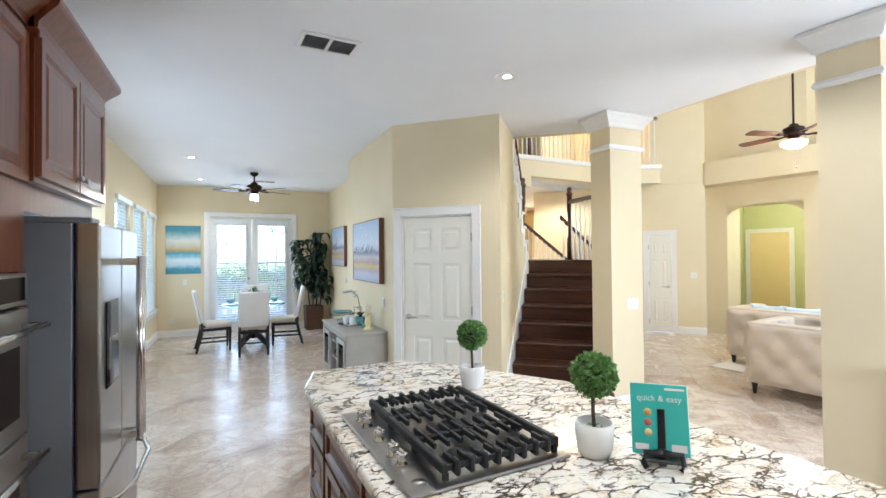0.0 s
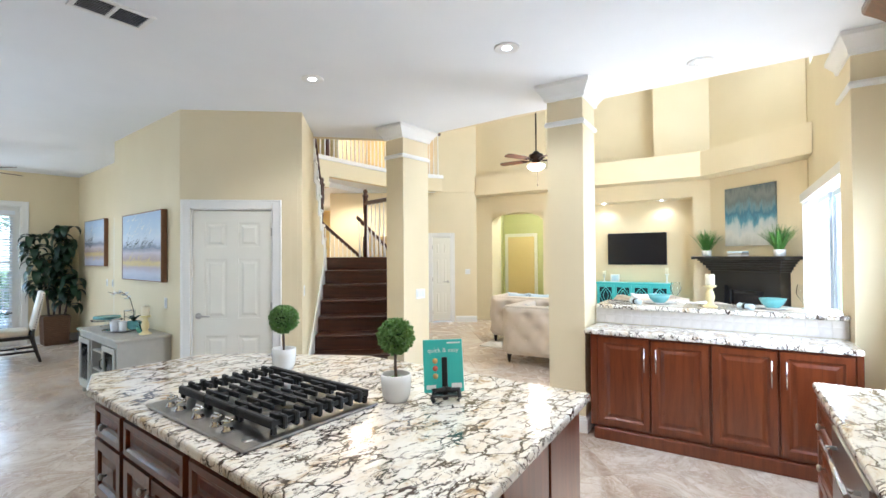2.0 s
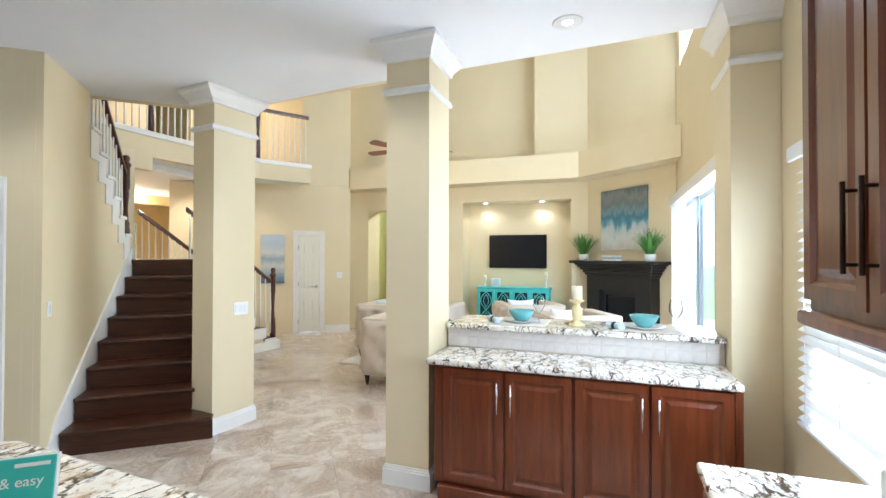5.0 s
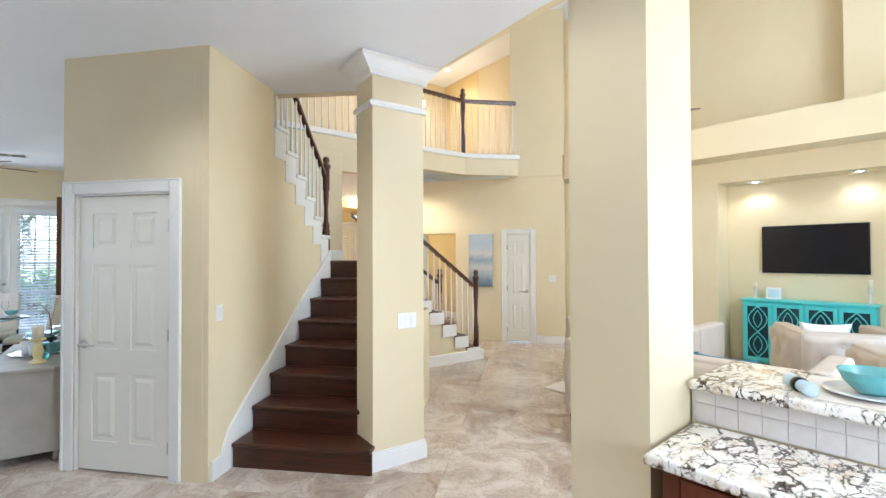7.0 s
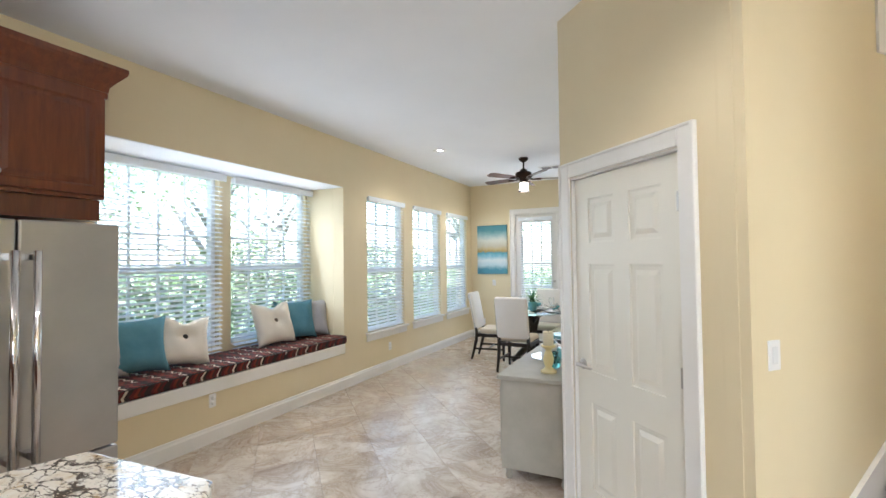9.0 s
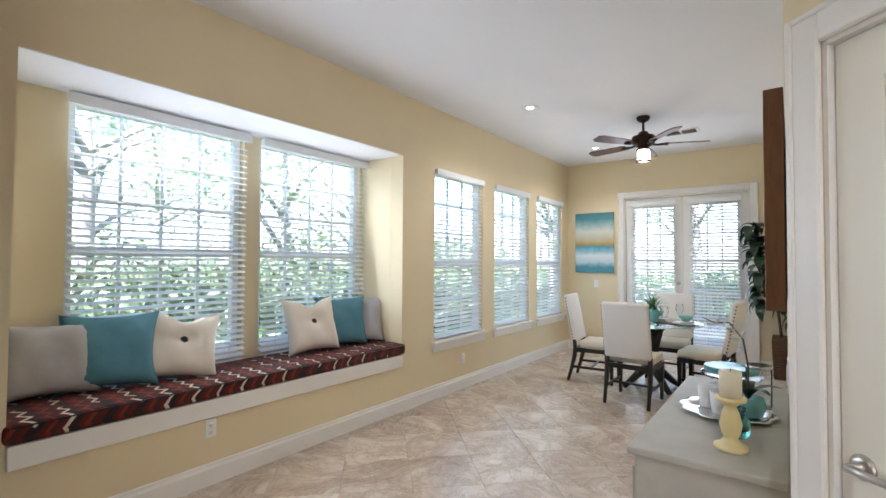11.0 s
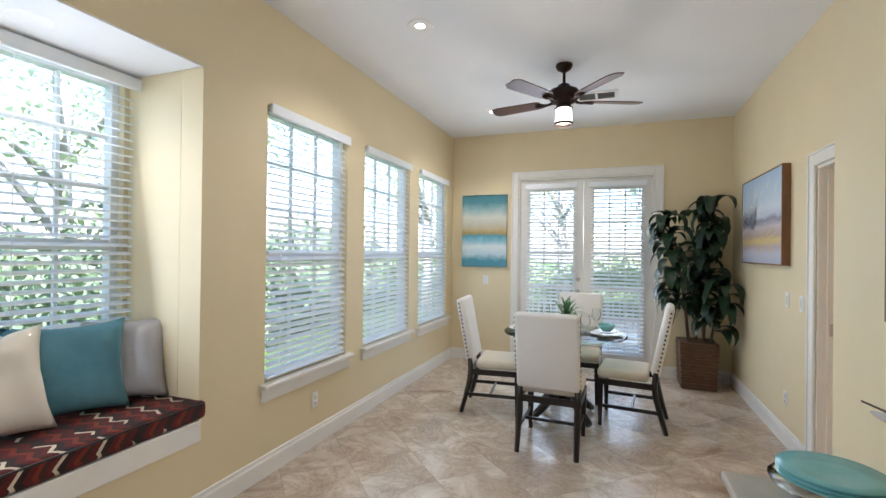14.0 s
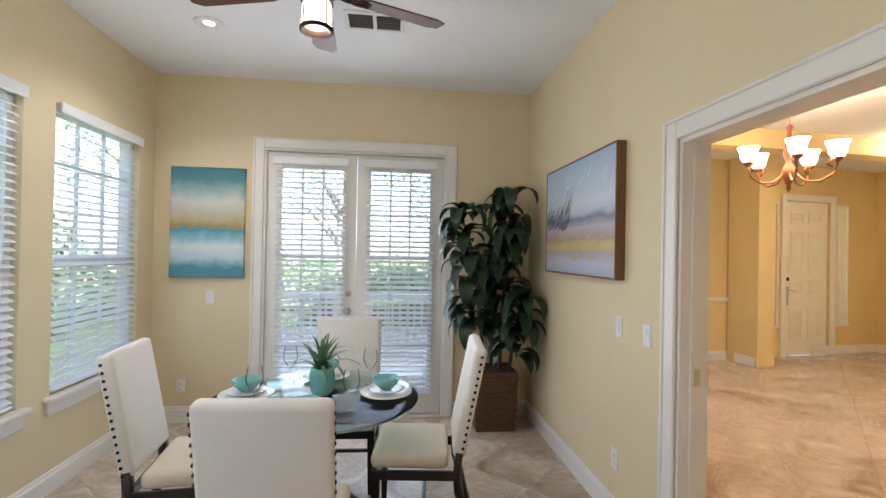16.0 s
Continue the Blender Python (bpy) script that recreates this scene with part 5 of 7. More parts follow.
bar_handle(dw, (0.51, -0.03, 0.80), (0.99, -0.03, 0.80), 0.04, 0.01, CHROME)
for k in range(5):
    a = 1.07 + 0.5 * k
    part("cabinet_door", raised_panel(BM(), a, a + 0.49, 0.12, 0.69), CHERRY, rc)
    d = part("drawer_front", raised_panel(BM(), a, a + 0.49, 0.70, 0.85), CHERRY, rc)
    knob(d, a + 0.245, 0.775)
tagged(part("granite_countertop", prism(BM(), [(-4.7, SW + 0.002), (-1.065, SW + 0.002), (-1.065, -1.394), (-4.7, -1.394)], 0.869, 0.912, 0.014, seg=3), GRANITE, at=K), "cream and brown granite countertop under the kitchen window", "countertop")
uw = thing("wall_cabinet", K @ pose(-1.08, -1.70, 1.42, 0, 0, 180), "tall cherry wall cabinet with two raised panel doors", "cabinet")
part("body", box(BM(), 0, 0.76, 0, 0.335, 0, 1.15), CHERRY, uw)
for a, b, hx in ((0.012, 0.377, 0.335), (0.383, 0.748, 0.425)):
    d = part("cabinet_door", raised_panel(BM(), a, b, 0.03, 1.12), CHERRY, uw)
    bar_handle(d, (hx, -0.02, 0.12), (hx, -0.02, 0.34), 0.03, 0.006, BRONZE)
bm = BM()
raised_panel(bm, 0.0, 0.30, 0.03, 1.12)
part("end_panel", bm, CHERRY, uw, at=pose(0.761, 0.0, 0, 0, 0, 90))
part("light_rail", box(BM(), -0.02, 0.78, -0.03, 0.335, -0.045, -0.001, 0.008), CHERRY, uw)
crown(uw, 0, 0.76, 0.335, 1.15)
kb = thing("backsplash", K, "beige square tile backsplash behind the counter", "backsplash", kind="structure")
part("grout", box(BM(), -4.6, -1.08, SW + 0.002, SW + 0.008, 0.913, 1.42), GROUT, kb)
BEIGE = mottled("beige_tumbled_tile", (0.58, 0.47, 0.32), (0.68, 0.57, 0.42), 0.5, 14.0, 90.0, 0.2)
tile = None
for k in range(24):
    for j in range(5):
        at = pose(-1.085 - 0.1 * k, SW + 0.0082, 0.916 + 0.1 * j)
        tile = again(tile, at, kb) if tile else part("tile", box(BM(), -0.096, 0, 0, 0.006, 0, 0.096, 0.003), BEIGE, kb, at=at)
rd = thing("toaster", K @ pose(-1.36, -1.86, 0.9125, 0, 0, 20) @ Matrix.Scale(0.72, 4), "white and chrome toaster on the window counter", "toaster")
part("body", box(BM(), -0.15, 0.15, -0.085, 0.085, 0.012, 0.19, 0.03, seg=3), PLASTIC, rd)
part("top_plate", box(BM(), -0.12, 0.12, -0.06, 0.06, 0.1905, 0.196, 0.002), CHROME, rd)
part("slot", box(BM(), -0.1, 0.1, -0.02, 0.02, 0.1962, 0.1975), BLACK, rd)
part("speaker_disc", lathe(BM(), [(0.045, 0), (0.045, 0.004), (0.03, 0.006), (0, 0.006)], 20, pose(-0.152, 0, 0.1, 0, -90)), GREYFAB, rd)
part("lever", box(BM(), -0.175, -0.15, -0.012, 0.012, 0.05, 0.075, 0.004), BLACK, rd)
part("base", box(BM(), -0.14, 0.14, -0.075, 0.075, 0.0, 0.0118), BLACK, rd)
sr = thing("soap_dish", K @ pose(-1.56, -1.77, 0.9125) @ Matrix.Scale(0.8, 4), "small white lidded dish with a black band", "dish")
part("dish", lathe(BM(), [(0.05, 0), (0.07, 0.01), (0.072, 0.03), (0, 0.031)], 22), CERAMIC, sr)
part("band", lathe(BM(), [(0.0725, 0.012), (0.0735, 0.014), (0.0735, 0.022), (0.0725, 0.024)], 22), BLACK, sr)
part("lid", lathe(BM(), [(0.068, 0.0315), (0.06, 0.045), (0.02, 0.06), (0, 0.061)], 22), CERAMIC, sr)


# ---- wall plates, lamps, vents ----
def switch_plate(m, gangs=1, label="white wall switch plate", outlet=False):
    ob = thing("outlet" if outlet else "light_switch", m, label, "outlet" if outlet else "switch", "wall plates")
    w = 0.035 + 0.023 * (gangs - 1)
    part("plate", box(BM(), -w, w, -0.006, -0.0005, -0.058, 0.058, 0.0025), PLASTIC, ob)
    if outlet:
        for z in (-0.022, 0.022):
            s = part("socket", lathe(BM(), [(0.016, 0), (0.016, 0.003), (0, 0.003)], 14, pose(0, -0.006, z, 90)), PLASTIC, ob)
            for x in (-0.006, 0.006):
                part("slot", box(BM(), x - 0.001, x + 0.001, -0.0096, -0.009, z - 0.003, z + 0.006), BLACK, s)
    else:
        for g in range(gangs):
            x = (g - (gangs - 1) / 2) * 0.046
            part("rocker", box(BM(), x - 0.016, x + 0.016, -0.009, -0.006, -0.033, 0.033, 0.002), CERAMIC, ob)
    return ob


WX = -1.2
switch_plate(pose(WX, 4.32, 0.36, 0, 0, 90), 1, "white duplex outlet under the window seat", True)
switch_plate(pose(WX, 7.18, 0.34, 0, 0, 90), 1, "white duplex outlet under the nook windows", True)
switch_plate(pose(-0.712, 10.3, 1.10), 1, "white switch beside the porch doors")
switch_plate(pose(-0.94, 10.3, 0.32), 1, "white duplex outlet beside the porch doors", True)
switch_plate(pose(2.19, 8.24, 1.13, 0, 0, -90), 1, "white switch beside the dining room doorway")
switch_plate(pose(2.19, 8.53, 1.13, 0, 0, -90), 1, "white dimmer below the seascape painting")
switch_plate(pose(2.19, 8.56, 0.36, 0, 0, -90), 1, "white duplex outlet on the nook wall", True)
switch_plate(pose(1.776, 4.86, 1.05, 0, 0, -90), 1, "white switch above the grey dresser")
switch_plate(S @ pose(0.12, 0, 1.17), 1, "white switch on the stair wall")
switch_plate(pose(3.955, 3.15, 1.08), 3, "white three gang switch on the column")
switch_plate(pose(8.42, 5.712, 1.16, 0, 0, FA), 2, "white switch on the foyer wall")
switch_plate(K @ pose(5.05, -1.51, 1.10, 0, 0, -132), 1, "white switch beside the fireplace")


def downlight(x, y, z=CZ, watts=14.0, label="lit recessed ceiling light with a white rim"):
    ob = thing("recessed_light", pose(x, y, z), label, "ceiling light", "recessed ceiling lights")
    part("rim", lathe(BM(), [(0.068, -0.0005), (0.095, -0.0005), (0.095, -0.006), (0.088, -0.010), (0.068, -0.004)], 28), PLASTIC, ob)
    part("bulb", lathe(BM(), [(0.067, -0.001), (0.067, -0.003), (0, -0.005)], 24), LAMP, ob, "glowing white bulb")
    bulb("recessed_lamp", (x, y, z - 0.04), watts, (1.0, 0.93, 0.82), 0.06, 140)
    return ob


# the last, 23 W one is unseen, added to brighten the island
for x, y, w in ((2.18, 2.78, 11.0), (2.752, 1.188, 11.0), (3.953, 0.138, 4.0), (0.6, 0.1, 23.0)):
    downlight(x, y, CZ, w)
for x, y in ((-0.377, 7.208), (-0.383, 9.29)):
    downlight(x, y, CZ, 8.0)
for y in (4.25, 5.5):
    downlight(-1.5, y, 2.483, 3.5, "lit recessed light over the window seat")
for x, y in ((6.8, 8.6), (8.4, 8.9)):
    downlight(x, y, HIGH, 7.0, "lit recessed light over the gallery")
# two added downlights stand in for the sunlight that brightens the niche
for y in (0.1, 1.2):
    p = kv(6.08, y)
    downlight(p.x, p.y, 2.608, 2.5, "added recessed light standing in for sun in the television niche")


def ceiling_vent(x, y, z, turn, w=0.40, d=0.25):
    ob = thing("ceiling_vent", pose(x, y, z, 0, 0, turn), "white ceiling air vent with dark louvres", "vent", "ceiling vents")
    bm = BM()
    for x0, x1, y0, y1 in ((-w / 2, w / 2, -d / 2, -d / 2 + 0.03), (-w / 2, w / 2, d / 2 - 0.03, d / 2), (-w / 2, -w / 2 + 0.03, -d / 2 + 0.03, d / 2 - 0.03), (w / 2 - 0.03, w / 2, -d / 2 + 0.03, d / 2 - 0.03), (-0.012, 0.012, -d / 2 + 0.03, d / 2 - 0.03)):
        box(bm, x0, x1, y0, y1, -0.012, -0.0005, 0.003)
    part("frame", bm, PLASTIC, ob)
    part("backing", box(BM(), -w / 2 + 0.03, w / 2 - 0.03, -d / 2 + 0.03, d / 2 - 0.03, -0.003, -0.001), BLACK, ob)
    n = 9
    slat = None
    for k in range(n):
        at = pose(0, -d / 2 + 0.04 + (d - 0.08) * k / (n - 1), -0.008, 35)
        slat = again(slat, at, ob) if slat else part("slat", box(BM(), -w / 2 + 0.03, w / 2 - 0.03, -0.006, 0.006, -0.0008, 0.0008), GREYFAB, ob, at=at)
    return ob


ceiling_vent(0.74, 2.79, CZ, 3)
ceiling_vent(0.74, 9.1, CZ, 0)

# ---- breakfast nook things ----


def stripes():
    """Woven zigzag bands across the seat: reds and browns with a broken cream line."""
    m = mat("striped_seat_fabric", (0.2, 0.03, 0.02), 0.9)
    tc, sep = node(m, "ShaderNodeTexCoord"), node(m, "ShaderNodeSeparateXYZ")
    link(m, tc, "Object", sep, 0)

    def calc(op, a, b=None, c=None):
        k = node(m, "ShaderNodeMath")
        k.operation = op
        for slot, v in enumerate((a, b, c)):
            if isinstance(v, tuple):
                link(m, v[0], v[1], k, slot)
            elif v is not None:
                k.inputs[slot].default_value = v
        return (k, 0)

    deep = calc("ADD", (sep, "X"), calc("MULTIPLY", (sep, "Z"), -1.0))
    zig = calc("PINGPONG", deep, 0.055)
    n1 = node(m, "ShaderNodeTexNoise", Scale=7.0, Detail=2.0)
    link(m, tc, "Object", n1, "Vector")
    v = calc("MULTIPLY_ADD", zig, 0.75, (sep, "Y"))
    v = calc("MULTIPLY_ADD", (n1, "Fac"), 0.05, v)
    band = calc("FRACT", calc("MULTIPLY", v, 6.4))
    r = ramp(m, [(0.0, (0.022, 0.010, 0.008)), (0.16, (0.085, 0.007, 0.006)), (0.34, (0.17, 0.022, 0.009)), (0.5, (0.045, 0.014, 0.009)), (0.66, (0.09, 0.007, 0.006)), (0.82, (0.02, 0.011, 0.009))])
    r.color_ramp.interpolation = "CONSTANT"
    link(m, band[0], 0, r, "Fac")
    line = calc("LESS_THAN", calc("ABSOLUTE", calc("SUBTRACT", band, 0.9)), 0.055)
    n2 = node(m, "ShaderNodeTexNoise", Scale=4.5, Detail=1.0)
    link(m, tc, "Object", n2, "Vector")
    line = calc("MULTIPLY", line, calc("GREATER_THAN", (n2, "Fac"), 0.47))
    mix = node(m, "ShaderNodeMix")
    mix.data_type = "RGBA"
    link(m, line[0], 0, mix, 0)
    link(m, r, "Color", mix, 6)
    mix.inputs[7].default_value = (0.60, 0.50, 0.38, 1)
    n = node(m, "ShaderNodeTexNoise", Scale=300.0)
    link(m, tc, "Object", n, "Vector")
    link(m, mix, 2, m.node_tree.nodes["Principled BSDF"], "Base Color")
    bump(m, n, "Fac", 0.4, 0.003)
    return m


SEATST = stripes()
cu = thing("window_seat_cushion", pose(-1.48, 4.745, 0.546), "red and brown striped cushion on the window seat", "cushion")
part("pad", box(BM(), -0.285, 0.31, -1.41, 1.43, 0.0, 0.10, 0.03, seg=3), SEATST, cu, smooth=True)
part("piping", rope(BM(), [(0.302, -1.38, 0.085), (0.305, 0, 0.088), (0.302, 1.40, 0.085)], 0.005, 8), BLACK, cu)


def pillow(name, m, w, h, t, material, label, button=False, pleats=False):
    """A stuffed square cushion standing on its edge; local x across, z up, -y to the room."""
    ob = thing(name, m, label, "pillow", "pillows on the window seat")
    n = 16
    bm = BM()
    grid = {}
    for side in (-1, 1):
        for i in range(n + 1):
            for j in range(n + 1):
                u, v = 2 * i / n - 1, 2 * j / n - 1
                edge = (1 - u ** 4) * (1 - v ** 4)
                pull = 1 - 0.13 * (1 - v * v) * abs(u) ** 3
                pull2 = 1 - 0.13 * (1 - u * u) * abs(v) ** 3
                y = side * t / 2 * max(0.0, edge) ** 0.55
                y += 0.006 * math.sin(7 * u + 3 * v) * edge
                if button and side < 0:
                    y += 0.03 * math.exp(-(u * u + (v - 0.1) ** 2) / 0.05)
                    y += 0.008 * math.exp(-((v - 0.1) ** 2) / 0.004)
                if pleats and side < 0:
                    y += 0.005 * math.sin(26 * v) * edge
                zz = v * h / 2 * pull2
                if button and v > 0.4:
                    zz -= 0.22 * h * (v - 0.4) * math.exp(-u * u / 0.12)
                key = (side if 0 < i < n and 0 < j < n else 0, i, j)
                if key not in grid:
                    grid[key] = bm.verts.new((u * w / 2 * pull, y if key[0] else 0.0, zz + h / 2))
    for side in (-1, 1):
        for i in range(n):
            for j in range(n):
                q = [grid[(side if 0 < a < n and 0 < b < n else 0, a, b)] for a, b in ((i, j), (i + 1, j), (i + 1, j + 1), (i, j + 1))]
                try:
                    bm.faces.new(q if side < 0 else q[::-1]).smooth = True
                except ValueError:
                    pass
    part("cover", bm, material, ob, smooth=True)
    if button:
        part("button", lathe(BM(), [(0.026, 0), (0.027, 0.006), (0.02, 0.010), (0, 0.008)], 18, pose(0, -t / 2 + 0.035, h * 0.54, 90)), ESPRESSO, ob, "dark wooden button")
    else:
        part("piping", rope(BM(), [(-w / 2 * 0.99, 0, 0.0), (-w / 2 * 0.865, 0, h / 2), (-w / 2 * 0.99, 0, h)], 0.004, 6), material, ob)
    return ob


PZ = 0.645
pillow("throw_pillow", pose(-1.58, 3.60, PZ, -14, 0, 78), 0.46, 0.44, 0.15, GREYFAB, "grey pleated pillow at the end of the seat", pleats=True)
pillow("throw_pillow", pose(-1.52, 3.86, PZ, -18, 0, 72), 0.52, 0.48, 0.18, TEALFAB, "blue pillow leaning on the bay window")
pillow("throw_pillow", pose(-1.46, 4.23, PZ, -22, 8, 76), 0.48, 0.47, 0.16, LINEN, "cream pillow with a dark button, tipped over", button=True)
pillow("throw_pillow", pose(-1.49, 5.36, PZ, -18, 0, 86), 0.52, 0.49, 0.16, LINEN, "cream pillow with a dark button, upright", button=True)
pillow("throw_pillow", pose(-1.54, 5.71, PZ, -14, 0, 70), 0.50, 0.47, 0.16, TEALFAB, "blue pillow beside the cream one")
pillow("throw_pillow", pose(-1.56, 5.95, PZ, -14, 0, 52), 0.47, 0.46, 0.14, GREYFAB, "grey pleated pillow against the bay's side", pleats=True)


# dining chairs
def dining_chair():
    ob = thing("dining_chair", pose(0, 0, 0), "white upholstered dining chair with dark wooden legs and nailheads", "chair", "chairs round the table")
    sw, sd = 0.47, 0.46
    bm = BM()
    for x0, x1, y0, y1 in ((-sw / 2, sw / 2, sd / 2 - 0.02, sd / 2), (-sw / 2, sw / 2, -sd / 2, -sd / 2 + 0.02), (-sw / 2, -sw / 2 + 0.02, -sd / 2 + 0.02, sd / 2 - 0.02), (sw / 2 - 0.02, sw / 2, -sd / 2 + 0.02, sd / 2 - 0.02)):
        box(bm, x0, x1, y0, y1, 0.355, 0.405, 0.003)
    part("seat_frame", bm, ESPRESSO, ob)
    part("seat", box(BM(), -sw / 2 + 0.004, sw / 2 - 0.004, -sd / 2 + 0.06, sd / 2 + 0.006, 0.406, 0.49, 0.032, seg=3), SEATFAB, ob, "padded ivory seat", smooth=True)
    for s in (-1, 1):
        x = s * (sw / 2 - 0.022)
        bm = BM()
        m = pose(x, sd / 2 - 0.022, 0)
        lathe(bm, [(0.014, 0), (0.022, 0.30), (0.023, 0.36)], m=m, square=True)
        part("leg", bm, ESPRESSO, ob)
        bm = rope(BM(), [(x, -sd / 2 - 0.075, 0.0), (x, -sd / 2 - 0.035, 0.14), (x, -sd / 2 + 0.005, 0.30), (x, -sd / 2 + 0.015, 0.40), (x, -sd / 2 + 0.005, 0.50)], [0.019, 0.022, 0.026, 0.028, 0.026], 4)
        part("leg", bm, ESPRESSO, ob)
        part("stretcher", box(BM(), x - 0.009, x + 0.009, -sd / 2 - 0.02, sd / 2 - 0.03, 0.155, 0.185, 0.003), ESPRESSO, ob)
    part("stretcher", box(BM(), -sw / 2 + 0.03, sw / 2 - 0.03, -0.05, -0.03, 0.158, 0.182, 0.003), ESPRESSO, ob)
    lean = pose(0, -sd / 2 + 0.01, 0.47, 11)
    b = box(BM(), -sw / 2 + 0.004, sw / 2 - 0.004, -0.035, 0.035, 0.0, 0.58, 0.026, seg=3)
    part("backrest", b, WHITEFAB, ob, "tall padded white backrest", at=lean, smooth=True)
    nail = None
    for s in (-1, 1):
        for k in range(15):
            at = lean @ pose(s * (sw / 2 - 0.002), -0.012, 0.02 + 0.037 * k, 0, s * 90)
            nail = again(nail, at, ob) if nail else part("nailhead", lathe(BM(), [(0.0085, 0), (0.007, 0.004), (0, 0.006)], 8), BRONZE, ob, at=at)
    return ob


ch = dining_chair()
ch.matrix_world = pose(0.48, 7.93, 0, 0, 0, -2)
copy_thing(ch, pose(-0.11, 8.53, 0, 0, 0, -84))
copy_thing(ch, pose(1.05, 8.63, 0, 0, 0, 84))
copy_thing(ch, pose(0.57, 9.18, 0, 0, 0, 178))

TX, TY = 0.50, 8.55
tb = thing("dining_table", pose(TX, TY, 0), "round glass table on a dark pedestal base", "table")
part("tabletop", lathe(BM(), [(0.53, 0.745), (0.54, 0.748), (0.54, 0.754), (0.53, 0.757), (0, 0.757)], 56), TABLEGLASS, tb, "clear green-edged glass top")
bm = lathe(BM(), [(0.06, 0.15), (0.06, 0.45), (0.085, 0.60), (0.10, 0.70)], m=pose(0, 0, 0, 0, 0, 45), square=True)
part("pedestal", bm, ESPRESSO, tb)
part("top_plate", lathe(BM(), [(0.20, 0.70), (0.21, 0.705), (0.21, 0.735), (0.20, 0.744)], 28), ESPRESSO, tb)
for k in range(4):
    m = pose(0, 0, 0, 0, 0, 45 + 90 * k)
    bm = BM()
    rope(bm, [(0.05, 0, 0.24), (0.16, 0, 0.16), (0.27, 0, 0.07), (0.34, 0, 0.025)], [0.05, 0.045, 0.036, 0.03], 6)
    part("foot", bm, ESPRESSO, tb, at=m)
    bm = rope(BM(), [(0.03, 0, 0.55), (0.10, 0, 0.64), (0.19, 0, 0.70), (0.21, 0, 0.715)], [0.03, 0.03, 0.026, 0.02], 6)
    part("bracket", bm, ESPRESSO, tb, at=m)
TZ = 0.758
for a, gx in ((-90, 0.1), (0, 0.1), (90, 0.1), (180, 0.1)):
    m = pose(TX, TY, TZ, 0, 0, a)
    plate(m @ pose(0.365, 0, 0), CERAMIC, 0.14)
    plate(m @ pose(0.365, 0, 0.0185), CERAMIC, 0.10, "white salad plate on a dinner plate")
    bowl(m @ pose(0.365, 0, 0.033), AQUA, 0.075, 0.06)
    wineglass(m @ pose(0.27, 0.20, 0.0), 1.0)
tp = thing("table_plant", pose(TX + 0.02, TY + 0.02, TZ), "spiky green plant in a ribbed aqua pot", "plant")
bm = BM()
prof = [(0.045, 0), (0.058, 0.02), (0.066, 0.07), (0.066, 0.11), (0.058, 0.145), (0.052, 0.145), (0.05, 0.12), (0, 0.118)]
lathe(bm, prof, 30)
for v in bm.verts:
    a = math.atan2(v.co.y, v.co.x)
    if 0.01 < v.co.z < 0.14 and v.co.xy.length > 0.04:
        v.co.xy *= 1 + 0.035 * math.cos(15 * a)
part("pot", bm, AQUA, tp, "ribbed aqua ceramic pot")


def blade_leaf(length, width, bend, n=6, fold=0.25):
    """A long leaf from the origin, rising along x and z and bending over."""
    bm = BM()
    rows = []
    for k in range(n + 1):
        s = k / n
        a = 1.2 - bend * s
        if k == 0:
            x = z = 0.0
        else:
            x += length / n * math.cos(a)
            z += length / n * math.sin(a)
        w = width * (math.sin(math.pi * min(1, 0.12 + 0.88 * s)) ** 0.8) if s < 1 else 0.0015
        rows.append([bm.verts.new((x, -w, z + fold * w)), bm.verts.new((x, 0, z)), bm.verts.new((x, w, z + fold * w))])
    for r0, r1 in zip(rows, rows[1:]):
        for j in range(2):
            bm.faces.new((r0[j], r0[j + 1], r1[j + 1], r1[j])).smooth = True
    return bm


rnd = random.Random(4)
LEAF2 = mottled("agave_leaf", (0.03, 0.12, 0.03), (0.08, 0.22, 0.07), 0.4, 8.0, 90.0, 0.1)
kinds = [part("leaf", blade_leaf(0.22, 0.010, 0.9), LEAF2, tp, at=pose(0, 0, 0.12)), part("leaf", blade_leaf(0.25, 0.009, 1.9), LEAF2, tp, at=pose(0, 0, 0.12, 0, 0, 70))]
for k in range(34):
    again(kinds[k % 2], pose(rnd.uniform(-0.02, 0.02), rnd.uniform(-0.02, 0.02), 0.12, 0, rnd.uniform(-35, 10), rnd.uniform(0, 360)), tp)


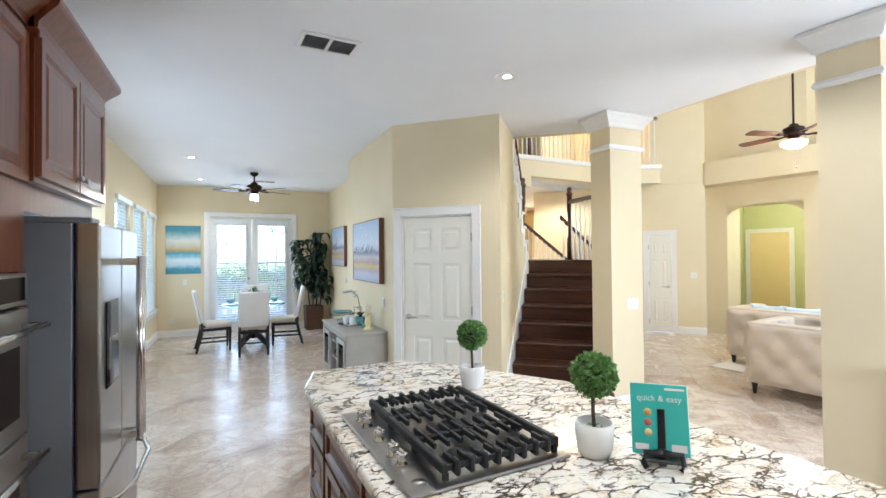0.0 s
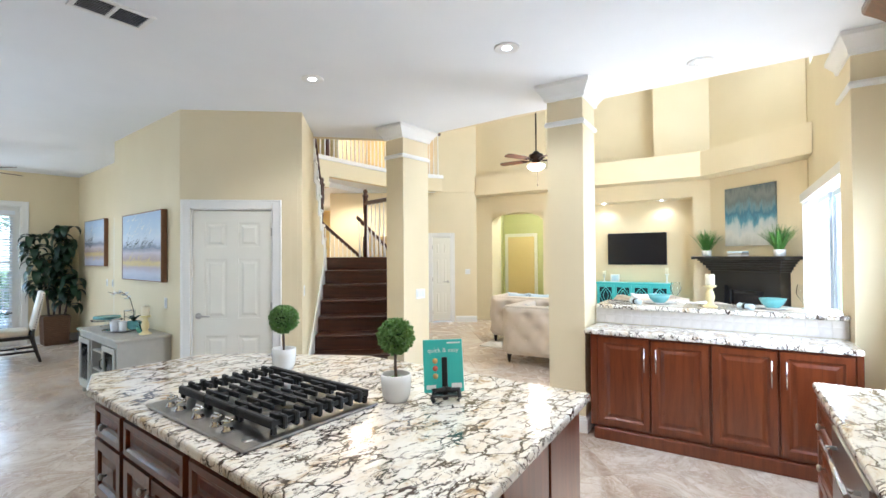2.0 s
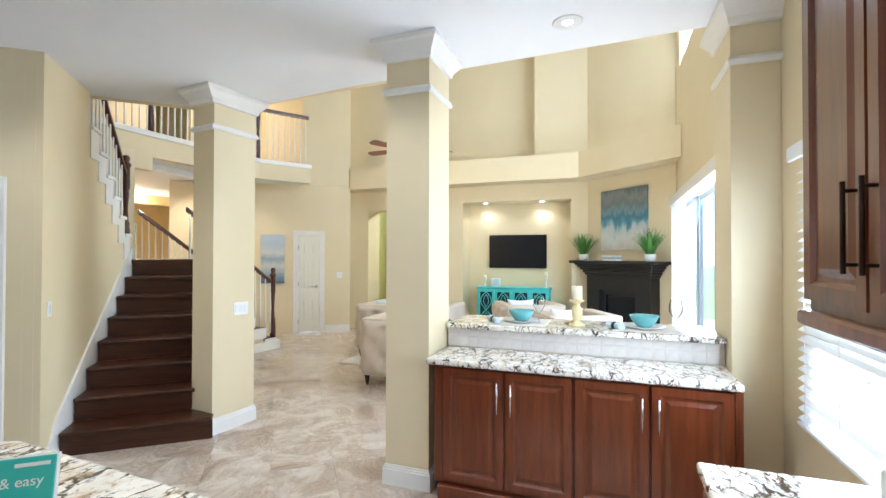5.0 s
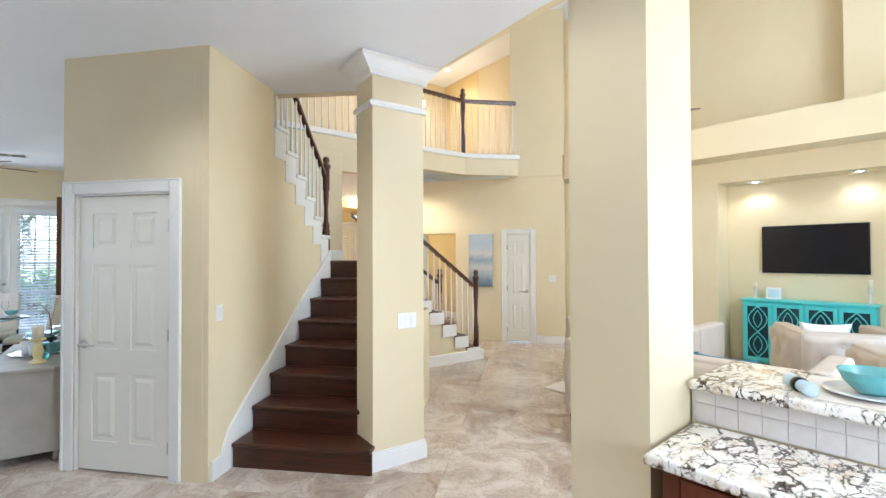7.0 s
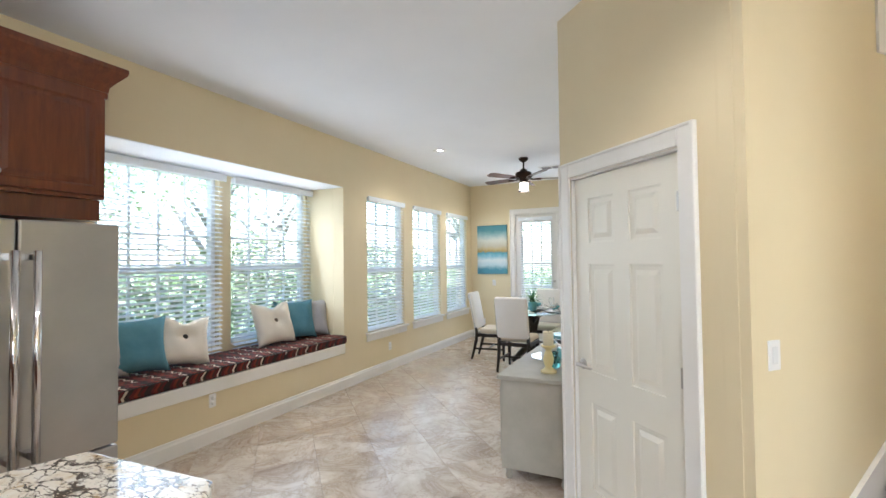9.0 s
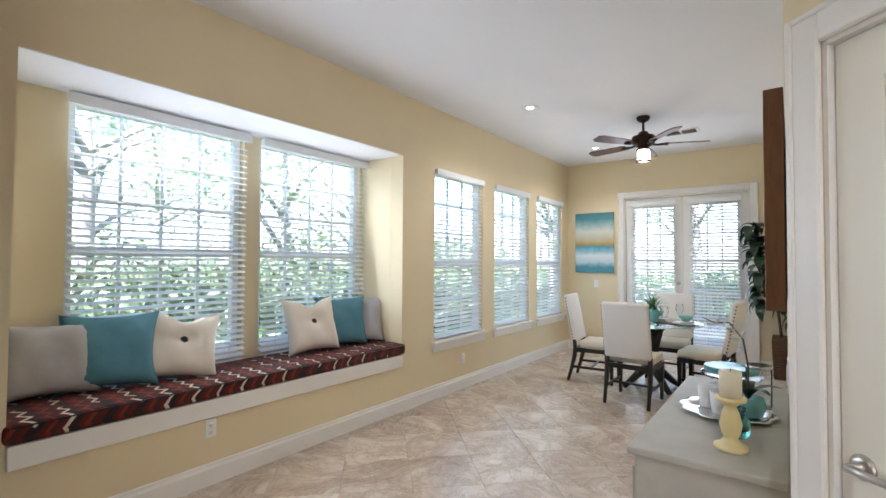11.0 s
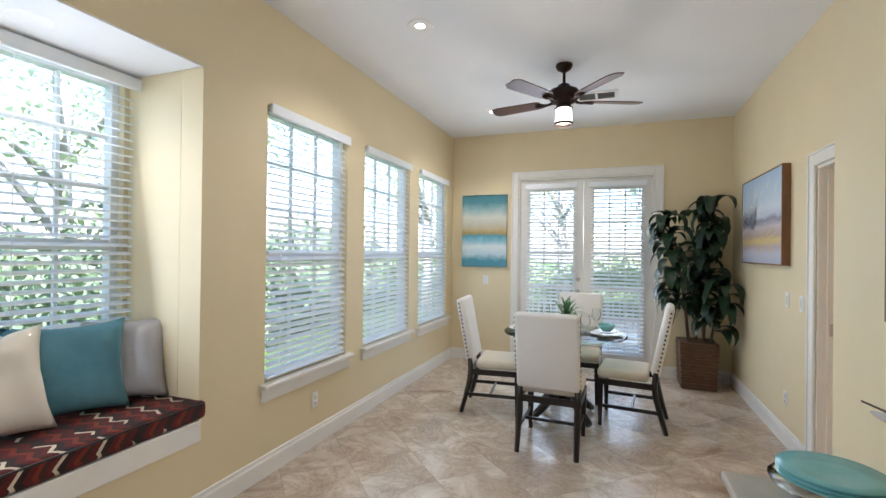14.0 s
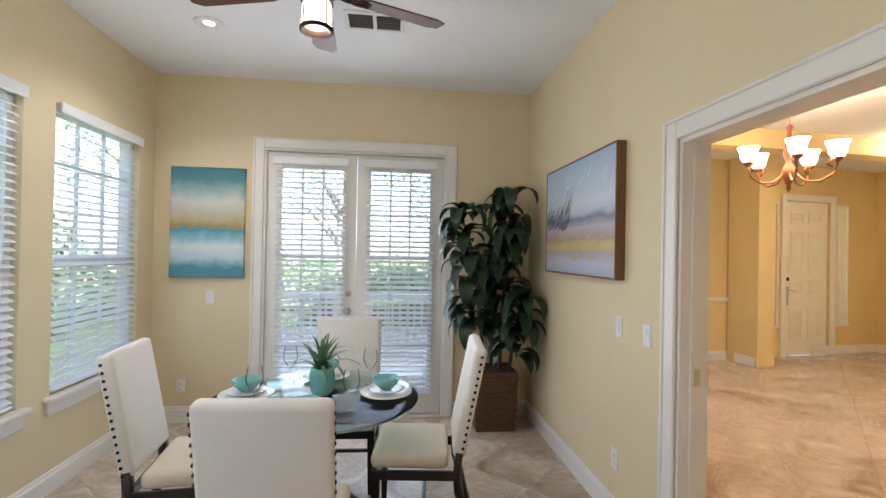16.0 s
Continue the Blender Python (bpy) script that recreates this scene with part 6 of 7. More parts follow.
# ceiling fans
def ceiling_fan(m, drop, label, radius=0.66, start=12, lantern=True, blades=5):
    """A fan hung from local z = 0 by a rod; the motor sits at -drop."""
    ob = thing("ceiling_fan", m, label, "ceiling fan")
    part("canopy", lathe(BM(), [(0.068, -0.0005), (0.07, -0.02), (0.055, -0.045), (0.02, -0.065), (0.015, -0.07)], 24), BRONZE, ob)
    part("rod", tube(BM(), (0, 0, -0.06), (0, 0, -drop + 0.10), 0.013, seg=12), BRONZE, ob)
    part("motor", lathe(BM(), [(0.02, -drop + 0.13), (0.05, -drop + 0.115), (0.06, -drop + 0.09), (0.115, -drop + 0.07), (0.125, -drop + 0.045), (0.12, -drop + 0.0), (0.10, -drop - 0.03), (0.06, -drop - 0.05), (0.055, -drop - 0.07)], 28), BRONZE, ob, smooth=True)
    for k in range(blades):
        a = start + 360 / blades * k
        mm = pose(0, 0, -drop - 0.02, 0, 0, a)
        bm = BM()
        out = [(0.20, -0.045), (0.24, -0.060), (0.42, -0.066), (radius - 0.05, -0.072), (radius, -0.045), (radius, 0.045), (radius - 0.05, 0.072), (0.42, 0.066), (0.24, 0.060), (0.20, 0.045)]
        prism(bm, out, -0.004, 0.004)
        b = part("blade", bm, BLADE, ob, "dark walnut blade", at=mm @ pose(0, 0, 0, 11))
        bm = rope(BM(), [(0.09, 0, 0.0), (0.14, 0, -0.012), (0.19, 0.0, -0.008), (0.25, 0, -0.007)], [0.014, 0.011, 0.014, 0.018], 8)
        for s in (-1, 1):
            rope(bm, [(0.15, 0, -0.012), (0.19, s * 0.03, -0.01), (0.23, s * 0.035, -0.008), (0.26, s * 0.012, -0.007)], 0.006, 6)
        part("blade_arm", bm, BRONZE, ob, at=mm @ pose(0, 0, 0, 11))
    if lantern:
        part("fitter", lathe(BM(), [(0.055, -drop - 0.065), (0.075, -drop - 0.075), (0.075, -drop - 0.085)], 24), BRONZE, ob)
        part("shade", lathe(BM(), [(0.062, -drop - 0.086), (0.066, -drop - 0.10), (0.070, -drop - 0.205), (0.066, -drop - 0.206)], 24), FROST, ob, "lit frosted glass shade")
        part("bottom_ring", lathe(BM(), [(0.073, -drop - 0.20), (0.078, -drop - 0.205), (0.078, -drop - 0.218), (0.06, -drop - 0.222), (0.055, -drop - 0.215)], 24), BRONZE, ob)
        for k in range(4):
            a = radians(45 + 90 * k)
            c, s = math.cos(a), math.sin(a)
            part("strap", tube(BM(), (0.070 * c, 0.070 * s, -drop - 0.085), (0.075 * c, 0.075 * s, -drop - 0.21), 0.004, seg=6), BRONZE, ob)
    else:
        part("fitter", lathe(BM(), [(0.05, -drop - 0.065), (0.12, -drop - 0.085), (0.12, -drop - 0.10)], 24), COPPER, ob)
        part("shade", lathe(BM(), [(0.13, -drop - 0.10), (0.15, -drop - 0.115), (0.135, -drop - 0.155), (0.08, -drop - 0.19), (0.0, -drop - 0.205)], 28), FROST, ob, "lit frosted glass bowl", smooth=True)
        part("pull_chain", tube(BM(), (0.05, 0, -drop - 0.19), (0.05, 0, -drop - 0.42), 0.003, seg=6), BRONZE, ob)
        part("pull_fob", lathe(BM(), [(0.004, -drop - 0.42), (0.010, -drop - 0.44), (0.004, -drop - 0.46)], 10, pose(0.05, 0, 0)), BRONZE, ob)
    return ob


ceiling_fan(pose(0.51, 8.22, CZ), 0.29, "dark bronze ceiling fan with a lit lantern", start=23)
bulb("fan_lamp", (0.51, 8.22, 2.55), 5, WARM, 0.07)


# pictures
def canvas(m, w, h, material, label, frame_mat, depth=0.045):
    """A framed canvas; local x across, z up, hung at y = 0 and facing -y."""
    ob = thing("painting", m, label, "painting", "paintings")
    part("canvas", box(BM(), -w / 2, w / 2, -depth + 0.004, -0.001, 0, h), material, ob)
    bm = BM()
    for x0, x1, z0, z1 in ((-w / 2 - 0.012, -w / 2, -0.012, h + 0.012), (w / 2, w / 2 + 0.012, -0.012, h + 0.012), (-w / 2, w / 2, -0.012, 0), (-w / 2, w / 2, h, h + 0.012)):
        box(bm, x0, x1, -depth, -0.001, z0, z1, 0.002)
    part("frame", bm, frame_mat, ob)
    return ob


ART1 = painted("teal_seascape", [(0.0, (0.09, 0.27, 0.34)), (0.09, (0.07, 0.28, 0.36)), (0.17, (0.50, 0.64, 0.68)), (0.28, (0.70, 0.76, 0.76)), (0.37, (0.25, 0.50, 0.58)), (0.43, (0.07, 0.32, 0.42)), (0.47, (0.40, 0.27, 0.08)), (0.51, (0.50, 0.40, 0.20)), (0.58, (0.55, 0.52, 0.40)), (0.70, (0.64, 0.65, 0.56)), (0.80, (0.30, 0.44, 0.45)), (0.90, (0.08, 0.25, 0.29)), (1.0, (0.06, 0.22, 0.26))], 2, 0.16, 3.0, (1.4, 1.4, 2.6))
ART2 = painted("pale_seascape", [(0.0, (0.36, 0.40, 0.50)), (0.10, (0.50, 0.50, 0.58)), (0.18, (0.44, 0.36, 0.40)), (0.25, (0.62, 0.48, 0.18)), (0.31, (0.42, 0.30, 0.26)), (0.40, (0.55, 0.48, 0.52)), (0.48, (0.20, 0.22, 0.30)), (0.53, (0.52, 0.56, 0.66)), (0.62, (0.62, 0.68, 0.76)), (0.75, (0.50, 0.60, 0.72)), (0.9, (0.42, 0.54, 0.70)), (1.0, (0.36, 0.48, 0.66))], 2, 0.14, 3.0, (1.5, 1.5, 4.0))
FRAMEW = wood("picture_frame_wood", (0.14, 0.06, 0.025), (0.24, 0.11, 0.05), 0.45, (10, 10, 2))
canvas(pose(-0.735, 10.3, 1.285), 0.60, 0.95, ART1, "teal and gold abstract seascape on canvas", ART1, 0.04)
nook_art = canvas(pose(2.19, 9.06, 1.41, 0, 0, -90), 1.14, 0.77, ART2, "framed pale seascape painting on the nook wall", FRAMEW, 0.06)
beach_art = canvas(pose(1.774, 5.46, 1.285, 0, 0, -90.3), 1.26, 0.76, ART2, "framed pale beach painting above the dresser", FRAMEW, 0.06)


def strokes(parent, n, seed, x0, x1, z0, z1, lean, length, material, name="brushwork"):
    """Thick curved strokes of paint laid on a canvas."""
    rnd = random.Random(seed)
    bm = BM()
    for k in range(n):
        x, z = rnd.uniform(x0, x1), rnd.uniform(z0, z1)
        a = radians(lean + rnd.uniform(-28, 28))
        s, w = length * rnd.uniform(0.4, 1.0), rnd.uniform(0.003, 0.009)
        pts = [(x + s * u * math.cos(a + 0.5 * u), z + s * u * math.sin(a + 0.5 * u), w * (1 - u * 0.8)) for u in (0, 0.33, 0.66, 1.0)]
        lo = [bm.verts.new((px, -0.0585 - 0.0003 * (k % 5), pz - ww)) for px, pz, ww in pts]
        hi = [bm.verts.new((px, -0.0585 - 0.0003 * (k % 5), pz + ww)) for px, pz, ww in pts]
        for q in range(3):
            bm.faces.new((lo[q], lo[q + 1], hi[q + 1], hi[q]))
    return tagged(part(name, bm, material, parent), "raised strokes of oil paint", kind="stuff")


DARKOIL = mottled("dark_blue_oil_paint", (0.05, 0.07, 0.09), (0.14, 0.16, 0.18), 0.5, 20.0)
PALEOIL = mottled("white_oil_paint", (0.70, 0.70, 0.70), (0.78, 0.76, 0.72), 0.5, 20.0)
GOLDOIL = mottled("ochre_oil_paint", (0.55, 0.40, 0.12), (0.66, 0.52, 0.22), 0.5, 20.0)
strokes(nook_art, 60, 3, -0.56, -0.12, 0.30, 0.44, 35, 0.26, DARKOIL)
strokes(nook_art, 30, 4, -0.5, 0.5, 0.42, 0.66, 12, 0.2, PALEOIL)
strokes(nook_art, 26, 5, -0.5, 0.3, 0.10, 0.24, 5, 0.22, GOLDOIL)
strokes(beach_art, 40, 6, -0.55, 0.35, 0.36, 0.42, 4, 0.2, DARKOIL)
strokes(beach_art, 34, 7, -0.4, 0.3, 0.16, 0.26, 3, 0.2, GOLDOIL)
strokes(beach_art, 26, 8, -0.5, 0.4, 0.5, 0.7, 10, 0.2, PALEOIL)

# corner plant
cp = thing("corner_plant", pose(1.80, 10.06, 0), "tall leafy cane plant in a woven brown basket", "plant")
bm = BM()
for k in range(15):
    z = 0.02 + 0.034 * k
    s = 0.172 + 0.0012 * k + (0.005 if k % 2 else 0)
    lathe(bm, [(s - 0.005, z - 0.017), (s, z - 0.011), (s, z + 0.011), (s - 0.005, z + 0.017)], square=True)
part("basket", bm, BASKET, cp, "square woven brown basket")
part("soil", box(BM(), -0.16, 0.16, -0.16, 0.16, 0.42, 0.47), BARK, cp)
rnd = random.Random(11)
canes = [(-0.08, -0.05, 1.86, -0.26, -0.16), (0.06, 0.0, 2.05, 0.10, -0.06), (0.0, 0.09, 1.55, 0.06, 0.06), (0.10, -0.10, 1.2, 0.14, -0.12)]
lk = [part("leaf", blade_leaf(0.38, 0.062, 2.6, 7, 0.3), LEAF, cp, at=pose(0, 0, 1.9)), part("leaf", blade_leaf(0.44, 0.068, 3.0, 8, 0.3), LEAF, cp, at=pose(0, 0.02, 1.9, 0, 0, 120)), part("leaf", blade_leaf(0.32, 0.055, 2.2, 6, 0.3), LEAF, cp, at=pose(0, 0.02, 1.9, 0, 0, 240))]
for x, y, top, lx, ly in canes:
    part("cane", rope(BM(), [(x, y, 0.38), (x + lx * 0.2, y + ly * 0.2, top * 0.5), (x + lx * 0.6, y + ly * 0.6, top * 0.85), (x + lx, y + ly, top)], [0.017, 0.016, 0.013, 0.009], 8), BARK, cp)
    for k in range(int(top * 34)):
        s = rnd.uniform(0.10, 1.0) ** 0.6
        z = 0.45 + (top - 0.43) * s
        f = min(1.0, z / top)
        a = rnd.uniform(95, 330)
        again(lk[k % 3], pose(x + lx * f, y + ly * f, z, 0, rnd.uniform(-25, 30), a) @ Matrix.Scale(rnd.uniform(0.65, 1.0), 4), cp)

# grey dresser with its things
DH = 0.735
dr = thing("dresser", pose(1.775, 6.06, 0, 0, 0, -90), "distressed grey painted sideboard with glazed doors and open shelves", "sideboard")
DW, DD = 1.34, 0.48
for x in (0, DW - 0.03):
    part("side_panel", box(BM(), x, x + 0.03, -DD, 0, 0.08, DH - 0.03, 0.002), GREYPAINT, dr)
part("back_panel", box(BM(), 0.03, DW - 0.03, -0.02, 0, 0.08, DH - 0.03), GREYPAINT, dr)
part("bottom_panel", box(BM(), 0.03, DW - 0.03, -DD, -0.02, 0.08, 0.12), GREYPAINT, dr)
part("top_rail", box(BM(), 0.03, DW - 0.03, -DD, -0.02, DH - 0.09, DH - 0.03), GREYPAINT, dr)
for x in (0.44, 0.87):
    part("divider", box(BM(), x, x + 0.03, -DD, -0.02, 0.12, DH - 0.09), GREYPAINT, dr)
part("top", box(BM(), -0.025, DW + 0.025, -DD - 0.025, 0.0, DH - 0.03, DH, 0.008, seg=2), GREYPAINT, dr)
for z in (0.33, 0.53):
    part("shelf", box(BM(), 0.47, 0.87, -DD + 0.01, -0.02, z, z + 0.018), GREYPAINT, dr)
for a, b in ((0.032, 0.438), (0.902, DW - 0.032)):
    bm = BM()
    for x0, x1, z0, z1 in ((a, a + 0.05, 0.125, DH - 0.095), (b - 0.05, b, 0.125, DH - 0.095), (a + 0.05, b - 0.05, 0.125, 0.18), (a + 0.05, b - 0.05, DH - 0.15, DH - 0.095)):
        box(bm, x0, x1, -DD - 0.018, -DD - 0.001, z0, z1, 0.003)
    d = part("cabinet_door", bm, GREYPAINT, dr)
    part("glass", box(BM(), a + 0.05, b - 0.05, -DD - 0.011, -DD - 0.008, 0.18, DH - 0.15), GLASS, d)
    hx = b - 0.025 if a < 0.1 else a + 0.025
    part("handle", rope(BM(), [(hx, -DD - 0.018, 0.40), (hx, -DD - 0.04, 0.42), (hx, -DD - 0.04, 0.48), (hx, -DD - 0.018, 0.50)], 0.006), BLACK, d, "black drop handle")
for x in (0.04, DW - 0.04):
    for y in (-0.05, -DD + 0.04):
        part("foot", lathe(BM(), [(0.016, 0), (0.026, 0.02), (0.018, 0.05), (0.028, 0.08)], 12, pose(x, y, 0)), GREYPAINT, dr)


def on_dresser(x, y, z=0.0, turn=0):
    return pose(x - 0.145, y - 0.02, DH + 0.0005 + z, 0, 0, turn)


cs = thing("cake_stand", on_dresser(1.66, 5.92), "glass cake stand with teal plates stacked on it", "cake stand")
part("stand", lathe(BM(), [(0.07, 0), (0.065, 0.008), (0.016, 0.02), (0.012, 0.05), (0.02, 0.062), (0.15, 0.07), (0.155, 0.082), (0.15, 0.078), (0, 0.074)], 32), GLASS, cs, smooth=True)
for k in range(3):
    tagged(part("teal_plate", lathe(BM(), [(0.07, 0), (0.075, 0.003), (0.135, 0.012), (0.135, 0.016), (0.075, 0.008), (0, 0.007)], 32), AQUA, at=on_dresser(1.66, 5.92, 0.0825 + 0.0115 * k), smooth=True), "teal plate stacked on the glass cake stand", "plate", "teal plates")
ty = thing("serving_tray", on_dresser(1.68, 5.42), "scalloped silver serving tray on the sideboard", "tray")
bm = lathe(BM(), [(0.12, 0), (0.15, 0.002), (0.185, 0.012), (0.20, 0.014), (0.185, 0.017), (0.148, 0.006), (0, 0.005)], 48)
for v in bm.verts:
    if v.co.xy.length > 0.17:
        v.co.xy *= 1 + 0.05 * math.cos(10 * math.atan2(v.co.y, v.co.x))
part("dish", bm, CHROME, ty, smooth=True)
for x, y in ((1.60, 5.44), (1.66, 5.36), (1.64, 5.52)):
    mg = thing("mug", on_dresser(x, y, 0.006, 40 * x), "white ceramic coffee mug on the tray", "mug", "white mugs")
    part("cup", lathe(BM(), [(0.03, 0), (0.033, 0.004), (0.042, 0.10), (0.039, 0.10), (0.031, 0.01), (0, 0.009)], 24), CERAMIC, mg, smooth=True)
    part("handle", rope(BM(), [(0.038, 0, 0.08), (0.062, 0, 0.082), (0.066, 0, 0.05), (0.052, 0, 0.028), (0.036, 0, 0.025)], 0.006), CERAMIC, mg)
oc = thing("orchid", on_dresser(1.77, 5.38, 0.007), "white orchid in a round aqua pot", "plant")
part("pot", lathe(BM(), [(0.035, 0), (0.055, 0.01), (0.07, 0.05), (0.06, 0.09), (0.052, 0.092), (0, 0.08)], 24), AQUA, oc, smooth=True)
part("stem", rope(BM(), [(0, 0, 0.08), (0.0, 0.02, 0.22), (-0.02, 0.05, 0.34), (-0.08, 0.10, 0.41), (-0.15, 0.14, 0.40), (-0.2, 0.16, 0.42)], [0.005, 0.004, 0.004, 0.003, 0.003, 0.002]), BARK, oc)
PETAL = mottled("orchid_petal", (0.8, 0.8, 0.78), (0.84, 0.84, 0.82), 0.6, 10.0, 60.0, 0.1)
pm = blade_leaf(0.05, 0.018, 0.4, 4, 0.1)
petal = part("petal", pm, PETAL, oc, at=pose(-0.05, 0.08, 0.38))
for fx, fy, fz in ((-0.05, 0.08, 0.38), (-0.10, 0.11, 0.40), (-0.14, 0.14, 0.39), (-0.03, 0.06, 0.34)):
    for k in range(5):
        again(petal, pose(fx, fy, fz, 72 * k, -60, 160 + 10 * k), oc)
for k in range(5):
    part("leaf", blade_leaf(0.16, 0.025, 1.5), LEAF, oc, at=pose(0, 0, 0.085, 0, 0, 72 * k + 20))
tagged(part("teal_vase", lathe(BM(), [(0.03, 0), (0.045, 0.02), (0.045, 0.07), (0.025, 0.10), (0.032, 0.12), (0.028, 0.12), (0.02, 0.1), (0, 0.02)], 22), clear("teal_glass", (0.2, 0.6, 0.6)), at=on_dresser(1.75, 5.08), smooth=True), "small teal glass vase on the sideboard", "vase")
candlestick(on_dresser(1.74, 4.93), "pale yellow candlestick with an ivory candle on the sideboard", 1.05)
hv = thing("hurricane_vase", on_dresser(1.80, 5.62), "clear glass hurricane vase with a metal rim", "vase")
part("glass", lathe(BM(), [(0.05, 0), (0.055, 0.005), (0.055, 0.2)], 24, cap=False), GLASS, hv, smooth=True)
part("rim", lathe(BM(), [(0.0555, 0.19), (0.058, 0.195), (0.0555, 0.203)], 24), CHROME, hv)

# ---- living room things ----


def tufted_sofa(m, w, label, d=0.88, h=0.82, name="tufted_sofa", cat="sofa"):
    """A low tufted sofa; local x along its back, which faces -y; the seat opens to +y."""
    ob = thing(name, m, label, cat, "tufted living room seats")

    def tufts(x0, x1, z0, z1, y, axis):
        bm = BM()
        nx, nz = max(8, int((x1 - x0) / 0.03)), max(6, int((z1 - z0) / 0.03))
        g = []
        px, pz = 0.17, 0.17
        for i in range(nx + 1):
            row = []
            for j in range(nz + 1):
                u, v = x0 + (x1 - x0) * i / nx, z0 + (z1 - z0) * j / nz
                a = math.cos(math.pi * (u / px + v / pz))
                b = math.cos(math.pi * (u / px - v / pz))
                k = 0.055 * (1 - (0.5 + 0.25 * (a + b)) ** 2)
                edge = min(1.0, min(i, nx - i, j, nz - j) / 1.0)
                row.append(bm.verts.new((u, y - k * edge, v) if axis == 0 else (y - k * edge, u, v)))
            g.append(row)
        for i in range(nx):
            for j in range(nz):
                q = (g[i][j], g[i + 1][j], g[i + 1][j + 1], g[i][j + 1])
                bm.faces.new(q if axis == 0 else q[::-1]).smooth = True
        return bm

    part("back", box(BM(), 0, w, 0, 0.16, 0.13, h, 0.03, seg=2), TUFT, ob)
    part("arm", box(BM(), 0, 0.16, 0.161, d, 0.13, h, 0.03, seg=2), TUFT, ob)
    part("arm", box(BM(), w - 0.16, w, 0.161, d, 0.13, h, 0.03, seg=2), TUFT, ob)
    part("tufted_back_panel", tufts(0.03, w - 0.03, 0.16, h - 0.03, -0.001, 0), TUFT, ob, "deep buttoned panel")
    part("tufted_arm_panel", tufts(0.03, d - 0.03, 0.16, h - 0.03, -0.001, 1), TUFT, ob, "deep buttoned panel")
    part("base", box(BM(), 0.161, w - 0.161, 0.161, d - 0.01, 0.14, 0.30, 0.01), TUFT, ob)
    n = max(1, round((w - 0.34) / 0.65))
    cw = (w - 0.34) / n
    for k in range(n):
        part("seat_cushion", box(BM(), 0.17 + cw * k, 0.17 + cw * (k + 1) - 0.006, 0.17, d + 0.01, 0.301, 0.45, 0.035, seg=3), TUFT, ob, smooth=True)
    for i in range(1, int(w / 0.17) + 1):
        for j in range(1, int(h / 0.17) + 1):
            x, z = 0.17 * i, 0.17 * j
            if (i + j) % 2 == 0 and 0.06 < x < w - 0.06 and 0.2 < z < h - 0.06:
                part("button", lathe(BM(), [(0.014, 0), (0.011, 0.006), (0, 0.008)], 8, pose(x, -0.003, z, 90)), TUFT, ob)
    for x in (0.06, w - 0.06):
        for y in (0.06, d - 0.06):
            part("leg", lathe(BM(), [(0.014, 0), (0.02, 0.03), (0.03, 0.10), (0.034, 0.129)], 10, pose(x, y, 0)), ESPRESSO, ob, "turned dark leg")
    return ob


tufted_sofa(pose(5.483, 2.93, 0, 0, 0, -83), 1.9, "beige tufted sofa with dark turned legs")
tufted_sofa(pose(6.68, 3.93, 0, 0, 0, -83), 1.5, "beige tufted loveseat behind the sofa")
tufted_sofa(K @ pose(4.15, 0.35, 0, 0, 0, -62), 0.95, "beige tufted armchair near the fireplace", 0.85, 0.80, "tufted_armchair", "armchair")
tufted_sofa(K @ pose(3.1, -0.45, 0, 0, 0, -62), 0.95, "beige tufted armchair before the sliding door", 0.85, 0.80, "tufted_armchair", "armchair")


def scatter(m, material, label, w=0.42):
    o = pillow("scatter_cushion", m, w, w * 0.9, 0.14, material, label)
    o["group"] = "living room cushions"
    return o


sm1 = pose(5.483, 2.93, 0.46, 0, 0, -83)
scatter(sm1 @ pose(0.45, 0.30, 0, -14, 0, 175), GREYFAB, "grey cushion on the tufted sofa")
scatter(sm1 @ pose(0.85, 0.30, 0, -14, 0, 185), TEALFAB, "blue cushion on the tufted sofa")
scatter(sm1 @ pose(1.25, 0.30, 0, -14, 0, 180), TEALFAB, "blue cushion at the sofa's middle")
sm2 = pose(6.68, 3.93, 0.46, 0, 0, -83)
scatter(sm2 @ pose(0.45, 0.3, 0.02, -14, 0, 170), PALEBLUE, "pale blue patterned cushion on the loveseat", 0.46)
scatter(sm2 @ pose(0.85, 0.3, 0.02, -14, 0, 190), PALEBLUE, "pale blue cushion leaning on the loveseat", 0.46)
scatter(K @ pose(4.55, 0.25, 0.5, -14, 0, 118), CERAMIC, "white cushion on the armchair", 0.44)
scatter(K @ pose(3.5, -0.55, 0.5, -14, 0, 118), CERAMIC, "white cushion on the armchair by the door", 0.44)
RUG = mottled("cream_shag_rug", (0.6, 0.55, 0.46), (0.7, 0.65, 0.56), 0.95, 8.0, 200.0, 0.6)
tagged(part("rug", box(BM(), 0, 2.2, 0, 1.9, 0.001, 0.018, 0.006), RUG, at=pose(6.25, 3.9, 0, 0, 0, -83)), "cream rug between the sofas", "rug")

tv = thing("television", K @ pose(6.295, 0.60, 1.32, 0, 0, -90), "flat black wall mounted television", "television")
part("bezel", box(BM(), -0.57, 0.57, -0.05, -0.001, 0, 0.66, 0.004), BLACK, tv)
part("screen", box(BM(), -0.56, 0.56, -0.053, -0.0505, 0.01, 0.65), TVBLACK, tv)
tc = thing("media_cabinet", K @ pose(6.28, 1.36, 0, 0, 0, -90), "turquoise media cabinet with fretwork glass doors", "cabinet")
part("body", box(BM(), 0.02, 1.41, -0.33, 0, 0.08, 0.93, 0.003), TURQ, tc)
part("top", box(BM(), 0, 1.43, -0.37, 0.0, 0.931, 0.96, 0.006), TURQ, tc)
